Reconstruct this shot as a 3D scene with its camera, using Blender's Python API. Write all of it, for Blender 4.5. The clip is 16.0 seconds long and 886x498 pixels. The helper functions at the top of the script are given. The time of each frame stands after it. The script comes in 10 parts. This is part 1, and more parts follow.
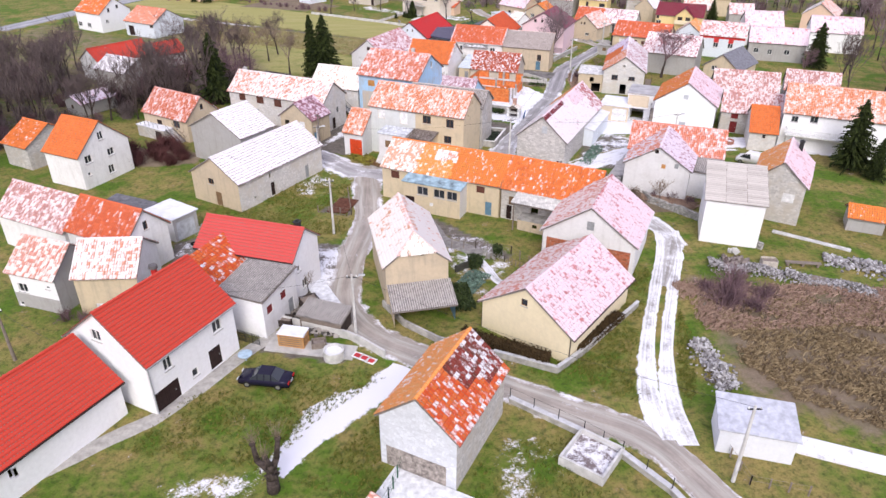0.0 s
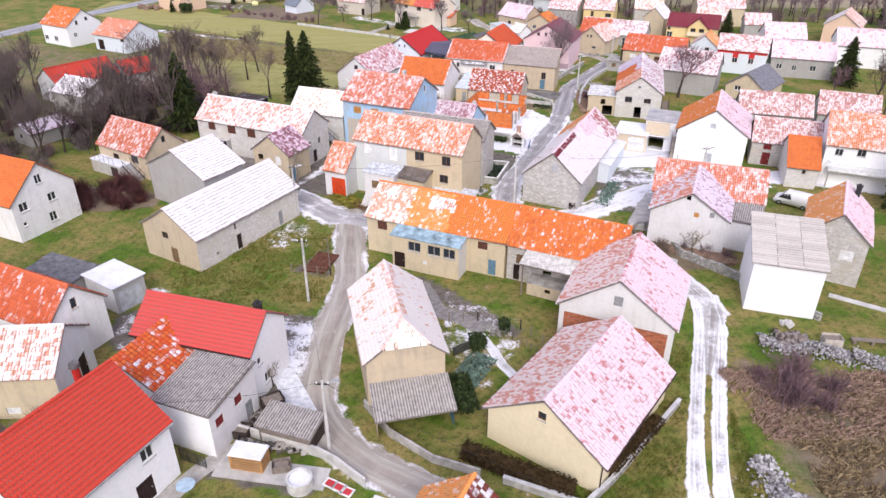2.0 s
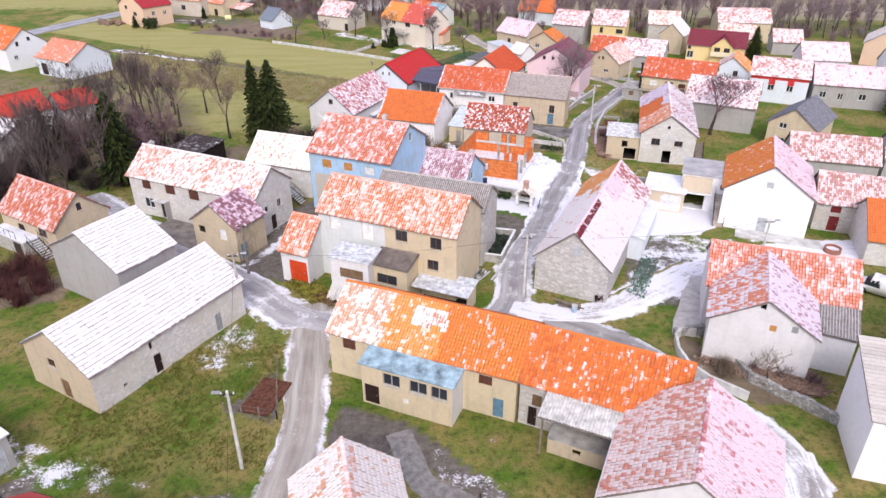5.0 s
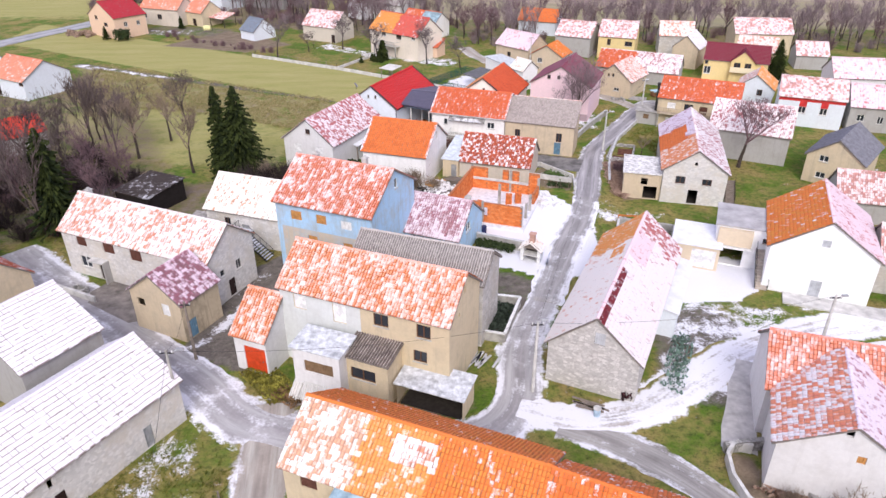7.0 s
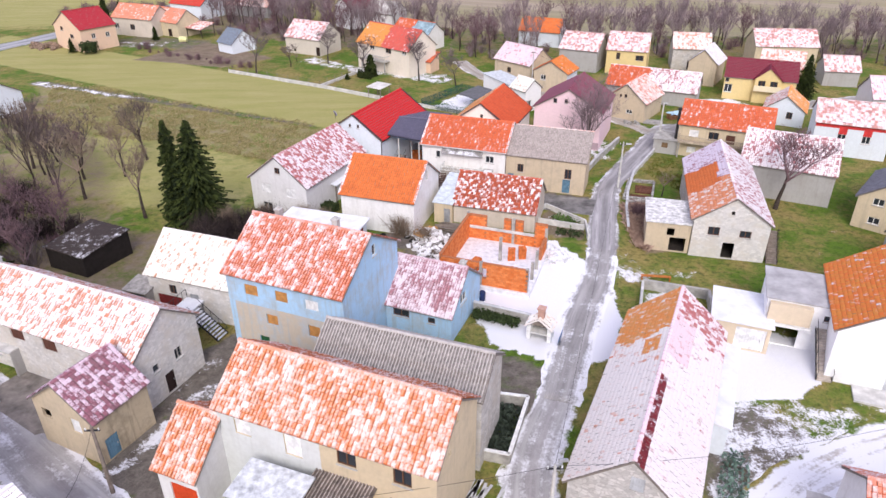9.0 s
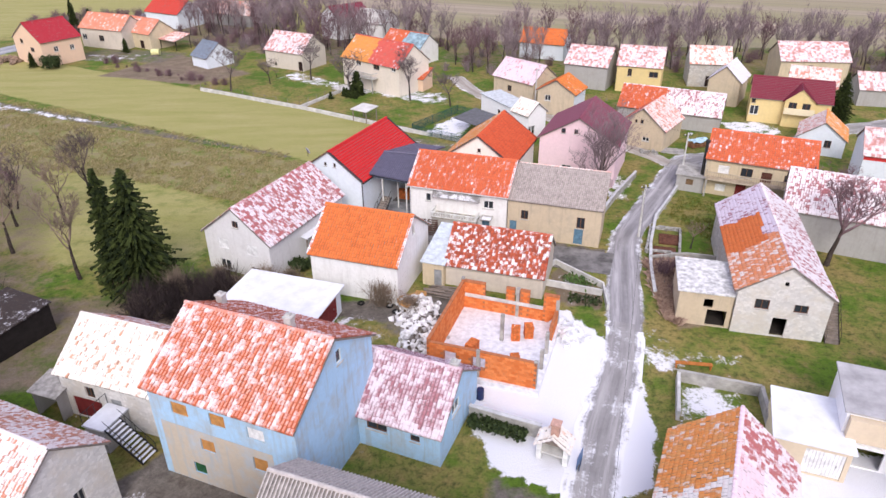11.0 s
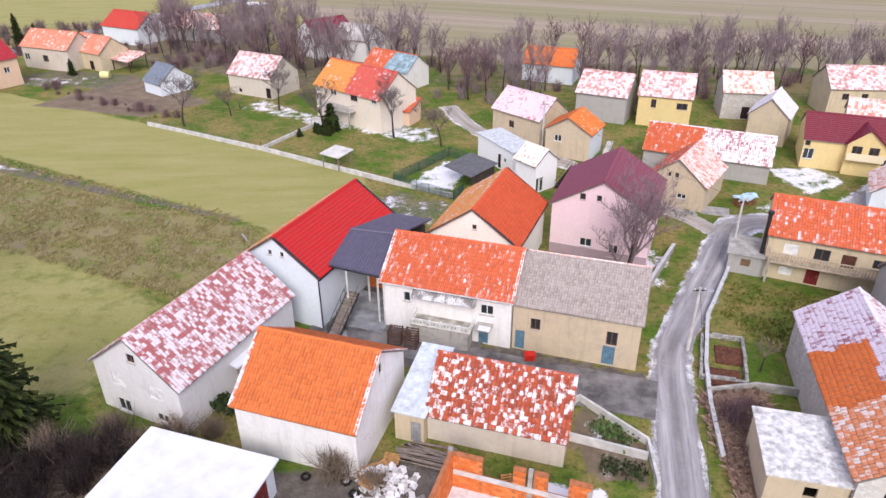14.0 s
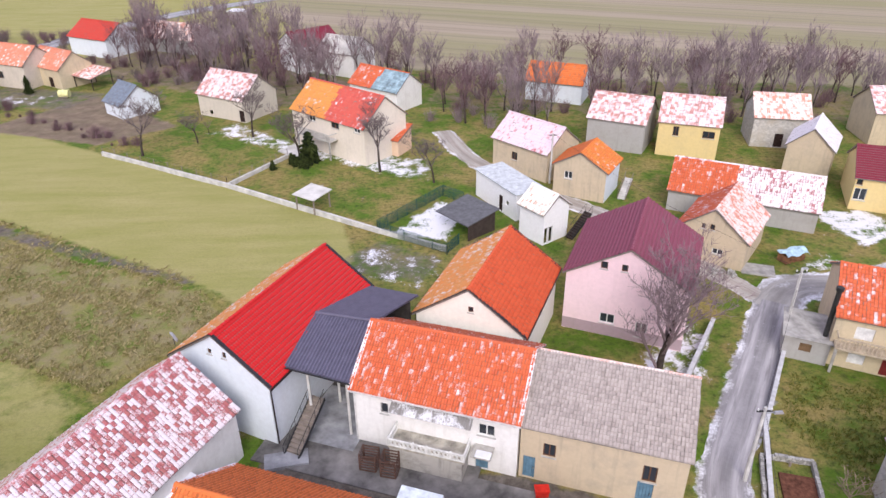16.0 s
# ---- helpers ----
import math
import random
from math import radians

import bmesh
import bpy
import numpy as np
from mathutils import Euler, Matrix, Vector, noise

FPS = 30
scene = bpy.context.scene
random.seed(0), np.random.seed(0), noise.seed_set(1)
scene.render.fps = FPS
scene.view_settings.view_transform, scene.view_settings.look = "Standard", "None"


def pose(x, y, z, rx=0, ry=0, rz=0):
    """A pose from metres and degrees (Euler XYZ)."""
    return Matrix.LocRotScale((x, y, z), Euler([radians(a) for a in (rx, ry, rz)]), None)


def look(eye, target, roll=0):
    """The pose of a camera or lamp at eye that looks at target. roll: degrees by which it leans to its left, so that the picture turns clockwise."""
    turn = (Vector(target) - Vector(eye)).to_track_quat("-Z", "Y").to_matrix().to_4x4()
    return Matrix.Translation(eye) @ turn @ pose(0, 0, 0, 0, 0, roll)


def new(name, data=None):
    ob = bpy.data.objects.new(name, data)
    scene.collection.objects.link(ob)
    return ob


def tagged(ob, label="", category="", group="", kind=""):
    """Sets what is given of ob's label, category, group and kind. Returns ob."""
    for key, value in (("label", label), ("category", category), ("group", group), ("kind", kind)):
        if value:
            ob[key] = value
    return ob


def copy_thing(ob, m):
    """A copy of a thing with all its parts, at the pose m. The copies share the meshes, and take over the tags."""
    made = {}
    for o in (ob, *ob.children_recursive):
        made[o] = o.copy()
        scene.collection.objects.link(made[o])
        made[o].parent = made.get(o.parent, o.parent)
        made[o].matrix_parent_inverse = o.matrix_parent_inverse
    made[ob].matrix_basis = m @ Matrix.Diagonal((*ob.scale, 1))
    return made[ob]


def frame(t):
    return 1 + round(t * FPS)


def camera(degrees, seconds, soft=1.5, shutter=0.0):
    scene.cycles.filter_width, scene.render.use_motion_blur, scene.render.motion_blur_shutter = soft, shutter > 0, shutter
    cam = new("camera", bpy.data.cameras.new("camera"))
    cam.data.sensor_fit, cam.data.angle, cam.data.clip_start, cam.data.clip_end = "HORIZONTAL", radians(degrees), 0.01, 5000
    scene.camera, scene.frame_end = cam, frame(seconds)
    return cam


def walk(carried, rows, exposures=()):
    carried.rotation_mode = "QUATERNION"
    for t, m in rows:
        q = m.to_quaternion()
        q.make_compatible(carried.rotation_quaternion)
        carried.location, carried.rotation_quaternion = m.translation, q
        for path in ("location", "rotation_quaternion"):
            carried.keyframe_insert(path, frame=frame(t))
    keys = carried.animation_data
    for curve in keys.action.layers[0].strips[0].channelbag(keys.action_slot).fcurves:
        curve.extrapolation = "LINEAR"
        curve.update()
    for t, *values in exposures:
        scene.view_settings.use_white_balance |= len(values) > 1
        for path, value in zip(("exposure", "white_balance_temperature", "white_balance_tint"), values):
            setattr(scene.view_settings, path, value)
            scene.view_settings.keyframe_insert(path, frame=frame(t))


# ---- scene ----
cam = camera(66.0, 16.0)
ROWS = [
    (0.0, 0.00, 0.00, 39.00, -0.65, -29.38, 0.12),
    (2.0, 0.28, 14.90, 38.54, -0.98, -29.21, 0.04),
    (4.0, 0.90, 29.83, 38.09, -1.27, -29.09, -0.03),
    (6.0, 1.80, 44.76, 37.66, -1.51, -28.99, -0.11),
    (8.0, 2.93, 59.67, 37.24, -1.71, -28.94, -0.19),
    (10.0, 4.22, 74.55, 36.83, -1.87, -28.91, -0.26),
    (12.0, 5.62, 89.38, 36.44, -1.98, -28.93, -0.34),
    (14.0, 7.07, 104.14, 36.05, -2.05, -28.97, -0.42),
    (16.0, 8.50, 118.80, 35.68, -2.08, -29.05, -0.49),
]
walk(cam, [(t, pose(x, y, z, 90 + pitch, 0, yaw) @ pose(0, 0, 0, 0, 0, roll)) for t, x, y, z, yaw, pitch, roll in ROWS])

# ---- light: a bright overcast winter sky with a weak, wide sun ----
world = bpy.data.worlds.new("sky")
scene.world = world
world.use_nodes = True
wn = world.node_tree.nodes
sky = wn.new("ShaderNodeTexSky")
sky.sky_type, sky.sun_disc = "NISHITA", False
sky.sun_elevation, sky.sun_rotation = radians(38), radians(182)
sky.air_density, sky.dust_density, sky.ozone_density = 1.0, 6.0, 1.0
soft_sky = wn.new("ShaderNodeMix")
soft_sky.data_type = "RGBA"
soft_sky.inputs["Factor"].default_value = 0.8
soft_sky.inputs["B"].default_value = (8.05, 7.98, 10.7, 1)
world.node_tree.links.new(sky.outputs["Color"], soft_sky.inputs["A"])
world.node_tree.links.new(soft_sky.outputs["Result"], wn["Background"].inputs["Color"])
wn["Background"].inputs["Strength"].default_value = 0.116
sun = new("sun", bpy.data.lights.new("sun", "SUN"))
sun.data.energy, sun.data.angle, sun.data.color = 2.5, radians(30), (1.0, 0.95, 0.92)
sun.matrix_world = look((0, 0, 100), (2, 48, 62))
scene.view_settings.exposure = 0.09


# ---- materials ----
def material(name):
    m = bpy.data.materials.new(name)
    m.use_nodes = True
    nt = m.node_tree
    b = nt.nodes["Principled BSDF"]
    b.inputs["Specular IOR Level"].default_value = 0.18
    return m, nt, b


def node(nt, kind, **sets):
    n = nt.nodes.new(kind)
    for k, v in sets.items():
        if k in n.inputs:
            n.inputs[k].default_value = v
    return n


def mix(nt, fac, a, b):
    n = nt.nodes.new("ShaderNodeMix")
    n.data_type = "RGBA"
    for value, key in ((fac, 0), (a, 6), (b, 7)):
        if hasattr(value, "links"):
            nt.links.new(value, n.inputs[key])
        elif key == 0:
            n.inputs[0].default_value = value
        else:
            n.inputs[key].default_value = (*value, 1)
    return n.outputs[2]


def maths(nt, op, a, b=0.5):
    n = nt.nodes.new("ShaderNodeMath")
    n.operation = op
    for i, v in enumerate((a, b)):
        if hasattr(v, "links"):
            nt.links.new(v, n.inputs[i])
        else:
            n.inputs[i].default_value = v
    return n.outputs[0]


def ramp(nt, value, lo, hi, to0=0.0, to1=1.0):
    n = nt.nodes.new("ShaderNodeMapRange")
    nt.links.new(value, n.inputs["Value"])
    for k, v in (("From Min", lo), ("From Max", hi), ("To Min", to0), ("To Max", to1)):
        n.inputs[k].default_value = v
    return n.outputs["Result"]


def noise_of(nt, scale, detail=4.0, stretch=None, rough=0.6):
    """World-space noise, scale in waves a metre."""
    geo = nt.nodes.new("ShaderNodeNewGeometry")
    n = node(nt, "ShaderNodeTexNoise", Scale=scale, Detail=detail, Roughness=rough)
    if stretch:
        mp = node(nt, "ShaderNodeMapping", Scale=stretch)
        nt.links.new(geo.outputs["Position"], mp.inputs["Vector"])
        nt.links.new(mp.outputs["Vector"], n.inputs["Vector"])
    else:
        nt.links.new(geo.outputs["Position"], n.inputs["Vector"])
    return n.outputs["Fac"]


def bump(nt, bsdf, height, strength, distance):
    b = node(nt, "ShaderNodeBump", Strength=strength, Distance=distance)
    nt.links.new(height, b.inputs["Height"])
    nt.links.new(b.outputs["Normal"], bsdf.inputs["Normal"])


MATS = {}
SNOW = (0.79, 0.79, 0.83)


def plain(name, colour, rough=0.7, metal=0.0, vary=0.18, scale=2.0):
    """A painted or raw surface with uneven tone and fine grain."""
    key = ("plain", name)
    if key not in MATS:
        m, nt, b = material(name)
        n = noise_of(nt, scale, 5)
        dark = tuple(c * (1 - 1.6 * vary) for c in colour)
        light = tuple(min(c * (1 + vary), 0.95) for c in colour)
        nt.links.new(mix(nt, ramp(nt, n, 0.3, 0.7), dark, light), b.inputs["Base Color"])
        b.inputs["Roughness"].default_value, b.inputs["Metallic"].default_value = rough, metal
        bump(nt, b, noise_of(nt, scale * 12, 3), 0.25, 0.01)
        MATS[key] = m
    return MATS[key]


def plaster(name, colour, dirt=0.35, dirt_colour=(0.30, 0.27, 0.23)):
    """Rendered wall with blotches and rain streaks."""
    key = ("plaster", name)
    if key not in MATS:
        m, nt, b = material(name)
        n1, n2 = noise_of(nt, 0.55, 6, rough=0.7), noise_of(nt, 1.0, 5, (2.2, 2.2, 0.25))
        tone = mix(nt, ramp(nt, noise_of(nt, 3, 6), 0.25, 0.75), tuple(c * 0.93 for c in colour), tuple(min(c * 1.04, 0.92) for c in colour))
        patches = maths(nt, "MULTIPLY", ramp(nt, n1, 0.48, 0.72), dirt)
        streaks = maths(nt, "MULTIPLY", ramp(nt, n2, 0.52, 0.75), dirt * 0.9)
        c = mix(nt, patches, tone, dirt_colour)
        nt.links.new(mix(nt, streaks, c, tuple(d * 0.8 for d in dirt_colour)), b.inputs["Base Color"])
        b.inputs["Roughness"].default_value = 0.9
        bump(nt, b, noise_of(nt, 14, 4), 0.3, 0.02)
        MATS[key] = m
    return MATS[key]


def stone(name, colour, mortar, size=2.6, flat=(1, 1, 1.6), join=0.06, spread=1.0, patch=None):
    """Rubble or coursed stone with recessed joints."""
    key = ("stone", name)
    if key not in MATS:
        m, nt, b = material(name)
        geo = nt.nodes.new("ShaderNodeNewGeometry")
        mp = node(nt, "ShaderNodeMapping", Scale=flat)
        nt.links.new(geo.outputs["Position"], mp.inputs["Vector"])
        wob = node(nt, "ShaderNodeTexNoise", Scale=2.0, Detail=3.0)
        nt.links.new(mp.outputs["Vector"], wob.inputs["Vector"])
        push = nt.nodes.new("ShaderNodeVectorMath")
        push.operation = "MULTIPLY_ADD"
        push.inputs[1].default_value = (0.25, 0.25, 0.25)
        nt.links.new(wob.outputs["Color"], push.inputs[0])
        nt.links.new(mp.outputs["Vector"], push.inputs[2])
        edge = node(nt, "ShaderNodeTexVoronoi", Scale=size)
        edge.feature = "DISTANCE_TO_EDGE"
        cell = node(nt, "ShaderNodeTexVoronoi", Scale=size)
        for v in (edge, cell):
            nt.links.new(push.outputs[0], v.inputs["Vector"])
        sep = nt.nodes.new("ShaderNodeSeparateColor")
        nt.links.new(cell.outputs["Color"], sep.inputs[0])
        tone = mix(nt, sep.outputs[0], tuple(c * (1 - 0.38 * spread) for c in colour), tuple(min(c * (1 + 0.3 * spread), 0.9) for c in colour))
        tone = mix(nt, ramp(nt, noise_of(nt, 0.4, 5), 0.45, 0.75, 0, 0.35), tone, tuple(c * 0.6 for c in colour))
        if patch:
            tone = mix(nt, ramp(nt, noise_of(nt, 0.5, 6, rough=0.7), 0.46, 0.62, 0, 0.8), tone, patch)
        j = ramp(nt, edge.outputs["Distance"], 0.0, join)
        nt.links.new(mix(nt, j, mortar, tone), b.inputs["Base Color"])
        b.inputs["Roughness"].default_value = 0.92
        bump(nt, b, j, 0.7, 0.04)
        MATS[key] = m
    return MATS[key]


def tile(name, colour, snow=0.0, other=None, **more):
    """Tiles and their lower lips: the top of each course and the edge that stands clear of the snow. The lip's darker
    tone paints joint shade.
    """
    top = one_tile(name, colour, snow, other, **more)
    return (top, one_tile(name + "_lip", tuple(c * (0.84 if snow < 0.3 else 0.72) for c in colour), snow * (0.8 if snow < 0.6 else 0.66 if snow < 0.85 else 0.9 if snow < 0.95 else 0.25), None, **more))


def one_tile(name, colour, snow=0.0, other=None, rough=0.75, clump=0.35, snow_tint=SNOW, run=1.5, loose=False, ribs=False):
    """Roof tiles, each of its own tone; snow has stayed in runs along the courses and in wider clumps."""
    key = ("tile", name)
    if key not in MATS:
        m, nt, b = material(name)
        geo = nt.nodes.new("ShaderNodeNewGeometry")
        rnd = geo.outputs["Random Per Island"]
        other = other or tuple(c * 0.7 for c in colour)
        r2 = maths(nt, "FRACT", maths(nt, "MULTIPLY", rnd, 7.31), 0)
        base = mix(nt, ramp(nt, maths(nt, "MULTIPLY", r2, noise_of(nt, 0.5, 4)), 0.05, 0.55), colour, other)
        base = mix(nt, ramp(nt, noise_of(nt, 5, 4), 0.5, 0.8, 0, 0.35 if rough > 0.6 else 0.1), base, (0.16, 0.10, 0.07))
        if snow > 0:
            if loose:
                dash = noise_of(nt, run, 4)
            else:
                uv = nt.nodes.new("ShaderNodeUVMap")
                uv.uv_map = "column" if ribs else "course"
                n = node(nt, "ShaderNodeTexNoise", Scale=1.0, Detail=2.0, Roughness=0.55)
                mp = node(nt, "ShaderNodeMapping", Scale=(run, 1.0, 1.0))
                nt.links.new(uv.outputs["UV"], mp.inputs["Vector"])
                nt.links.new(mp.outputs["Vector"], n.inputs["Vector"])
                dash = n.outputs["Fac"]
            v = maths(nt, "MULTIPLY", maths(nt, "SUBTRACT", dash, 0.5), 1.0)
            for value, weight in ((noise_of(nt, clump, 5, rough=0.6), 0.7), (rnd, 0.30 if ribs else 0.42), (noise_of(nt, 2.6, 4, rough=0.7), 0.6), (noise_of(nt, 12, 3), 0.5)):
                v = maths(nt, "ADD", v, maths(nt, "MULTIPLY", maths(nt, "SUBTRACT", value, 0.5), weight))
            at = 0.25 * math.log(snow / (1 - snow)) / 1.7
            cover = ramp(nt, v, at - (0.20 if ribs else 0.12), at + (0.14 if ribs else 0.08), 0.92, 0.0 if snow < 0.4 else 0.14)
            base = mix(nt, cover, base, snow_tint)
        nt.links.new(base, b.inputs["Base Color"])
        b.inputs["Roughness"].default_value = rough
        bump(nt, b, noise_of(nt, 30, 3), 0.2, 0.01)
        MATS[key] = m
    return MATS[key]


def glass():
    key = "glass"
    if key not in MATS:
        m, nt, b = material("window_glass")
        b.inputs["Base Color"].default_value = (0.03, 0.035, 0.045, 1)
        b.inputs["Roughness"].default_value = 0.08
        b.inputs["Specular IOR Level"].default_value = 0.6
        MATS[key] = m
    return MATS[key]


def grass_colour(nt):
    """Patchy winter turf: lush, yellowed, trodden brown and dark tufts."""
    n_big, n_mid, n_tuft, n_fine = noise_of(nt, 0.13, 4), noise_of(nt, 0.42, 6, rough=0.7), noise_of(nt, 1.7, 5, rough=0.7), noise_of(nt, 5.5, 5, rough=0.8)
    c = mix(nt, ramp(nt, maths(nt, "ADD", maths(nt, "MULTIPLY", n_big, 0.6), maths(nt, "MULTIPLY", n_mid, 0.4)), 0.43, 0.57), (0.096, 0.168, 0.018), (0.290, 0.232, 0.080))
    c = mix(nt, ramp(nt, n_mid, 0.54, 0.70, 0, 0.55), c, (0.235, 0.158, 0.075))
    c = mix(nt, ramp(nt, n_tuft, 0.48, 0.68, 0, 0.78), c, (0.044, 0.066, 0.016))
    return mix(nt, ramp(nt, n_fine, 0.51, 0.72, 0, 0.80), c, (0.022, 0.029, 0.009)), n_mid, n_fine


def ground_material():
    """Winter grass, with dry weeds, meadow, bare dirt and thin snow where the zones say so."""
    m, nt, b = material("ground")
    zone = nt.nodes.new("ShaderNodeAttribute")
    zone.attribute_name = "zone"
    sep = nt.nodes.new("ShaderNodeSeparateColor")
    nt.links.new(zone.outputs["Color"], sep.inputs[0])
    grass, n_mid, n_fine = grass_colour(nt)
    streak = noise_of(nt, 0.22, 6, (0.30, 1.6, 1), 0.65)
    meadow = mix(nt, ramp(nt, streak, 0.32, 0.68), (0.292, 0.290, 0.088), (0.390, 0.350, 0.150))
    meadow = mix(nt, ramp(nt, n_fine, 0.45, 0.8, 0, 0.6), meadow, (0.15, 0.13, 0.05))
    weeds = mix(nt, ramp(nt, n_mid, 0.3, 0.7), (0.135, 0.098, 0.072), (0.32, 0.25, 0.175))
    weeds = mix(nt, ramp(nt, streak, 0.48, 0.66, 0, 0.6), weeds, (0.170, 0.150, 0.088))
    weeds = mix(nt, ramp(nt, n_fine, 0.42, 0.7, 0, 0.6), weeds, (0.105, 0.078, 0.055))
    dirt = mix(nt, ramp(nt, noise_of(nt, 1.1, 6, rough=0.75), 0.3, 0.7), (0.085, 0.071, 0.058), (0.24, 0.212, 0.186))
    dirt = mix(nt, ramp(nt, n_fine, 0.45, 0.75, 0, 0.7), dirt, (0.075, 0.062, 0.050))

    # ploughed and mown strips of the plain, side by side
    strip = nt.nodes.new("ShaderNodeTexCoord")
    turned = node(nt, "ShaderNodeMapping", Rotation=(0, 0, math.radians(23)))
    nt.links.new(strip.outputs["Object"], turned.inputs["Vector"])
    furrow = []
    for sx_, sy_, detail in ((0.0016, 0.055, 3.0), (0.006, 0.42, 4.0)):
        mp = node(nt, "ShaderNodeMapping", Scale=(sx_, sy_, 0.0))
        nt.links.new(turned.outputs["Vector"], mp.inputs["Vector"])
        tx = node(nt, "ShaderNodeTexNoise", Scale=1.0, Detail=detail, Roughness=0.6)
        nt.links.new(mp.outputs["Vector"], tx.inputs["Vector"])
        furrow.append(tx.outputs["Fac"])
    plain_field = mix(nt, ramp(nt, furrow[0], 0.40, 0.60), (0.285, 0.262, 0.145), (0.365, 0.302, 0.225))
    plain_field = mix(nt, ramp(nt, furrow[1], 0.46, 0.68, 0, 0.65), plain_field, (0.195, 0.165, 0.112))
    plain_field = mix(nt, ramp(nt, n_fine, 0.5, 0.8, 0, 0.35), plain_field, (0.17, 0.15, 0.08))
    fields = nt.nodes.new("ShaderNodeAttribute")
    fields.attribute_name = "plain_fields"

    def soft(zone_value, width=0.35):
        return ramp(nt, maths(nt, "ADD", zone_value, maths(nt, "MULTIPLY", maths(nt, "SUBTRACT", n_mid, 0.5), 1.1)), 0.5 - width / 2, 0.5 + width / 2)

    c = mix(nt, soft(sep.outputs[2]), grass, meadow)
    c = mix(nt, soft(sep.outputs[1]), c, weeds)
    c = mix(nt, soft(zone.outputs["Alpha"]), c, dirt)
    c = mix(nt, soft(fields.outputs["Fac"]), c, plain_field)
    sn = maths(nt, "ADD", maths(nt, "MULTIPLY", sep.outputs[0], 1.15), maths(nt, "MULTIPLY", maths(nt, "SUBTRACT", n_mid, 0.5), 1.5))
    sn = maths(nt, "ADD", sn, maths(nt, "MULTIPLY", maths(nt, "SUBTRACT", n_fine, 0.5), 0.9))
    nt.links.new(mix(nt, ramp(nt, sn, 0.52, 0.66), c, SNOW), b.inputs["Base Color"])
    b.inputs["Roughness"].default_value = 0.95
    bump(nt, b, maths(nt, "ADD", n_fine, n_mid), 0.6, 0.15)
    return m


def road_material(name, colour, snow, scale=0.3, fringe=0.0, worn=0.55):
    """Worn road; UV x runs across it from 0 to 1, y along it in metres. Pale wheel tracks, slush along the edges, where turf or snow creeps in."""
    m, nt, b = material(name)
    uv = nt.nodes.new("ShaderNodeUVMap")
    sx = nt.nodes.new("ShaderNodeSeparateXYZ")
    nt.links.new(uv.outputs["UV"], sx.inputs[0])
    across = maths(nt, "ABSOLUTE", maths(nt, "SUBTRACT", sx.outputs[0], 0.5), 0)
    mp = node(nt, "ShaderNodeMapping", Scale=(11.0, 0.13, 1.0))
    nt.links.new(uv.outputs["UV"], mp.inputs["Vector"])
    lines = node(nt, "ShaderNodeTexNoise", Scale=1.0, Detail=4.0, Roughness=0.65)
    nt.links.new(mp.outputs["Vector"], lines.inputs["Vector"])
    turf, g_mid, g_fine = grass_colour(nt)
    n_mid, n_fine = noise_of(nt, scale, 6, rough=0.7), noise_of(nt, 5, 5)
    c = mix(nt, ramp(nt, n_mid, 0.3, 0.7), tuple(v * 0.72 for v in colour), tuple(v * 1.15 for v in colour))
    c = mix(nt, ramp(nt, lines.outputs["Fac"], 0.40, 0.68, 0, 0.65), c, tuple(v * 0.5 for v in colour))
    c = mix(nt, ramp(nt, n_fine, 0.45, 0.8, 0, 0.4), c, tuple(v * 0.6 for v in colour))
    wheel = ramp(nt, maths(nt, "ABSOLUTE", maths(nt, "SUBTRACT", across, 0.19), 0), 0.02, 0.13, worn, 0.0)
    wheel = maths(nt, "MULTIPLY", wheel, ramp(nt, maths(nt, "ADD", lines.outputs["Fac"], maths(nt, "MULTIPLY", n_mid, 0.6)), 0.55, 0.95, 1.0, 0.1))
    c = mix(nt, wheel, c, tuple(min(0.62, v * 1.75) for v in colour))
    tracks = ramp(nt, maths(nt, "ABSOLUTE", maths(nt, "SUBTRACT", across, 0.22), 0), 0.0, 0.12, 0.0, 0.22)
    s = maths(nt, "ADD", maths(nt, "MULTIPLY", across, 1.0), maths(nt, "MULTIPLY", maths(nt, "SUBTRACT", n_mid, 0.5), 1.3))
    s = maths(nt, "ADD", maths(nt, "ADD", s, tracks), maths(nt, "MULTIPLY", maths(nt, "SUBTRACT", n_fine, 0.5), 0.5))
    s = maths(nt, "ADD", s, maths(nt, "MULTIPLY", maths(nt, "SUBTRACT", lines.outputs["Fac"], 0.5), 0.9))
    lo = 1.0 - snow
    c = mix(nt, ramp(nt, s, lo - 0.12, lo + 0.16, 0, 0.95), c, SNOW)
    edge = maths(nt, "ADD", across, maths(nt, "MULTIPLY", maths(nt, "SUBTRACT", noise_of(nt, 0.9, 6, rough=0.75), 0.5), 0.40))
    side = mix(nt, ramp(nt, maths(nt, "ADD", g_mid, maths(nt, "MULTIPLY", g_fine, 0.3)), 0.62 - fringe * 0.3, 0.72 - fringe * 0.3), SNOW, turf) if fringe else turf
    nt.links.new(mix(nt, ramp(nt, edge, 0.38, 0.44), c, side), b.inputs["Base Color"])
    b.inputs["Roughness"].default_value = 0.85
    bump(nt, b, n_fine, 0.3, 0.03)
    return m


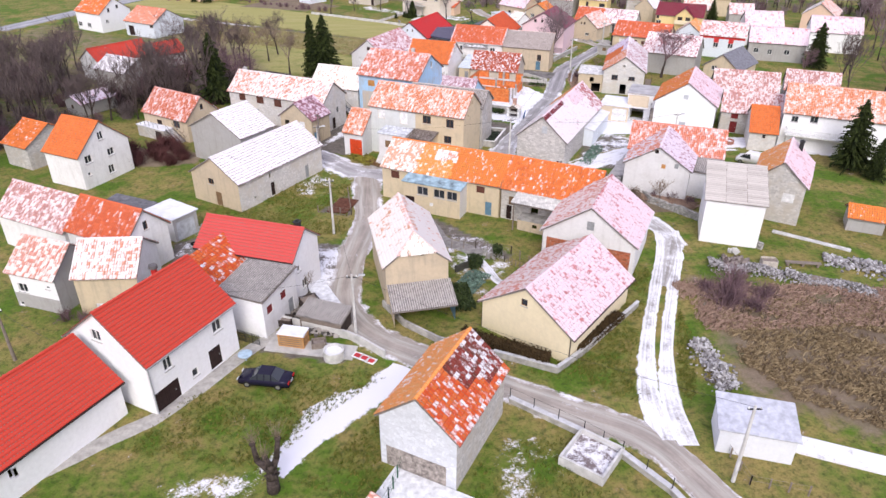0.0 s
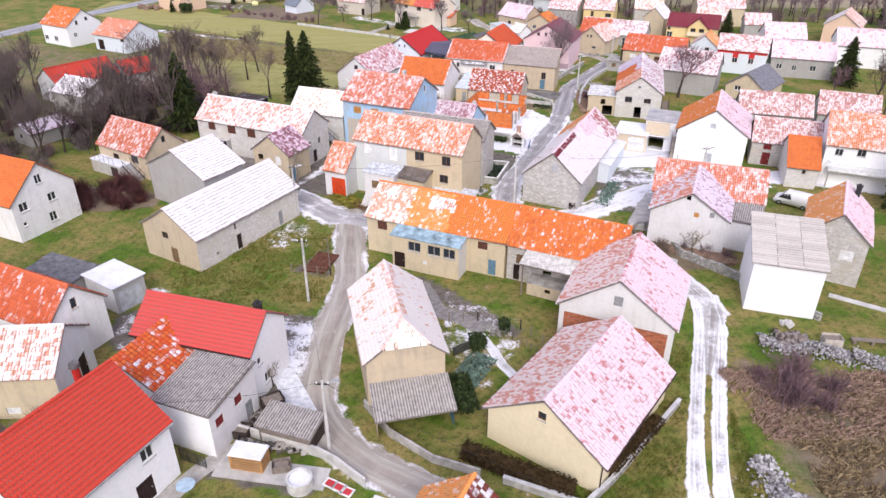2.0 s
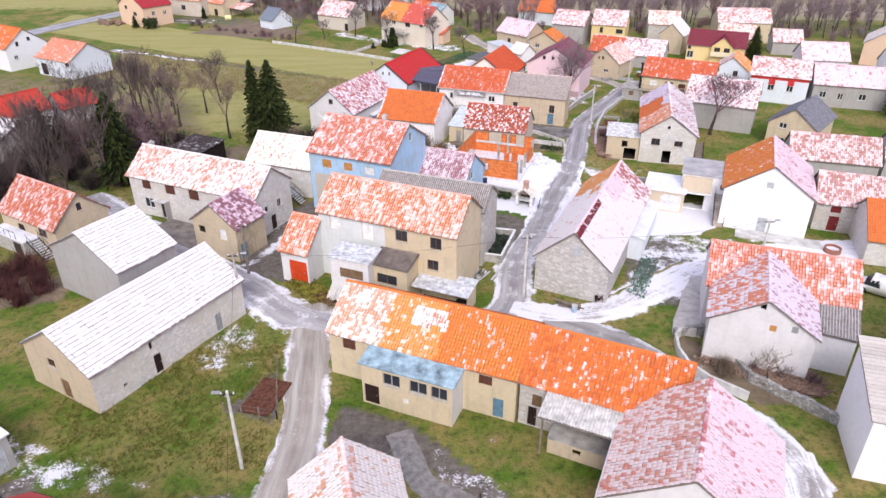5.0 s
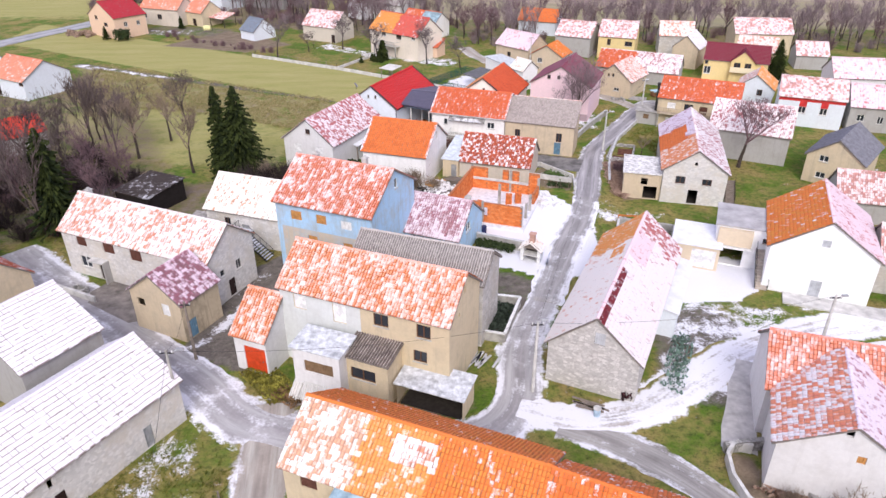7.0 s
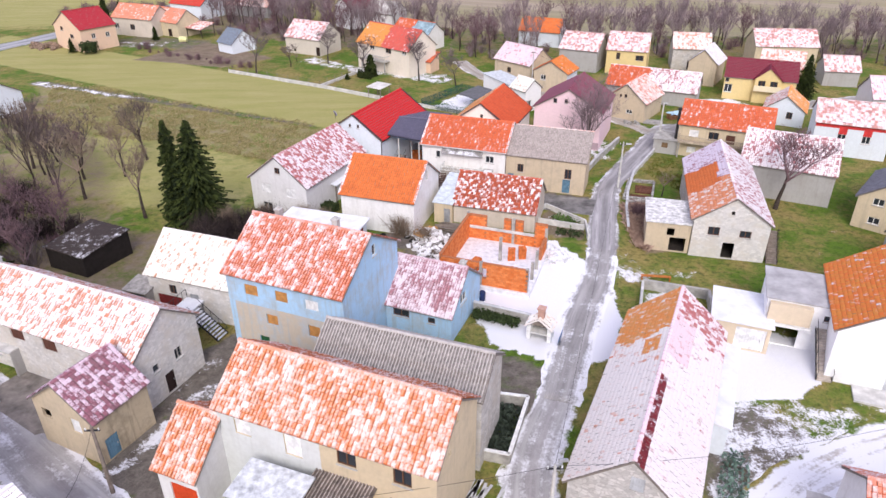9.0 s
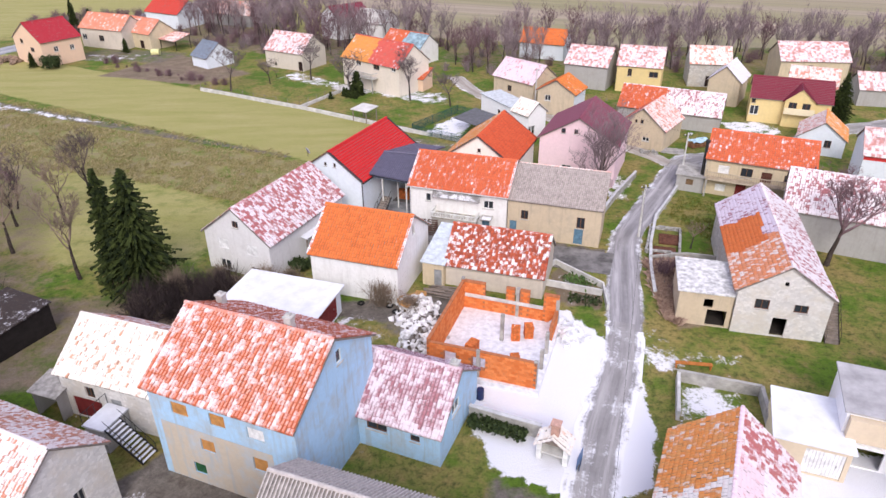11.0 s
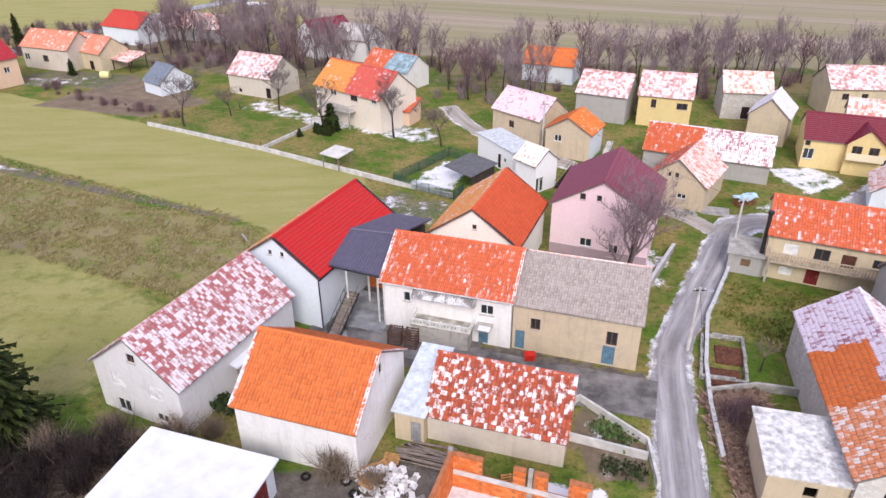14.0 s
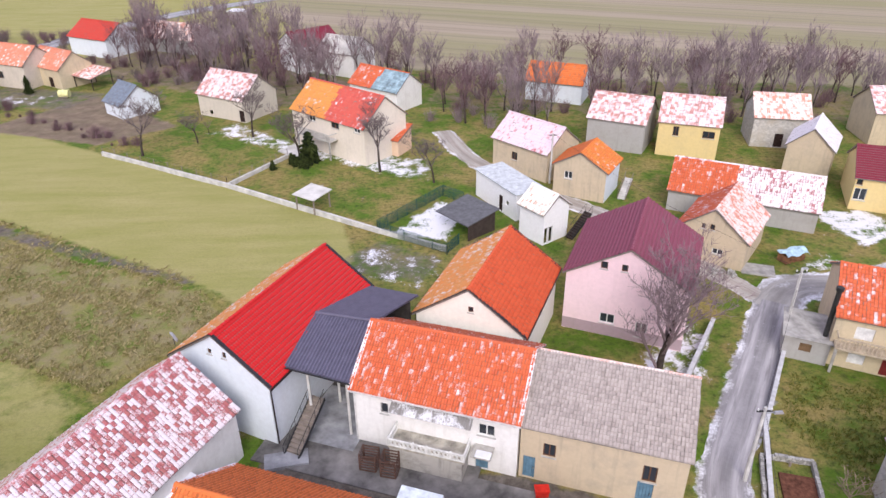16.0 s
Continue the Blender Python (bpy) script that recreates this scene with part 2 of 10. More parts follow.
# openings of each house: wall (r right, l left, n near end, f far end), u, v, width, height, filling
HOLES = {
    "A": (("r", 1.62, 3.28, 0.85, 1.15, "win"), ("r", 7.19, 3.35, 1.03, 1.17, "win"), ("r", 4.15, 0.74, 0.68, 0.81, "win"), ("r", 0.15, 0.02, 2.57, 1.95, "gar_dark"), ("r", 6.22, 0.02, 1.44, 2.06, "door_dark"), ("n", 3.35, 5.8, 1.08, 1.06, "win"),),
    "B": (("r", 6.41, 1.83, 0.35, 0.84, "hole"), ("r", 6.69, 1.64, 0.35, 0.85, "hole"),),
    "C": (),
    "D": (("n", 4.16, 4.25, 0.66, 0.72, "win_brown"),),
    "E": (("n", 2.31, 5.95, 0.37, 0.42, "hole"), ("n", 3.43, 5.81, 0.38, 0.43, "hole"),),
    "F": (("n", 4.65, 4.92, 0.79, 1.04, "shut_grey"),),
    "G1": (("r", 1.28, 2.89, 1.22, 1.07, "shut_brown"), ("r", 13.34, 2.95, 1.11, 0.92, "shut_brown"), ("r", 14.57, 0.02, 0.88, 1.9, "door_blue"),),
    "G2": (("r", 0.99, 2.04, 0.77, 1.15, "shut_wood"), ("r", 3.96, 1.29, 0.93, 0.99, "hole"), ("r", 0.74, 0.02, 0.69, 1.9, "door_dark"),),
    "Rr": (("f", 0.8, 3.25, 0.59, 0.71, "win"), ("f", 1.52, 0.88, 1, 1.03, "win"),),
    "O3a": (),
    "O3b": (("f", 2.67, 4.96, 0.6, 1.01, "win_brown"),),
    "O4a": (("r", 0.73, 1.77, 1.15, 1, "win"), ("r", 4.32, 2.73, 0.5, 0.35, "win"), ("r", 0.15, 0.02, 0.59, 0.43, "win"),),
    "O4b": (("r", 1.49, 0.34, 1.11, 0.75, "shut_white"), ("f", 3.81, 0.02, 1.37, 2.6, "door_dark"),),
    "O1": (("n", 3.71, 5.95, 0.88, 1.15, "win"), ("n", 4.67, 3.33, 1.09, 1.03, "win"), ("n", 0.89, 3.47, 1.13, 1.09, "win"), ("n", 4.22, 0.82, 0.97, 1.2, "win"), ("n", 0.85, 1.73, 0.45, 0.5, "win"),),
    "M": (("r", 5.64, 0.02, 0.74, 1.9, "door_dark"), ("r", 12.61, 0.02, 0.74, 1.9, "door_grey"), ("r", 5.49, 2.66, 0.35, 0.75, "hole"), ("r", 2.48, 0.83, 0.37, 0.35, "hole"), ("n", 2.99, 2.81, 1.03, 0.81, "win_brown"), ("n", 4.03, 0.02, 1.1, 1.9, "door_wood"),),
    "J": (("r", 2.01, 3.58, 1.38, 1.2, "shut_brown"), ("r", 5.66, 3.49, 1.52, 1.22, "shut_brown"), ("r", 9.28, 3.38, 1.51, 1.29, "shut_brown"), ("r", 1.83, 1.02, 1.52, 1.3, "win"), ("r", 4.42, 0.02, 1.37, 2.37, "door_dark"), ("f", 3.9, 2.41, 0.77, 1.04, "win_grey"), ("f", 1.55, 2.76, 0.63, 0.69, "win_grey"), ("f", 2.5, 0.02, 0.97, 1.9, "door_dark"),),
    "K": (("n", 0.75, 2.63, 0.93, 0.87, "hole"), ("n", 3.68, 2.35, 0.98, 1.28, "shut_white"), ("r", 0.51, 0.02, 1.1, 1.9, "door_blue"),),
    "N": (("r", 3.06, 0.02, 1.31, 2.6, "door_dark"), ("r", 7.16, 2, 1.49, 1.14, "win_brown"), ("f", 3.07, 4.58, 0.62, 0.91, "win_brown"),),
    "P": (("r", 8.78, 5.68, 1.31, 1.18, "win_brown"), ("r", 12.53, 5.53, 1.2, 1.25, "win_brown"), ("r", 12.22, 3.12, 1.18, 1.11, "win_brown"), ("r", 1.32, 5.51, 1.21, 1.46, "shut_white"), ("r", 5.04, 5.07, 1.24, 1.96, "shut_white"), ("f", 2.94, 8.41, 0.53, 0.56, "hole"), ("f", 1.75, 6.82, 0.51, 0.4, "hole"),),
    "P3": (),
    "P2": (("r", 0.92, 0.02, 2.13, 2.6, "gar_red"),),
    "Q": (("r", 1.78, 5.8, 1.31, 1.05, "shut_orange"), ("r", 4.83, 5.85, 1.2, 1.03, "shut_orange"), ("r", 7.7, 5.74, 1.26, 0.96, "shut_white"), ("r", 3.66, 3.25, 1.12, 1.03, "shut_orange"), ("r", 7.79, 3.07, 1.12, 1.13, "shut_orange"), ("r", 2.64, 0.85, 0.98, 0.95, "shut_green"), ("f", 5.24, 8.61, 0.68, 1.09, "win"),),
    "Q2": (("r", 2.31, 2.2, 0.81, 0.99, "win_brown"), ("r", 4.55, 0.02, 0.98, 2.6, "door_grey"), ("r", 0.78, 0.02, 2.75, 1.9, "gar_darkred"),),
    "R": (("r", 0.15, 0.02, 1.09, 0.98, "win_brown"), ("r", 1.9, 1.68, 1.6, 0.75, "win_brown"), ("r", 5.32, 1.65, 0.71, 0.61, "win_brown"), ("f", 2.22, 2.58, 1.49, 1.06, "win"),),
    "S": (("n", 3.66, 4.7, 0.85, 1.15, "shut_metal"),),
    "T1": (("n", 3.6, 6.26, 0.44, 0.54, "hole"), ("n", 4.64, 4.34, 0.54, 0.61, "shut_orange"), ("n", 6.28, 4.58, 0.49, 0.66, "shut_grey"),),
    "T2": (),
    "U2": (("n", 3.66, 2.75, 1.36, 1.2, "shut_white"),),
    "Z1": (("r", 3.79, 4.64, 1.07, 1.02, "win_grey"), ("r", 1.18, 4.43, 0.96, 0.94, "win_grey"),),
    "Z2": (("r", 1.86, 2.06, 0.46, 0.57, "win_brown"),),
    "Z3": (("n", 4.35, 5.67, 0.76, 0.75, "shut_metal"), ("n", 4.29, 0.02, 1.05, 1.9, "door_metal"),),
    "Z5": (("r", 1.57, 2.38, 1.11, 1.12, "shut_darkred"), ("r", 1.61, 0.02, 1.12, 1.9, "door_darkred"),),
    "Z6": (("n", 1.56, 3.12, 1.17, 0.86, "win"), ("n", 1.59, 0.79, 1.23, 0.83, "win"),),
    "Z7": (),
    "V": (("n", 1.56, 2.66, 1.2, 1, "win_brown"), ("n", 4.79, 2.69, 1.16, 0.82, "win_brown"), ("n", 3.56, 5.21, 0.35, 0.45, "hole"), ("n", 3.31, 0.02, 1.2, 1.9, "hole"),),
    "V0": (("r", 1.5, 2.88, 1.33, 1.18, "shut_white"), ("r", 4.2, 2.79, 1.37, 1.26, "win_brown"), ("r", 6.59, 2.5, 1.22, 1.38, "shut_brown"), ("r", 9.19, 2.96, 1.12, 0.91, "win_brown"), ("r", 1.54, 0.54, 1.22, 0.97, "shut_white"), ("r", 3.94, 0.02, 1.2, 1.9, "door_darkred"),),
    "h1": (("n", 3.47, 6.56, 0.36, 0.46, "win_brown"), ("n", 4.75, 6.57, 0.35, 0.52, "win_brown"), ("n", 4.33, 1.76, 0.82, 0.66, "win"),),
    "h3": (("r", 1.99, 3.05, 0.57, 0.94, "win_grey"), ("r", 8.91, 3.04, 1.15, 0.97, "win"), ("r", 8.78, 0.02, 0.88, 1.9, "door_blue"),),
    "h4": (("r", 1.51, 2.27, 0.82, 1.09, "win_brown"), ("r", 0.25, 0.02, 0.81, 1.9, "door_blue"), ("r", 7.77, 2.01, 0.88, 1.34, "win_brown"), ("r", 7.57, 0.02, 1.01, 1.9, "door_blue"),),
    "h5": (("n", 4.37, 6.01, 0.43, 0.52, "win_brown"),),
    "h6": (("n", 2.81, 6.58, 0.58, 0.68, "win_brown"), ("n", 4.52, 6.64, 0.51, 0.64, "win_brown"), ("n", 3.2, 1.26, 1.27, 0.97, "win"), ("n", 6.26, 0.54, 0.98, 1.42, "win"),),
    "h7": (("n", 2.4, 3.64, 0.36, 0.54, "win_brown"), ("n", 3.23, 3.68, 0.47, 0.61, "win_brown"), ("n", 3.83, 1.12, 1.08, 0.63, "win"),),
    "h8": (("n", 3.85, 5.37, 0.79, 0.76, "win_brown"), ("n", 1.65, 2.62, 1.32, 1.15, "shut_white"), ("n", 5.27, 2.53, 1.4, 1.22, "shut_white"), ("n", 1.48, 0.02, 1.35, 1.25, "win"), ("n", 5.47, 0.37, 1.18, 0.81, "win"),),
    "X": (("f", 4.28, 5.28, 0.73, 1.12, "hole"),),
    "Y": (),
    "h9": (("r", 0.15, 3.12, 0.64, 0.72, "win_brown"), ("r", 0.15, 1.22, 1.33, 1.5, "win"), ("r", 5.34, 0.92, 1.03, 1.19, "win_brown"), ("r", 8.99, 1.09, 1.26, 1.17, "win"),),
    "h10": (("r", 1.99, 3.01, 0.78, 1.34, "win_brown"), ("r", 5.9, 3.06, 1.6, 1, "win_brown"),),
    "h12": (("r", 3.38, 1.63, 1, 1.07, "win_brown"),),
    "h13": (("n", 1.34, 2.26, 1.07, 0.99, "win"),),
    "h15": (("f", 0.15, 0.02, 0.72, 1.9, "hole"), ("f", 0.72, 0.02, 0.73, 1.9, "hole"),),
    "f1": (("r", 3.72, 4.25, 1.36, 1.05, "win"), ("r", 8.4, 4.14, 1.6, 1.02, "win_brown"), ("r", 13.03, 4.44, 1.14, 0.83, "win"),),
    "f2": (("r", 2.22, 0.38, 0.72, 0.68, "hole"), ("r", 8.85, 0.02, 1.1, 1.9, "door_dark"),),
    "f6": (),
    "f7a": (("r", 0.32, 1.6, 1.46, 1.33, "win"), ("r", 5.58, 1.57, 1.54, 1.32, "win_brown"),),
    "f7b": (("r", 1.51, 1.06, 1.18, 1.08, "win_brown"), ("r", 5.98, 0.02, 1.43, 1.9, "door_dark"),),
    "f8": (("n", 2.82, 4.17, 1.27, 0.96, "win_brown"), ("n", 6.53, 2.76, 1.6, 0.96, "win_brown"), ("r", 2.62, 2.76, 0.98, 1.14, "win"), ("r", 6.17, 2.63, 1.01, 1.07, "win"),),
    "f9": (("f", 2.43, 4.89, 0.68, 0.95, "win_brown"), ("f", 5.14, 5.57, 0.7, 0.8, "win_brown"), ("f", 1.44, 2.28, 0.85, 0.8, "win"), ("r", 0.15, 0.83, 1.6, 1.11, "win"), ("r", 4.08, 0.9, 1.59, 1.1, "win"),),
    "f10": (("r", 1.08, 0.02, 2.06, 2.42, "gar_dark"), ("r", 9.35, 2.65, 1.3, 0.85, "win_brown"),),
    "f13": (),
}


# ---- building blocks ----
def mesh_of(name, verts, faces, mat, smooth=False):
    me = bpy.data.meshes.new(name)
    me.from_pydata([tuple(map(float, v)) for v in verts], [], faces)
    for one in mat if isinstance(mat, (list, tuple)) else (mat,):
        me.materials.append(one)
    if smooth:
        me.polygons.foreach_set("use_smooth", [True] * len(me.polygons))
    me.update()
    return me


class Soup:
    """Vertices and faces gathered into one mesh."""

    def __init__(self):
        self.v, self.f = [], []

    def add(self, verts, faces):
        n = len(self.v)
        self.v.extend(tuple(p) for p in verts)
        self.f.extend(tuple(n + i for i in f) for f in faces)
        return self

    def box(self, x0, y0, z0, x1, y1, z1, m=None, taper=0.0):
        t = taper
        p = [(x0, y0, z0), (x1, y0, z0), (x1, y1, z0), (x0, y1, z0), (x0 + t, y0 + t, z1), (x1 - t, y0 + t, z1), (x1 - t, y1 - t, z1), (x0 + t, y1 - t, z1)]
        if m is not None:
            p = [m @ Vector(q) for q in p]
        return self.add(p, [(3, 2, 1, 0), (4, 5, 6, 7), (0, 1, 5, 4), (1, 2, 6, 5), (2, 3, 7, 6), (3, 0, 4, 7)])

    def tube(self, a, b, r0, r1=None, sides=6, cap=True):
        a, b = Vector(a), Vector(b)
        r1 = r0 if r1 is None else r1
        q = (b - a).to_track_quat("Z", "Y")
        ring = [q @ Vector((math.cos(k * 2 * math.pi / sides), math.sin(k * 2 * math.pi / sides), 0)) for k in range(sides)]
        verts = [a + r * r0 for r in ring] + [b + r * r1 for r in ring]
        faces = [(k, (k + 1) % sides, sides + (k + 1) % sides, sides + k) for k in range(sides)]
        if cap:
            faces += [tuple(range(sides - 1, -1, -1)), tuple(range(sides, 2 * sides))]
        return self.add(verts, faces)

    def hose(self, pts, r, sides=4):
        """One tube along a line of points."""
        k = len(self.v)
        for i, p in enumerate(pts):
            d = (pts[min(i + 1, len(pts) - 1)] - pts[max(i - 1, 0)]).to_track_quat("Z", "Y")
            self.v += [tuple(p + d @ Vector((r * math.cos(2 * math.pi * j / sides), r * math.sin(2 * math.pi * j / sides), 0))) for j in range(sides)]
        self.f += [(k + i * sides + j, k + i * sides + (j + 1) % sides, k + (i + 1) * sides + (j + 1) % sides, k + (i + 1) * sides + j) for i in range(len(pts) - 1) for j in range(sides)]
        return self

    def mesh(self, name, mat, smooth=False):
        return mesh_of(name, self.v, self.f, mat, smooth)


def part(name, shape, mat, parent, label=""):
    """One mesh object under a thing or a part; its vertices are given in the thing's own frame."""
    me = shape.mesh(name, mat) if isinstance(shape, Soup) else shape
    ob = new(name, me)
    ob.parent = parent
    if label:
        ob["label"] = label
    return ob


def thing(name, x, y, turn=0.0, label="", category="", group="", z=0.0, kind=""):
    ob = new(name)
    ob.empty_display_size = 0.3
    ob.matrix_basis = pose(x, y, z, 0, 0, turn)
    return tagged(ob, label, category, group, kind)


def solid(name, shape, mat, label, category, kind="", group="", m=None):
    """A thing that is one single mesh."""
    me = shape.mesh(name, mat) if isinstance(shape, Soup) else shape
    ob = new(name, me)
    if m is not None:
        ob.matrix_basis = m
    return tagged(ob, label, category, group, kind)


RNG = np.random.default_rng(7)


def tiled_slope(o, u, v, length, height, mat, w=0.38, c=0.36, profile="pan", keep=None, name="tiles", wonky=1.0, flip=False):
    """Overlapping tiles over a slope: o its lower left corner, u along the eave, v up the slope."""
    o, u, v = np.array(o, float), np.array(u, float), np.array(v, float)
    n = np.cross(u, v)
    cols, rows = max(2, round(length / w)), max(2, round(height / c))
    w, c = length / cols, height / rows
    if profile == "pan":
        px, pz = np.array([0.0, 0.70, 0.985]), np.array([0.0, 0.058, -0.012])
    elif profile == "flat":
        px, pz = np.array([0.0, 0.5, 0.985]), np.array([0.0, 0.012, 0.0])
    else:
        px, pz = np.array([0.0, 0.985]), np.array([0.0, 0.0])
    if flip:
        px, pz = 1 - px[::-1], pz[::-1]
    k = len(px)
    jj, ii = np.meshgrid(np.arange(rows), np.arange(cols), indexing="ij")
    ii, jj = ii.ravel(), jj.ravel()
    if keep is not None:
        ok = np.array([keep((i + 0.5) * w, (j + 0.5) * c) for i, j in zip(ii, jj)])
        ii, jj = ii[ok], jj[ok]
    m = len(ii)
    lift = RNG.normal(0, 0.007 * wonky, m)
    slip = RNG.normal(0, 0.012 * wonky, (m, 2))
    uu = (ii[:, None] + px[None]) * w + slip[:, :1]
    low = jj[:, None] * c + slip[:, 1:] - 0.04 + 0 * uu
    top = low + c + 0.05
    hz = pz[None] + lift[:, None]

    def at(a, b, h):
        if profile == "pan":
            h = h + 0.03 * wonky * (1 + np.sin(a * 0.8 + o[0]) * np.cos(b * 0.7 + o[1]))
        return o + a[..., None] * u + b[..., None] * v + h[..., None] * n

    rings = np.stack([at(uu, low - 0.02, hz * 0 - 0.01), at(uu, low + 0.065, hz + 0.062), at(uu, top, hz + 0.022)], 1)
    verts = rings.reshape(-1, 3)
    quad = []
    for r in range(2):
        for q in range(k - 1):
            quad.append((r * k + q, r * k + q + 1, (r + 1) * k + q + 1, (r + 1) * k + q))
    faces = (np.array(quad)[None] + (np.arange(m) * 3 * k)[:, None, None]).reshape(-1, 4)
    me = bpy.data.meshes.new(name)
    me.vertices.add(len(verts))
    me.vertices.foreach_set("co", verts.ravel())
    me.loops.add(faces.size)
    me.loops.foreach_set("vertex_index", faces.ravel())
    me.polygons.add(len(faces))
    me.polygons.foreach_set("loop_start", np.arange(0, faces.size, 4))
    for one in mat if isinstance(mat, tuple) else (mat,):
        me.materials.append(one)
    # slot 1, the darkened lip copy, paints joint shade on noses and one flank
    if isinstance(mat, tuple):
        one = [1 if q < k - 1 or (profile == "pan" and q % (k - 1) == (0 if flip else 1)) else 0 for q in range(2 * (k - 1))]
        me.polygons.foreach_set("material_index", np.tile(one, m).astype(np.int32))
    along = np.repeat(uu[:, None, :], 3, 1) + 13.7 * o[0] + 5.3 * o[1]
    course = np.broadcast_to((jj * 3.7 + 7.1 * o[1])[:, None, None], along.shape)
    course_uv(me, along.ravel(), course.ravel())
    up = np.stack([low, low, top], 1) + 9.1 * o[1] + 4.3 * o[0]
    column = np.broadcast_to((ii * 3.7 + 5.9 * o[0])[:, None, None], up.shape)
    course_uv(me, up.ravel(), column.ravel(), "column")
    me.update(calc_edges=True)
    return me


def course_uv(me, along, course, name="course"):
    """Where each vertex lies along its course of tiles, and in which course; or up its column, and in which column."""
    vi = np.empty(len(me.loops), np.int32)
    me.loops.foreach_get("vertex_index", vi)
    me.uv_layers.new(name=name).data.foreach_set("uv", np.stack([along[vi], course[vi]], 1).ravel())


def metal_slope(o, u, v, length, height, mat, name="roof_sheet"):
    """Pressed metal roofing: stepped courses with a shallow wave across them."""
    o, u, v = np.array(o, float), np.array(u, float), np.array(v, float)
    n = np.cross(u, v)
    cols, courses = 4 * round(length / 0.24), max(3, round(height / 0.36))
    a = np.linspace(0, length, cols + 1)
    d, hh = [], []
    for j in range(courses):
        d += [j / courses * height, j / courses * height + 0.012, (j + 1) / courses * height - 0.004]
        hh += [0.0, 0.10, 0.012]
    d, hh = np.array(d), np.array(hh)
    wave = 0.012 * np.cos(np.arange(cols + 1) * math.pi / 2)
    verts = o + a[None, :, None] * u + d[:, None, None] * v + (hh[:, None] + wave[None])[..., None] * n
    m = cols + 1
    i = (np.arange(len(d) - 1)[:, None] * m + np.arange(cols)[None]).ravel()
    f = np.stack([i, i + 1, i + m + 1, i + m], 1)
    me = bpy.data.meshes.new(name)
    me.vertices.add(len(d) * m)
    me.vertices.foreach_set("co", verts.ravel())
    me.loops.add(f.size)
    me.loops.foreach_set("vertex_index", f.ravel())
    me.polygons.add(len(f))
    me.polygons.foreach_set("loop_start", np.arange(0, f.size, 4))
    me.materials.append(mat)
    me.update(calc_edges=True)
    return me


def waved_slope(o, u, v, length, height, mat, wave=0.23, amp=0.05, sheet=1.8, name="roof_sheet"):
    """Corrugated sheets laid in overlapping courses, the shade of their furrows painted as a darker copy."""
    o, u, v = np.array(o, float), np.array(u, float), np.array(v, float)
    n = np.cross(u, v)
    waves, courses = max(3, round(length / wave)), max(1, round(height / sheet))
    a = (np.arange(waves)[:, None] + np.array([0.0, 0.30, 0.5, 0.80])[None]).ravel() * length / waves
    prof = np.tile([amp, amp, -amp, -amp], waves)
    a, prof = np.append(a, length), np.append(prof, amp)
    d, hh = [], []
    for j in range(courses):
        lift = RNG.normal(0, 0.006)
        d += [j * height / courses - 0.02, (j + 1) * height / courses - 0.03]
        hh += [0.10 + lift, 0.055 + lift]
    verts = o + a[None, :, None] * u + np.array(d)[:, None, None] * v + (np.array(hh)[:, None] + prof[None])[..., None] * n
    m = len(a)
    faces = [(r * m + i, r * m + i + 1, (r + 1) * m + i + 1, (r + 1) * m + i) for r in range(len(d) - 1) for i in range(m - 1)]
    furrow = FURROWS.get(mat.name)
    me = mesh_of(name, verts.reshape(-1, 3), faces, (mat, furrow) if furrow else mat)
    # the darker copy paints shade on one flank and the trough of each wave
    if furrow:
        me.polygons.foreach_set("material_index", np.array([1 if i % 4 in (1, 2) else 0 for r in range(len(d) - 1) for i in range(m - 1)], np.int32))
    return me


def pierced_wall(s, p0, u, out, length, top, holes, base=-0.3, deep=0.2):
    """A wall face with openings and their reveals. top: a list of (distance, height); holes: (u, v, w, h)."""
    p0, u, out = Vector(p0), Vector(u), Vector(out)
    cuts = {0.0, length} | {d for d, _ in top}
    for a, b, w, h in holes:
        cuts |= {max(a, 0.0), min(a + w, length)}
    cuts = sorted(cuts)

    def height(d):
        return float(np.interp(d, [q[0] for q in top], [q[1] for q in top]))

    def at(d, z, back=0.0):
        q = p0 + u * d - out * back
        return (q.x, q.y, z)

    for d0, d1 in zip(cuts[:-1], cuts[1:]):
        if d1 - d0 < 1e-4:
            continue
        mid, z = (d0 + d1) / 2, base
        for a, b, w, h in sorted((q for q in holes if q[0] < mid < q[0] + q[2]), key=lambda q: q[1]):
            if b > z + 1e-4:
                s.add([at(d0, z), at(d1, z), at(d1, b), at(d0, b)], [(0, 1, 2, 3)])
            z = b + h
        s.add([at(d0, z), at(d1, z), at(d1, height(d1)), at(d0, height(d0))], [(0, 1, 2, 3)])
    for a, b, w, h in holes:
        ring = [(a, b), (a + w, b), (a + w, b + h), (a, b + h)]
        for (d0, z0), (d1, z1) in zip(ring, ring[1:] + ring[:1]):
            s.add([at(d0, z0), at(d0, z0, deep), at(d1, z1, deep), at(d1, z1)], [(0, 1, 2, 3)])


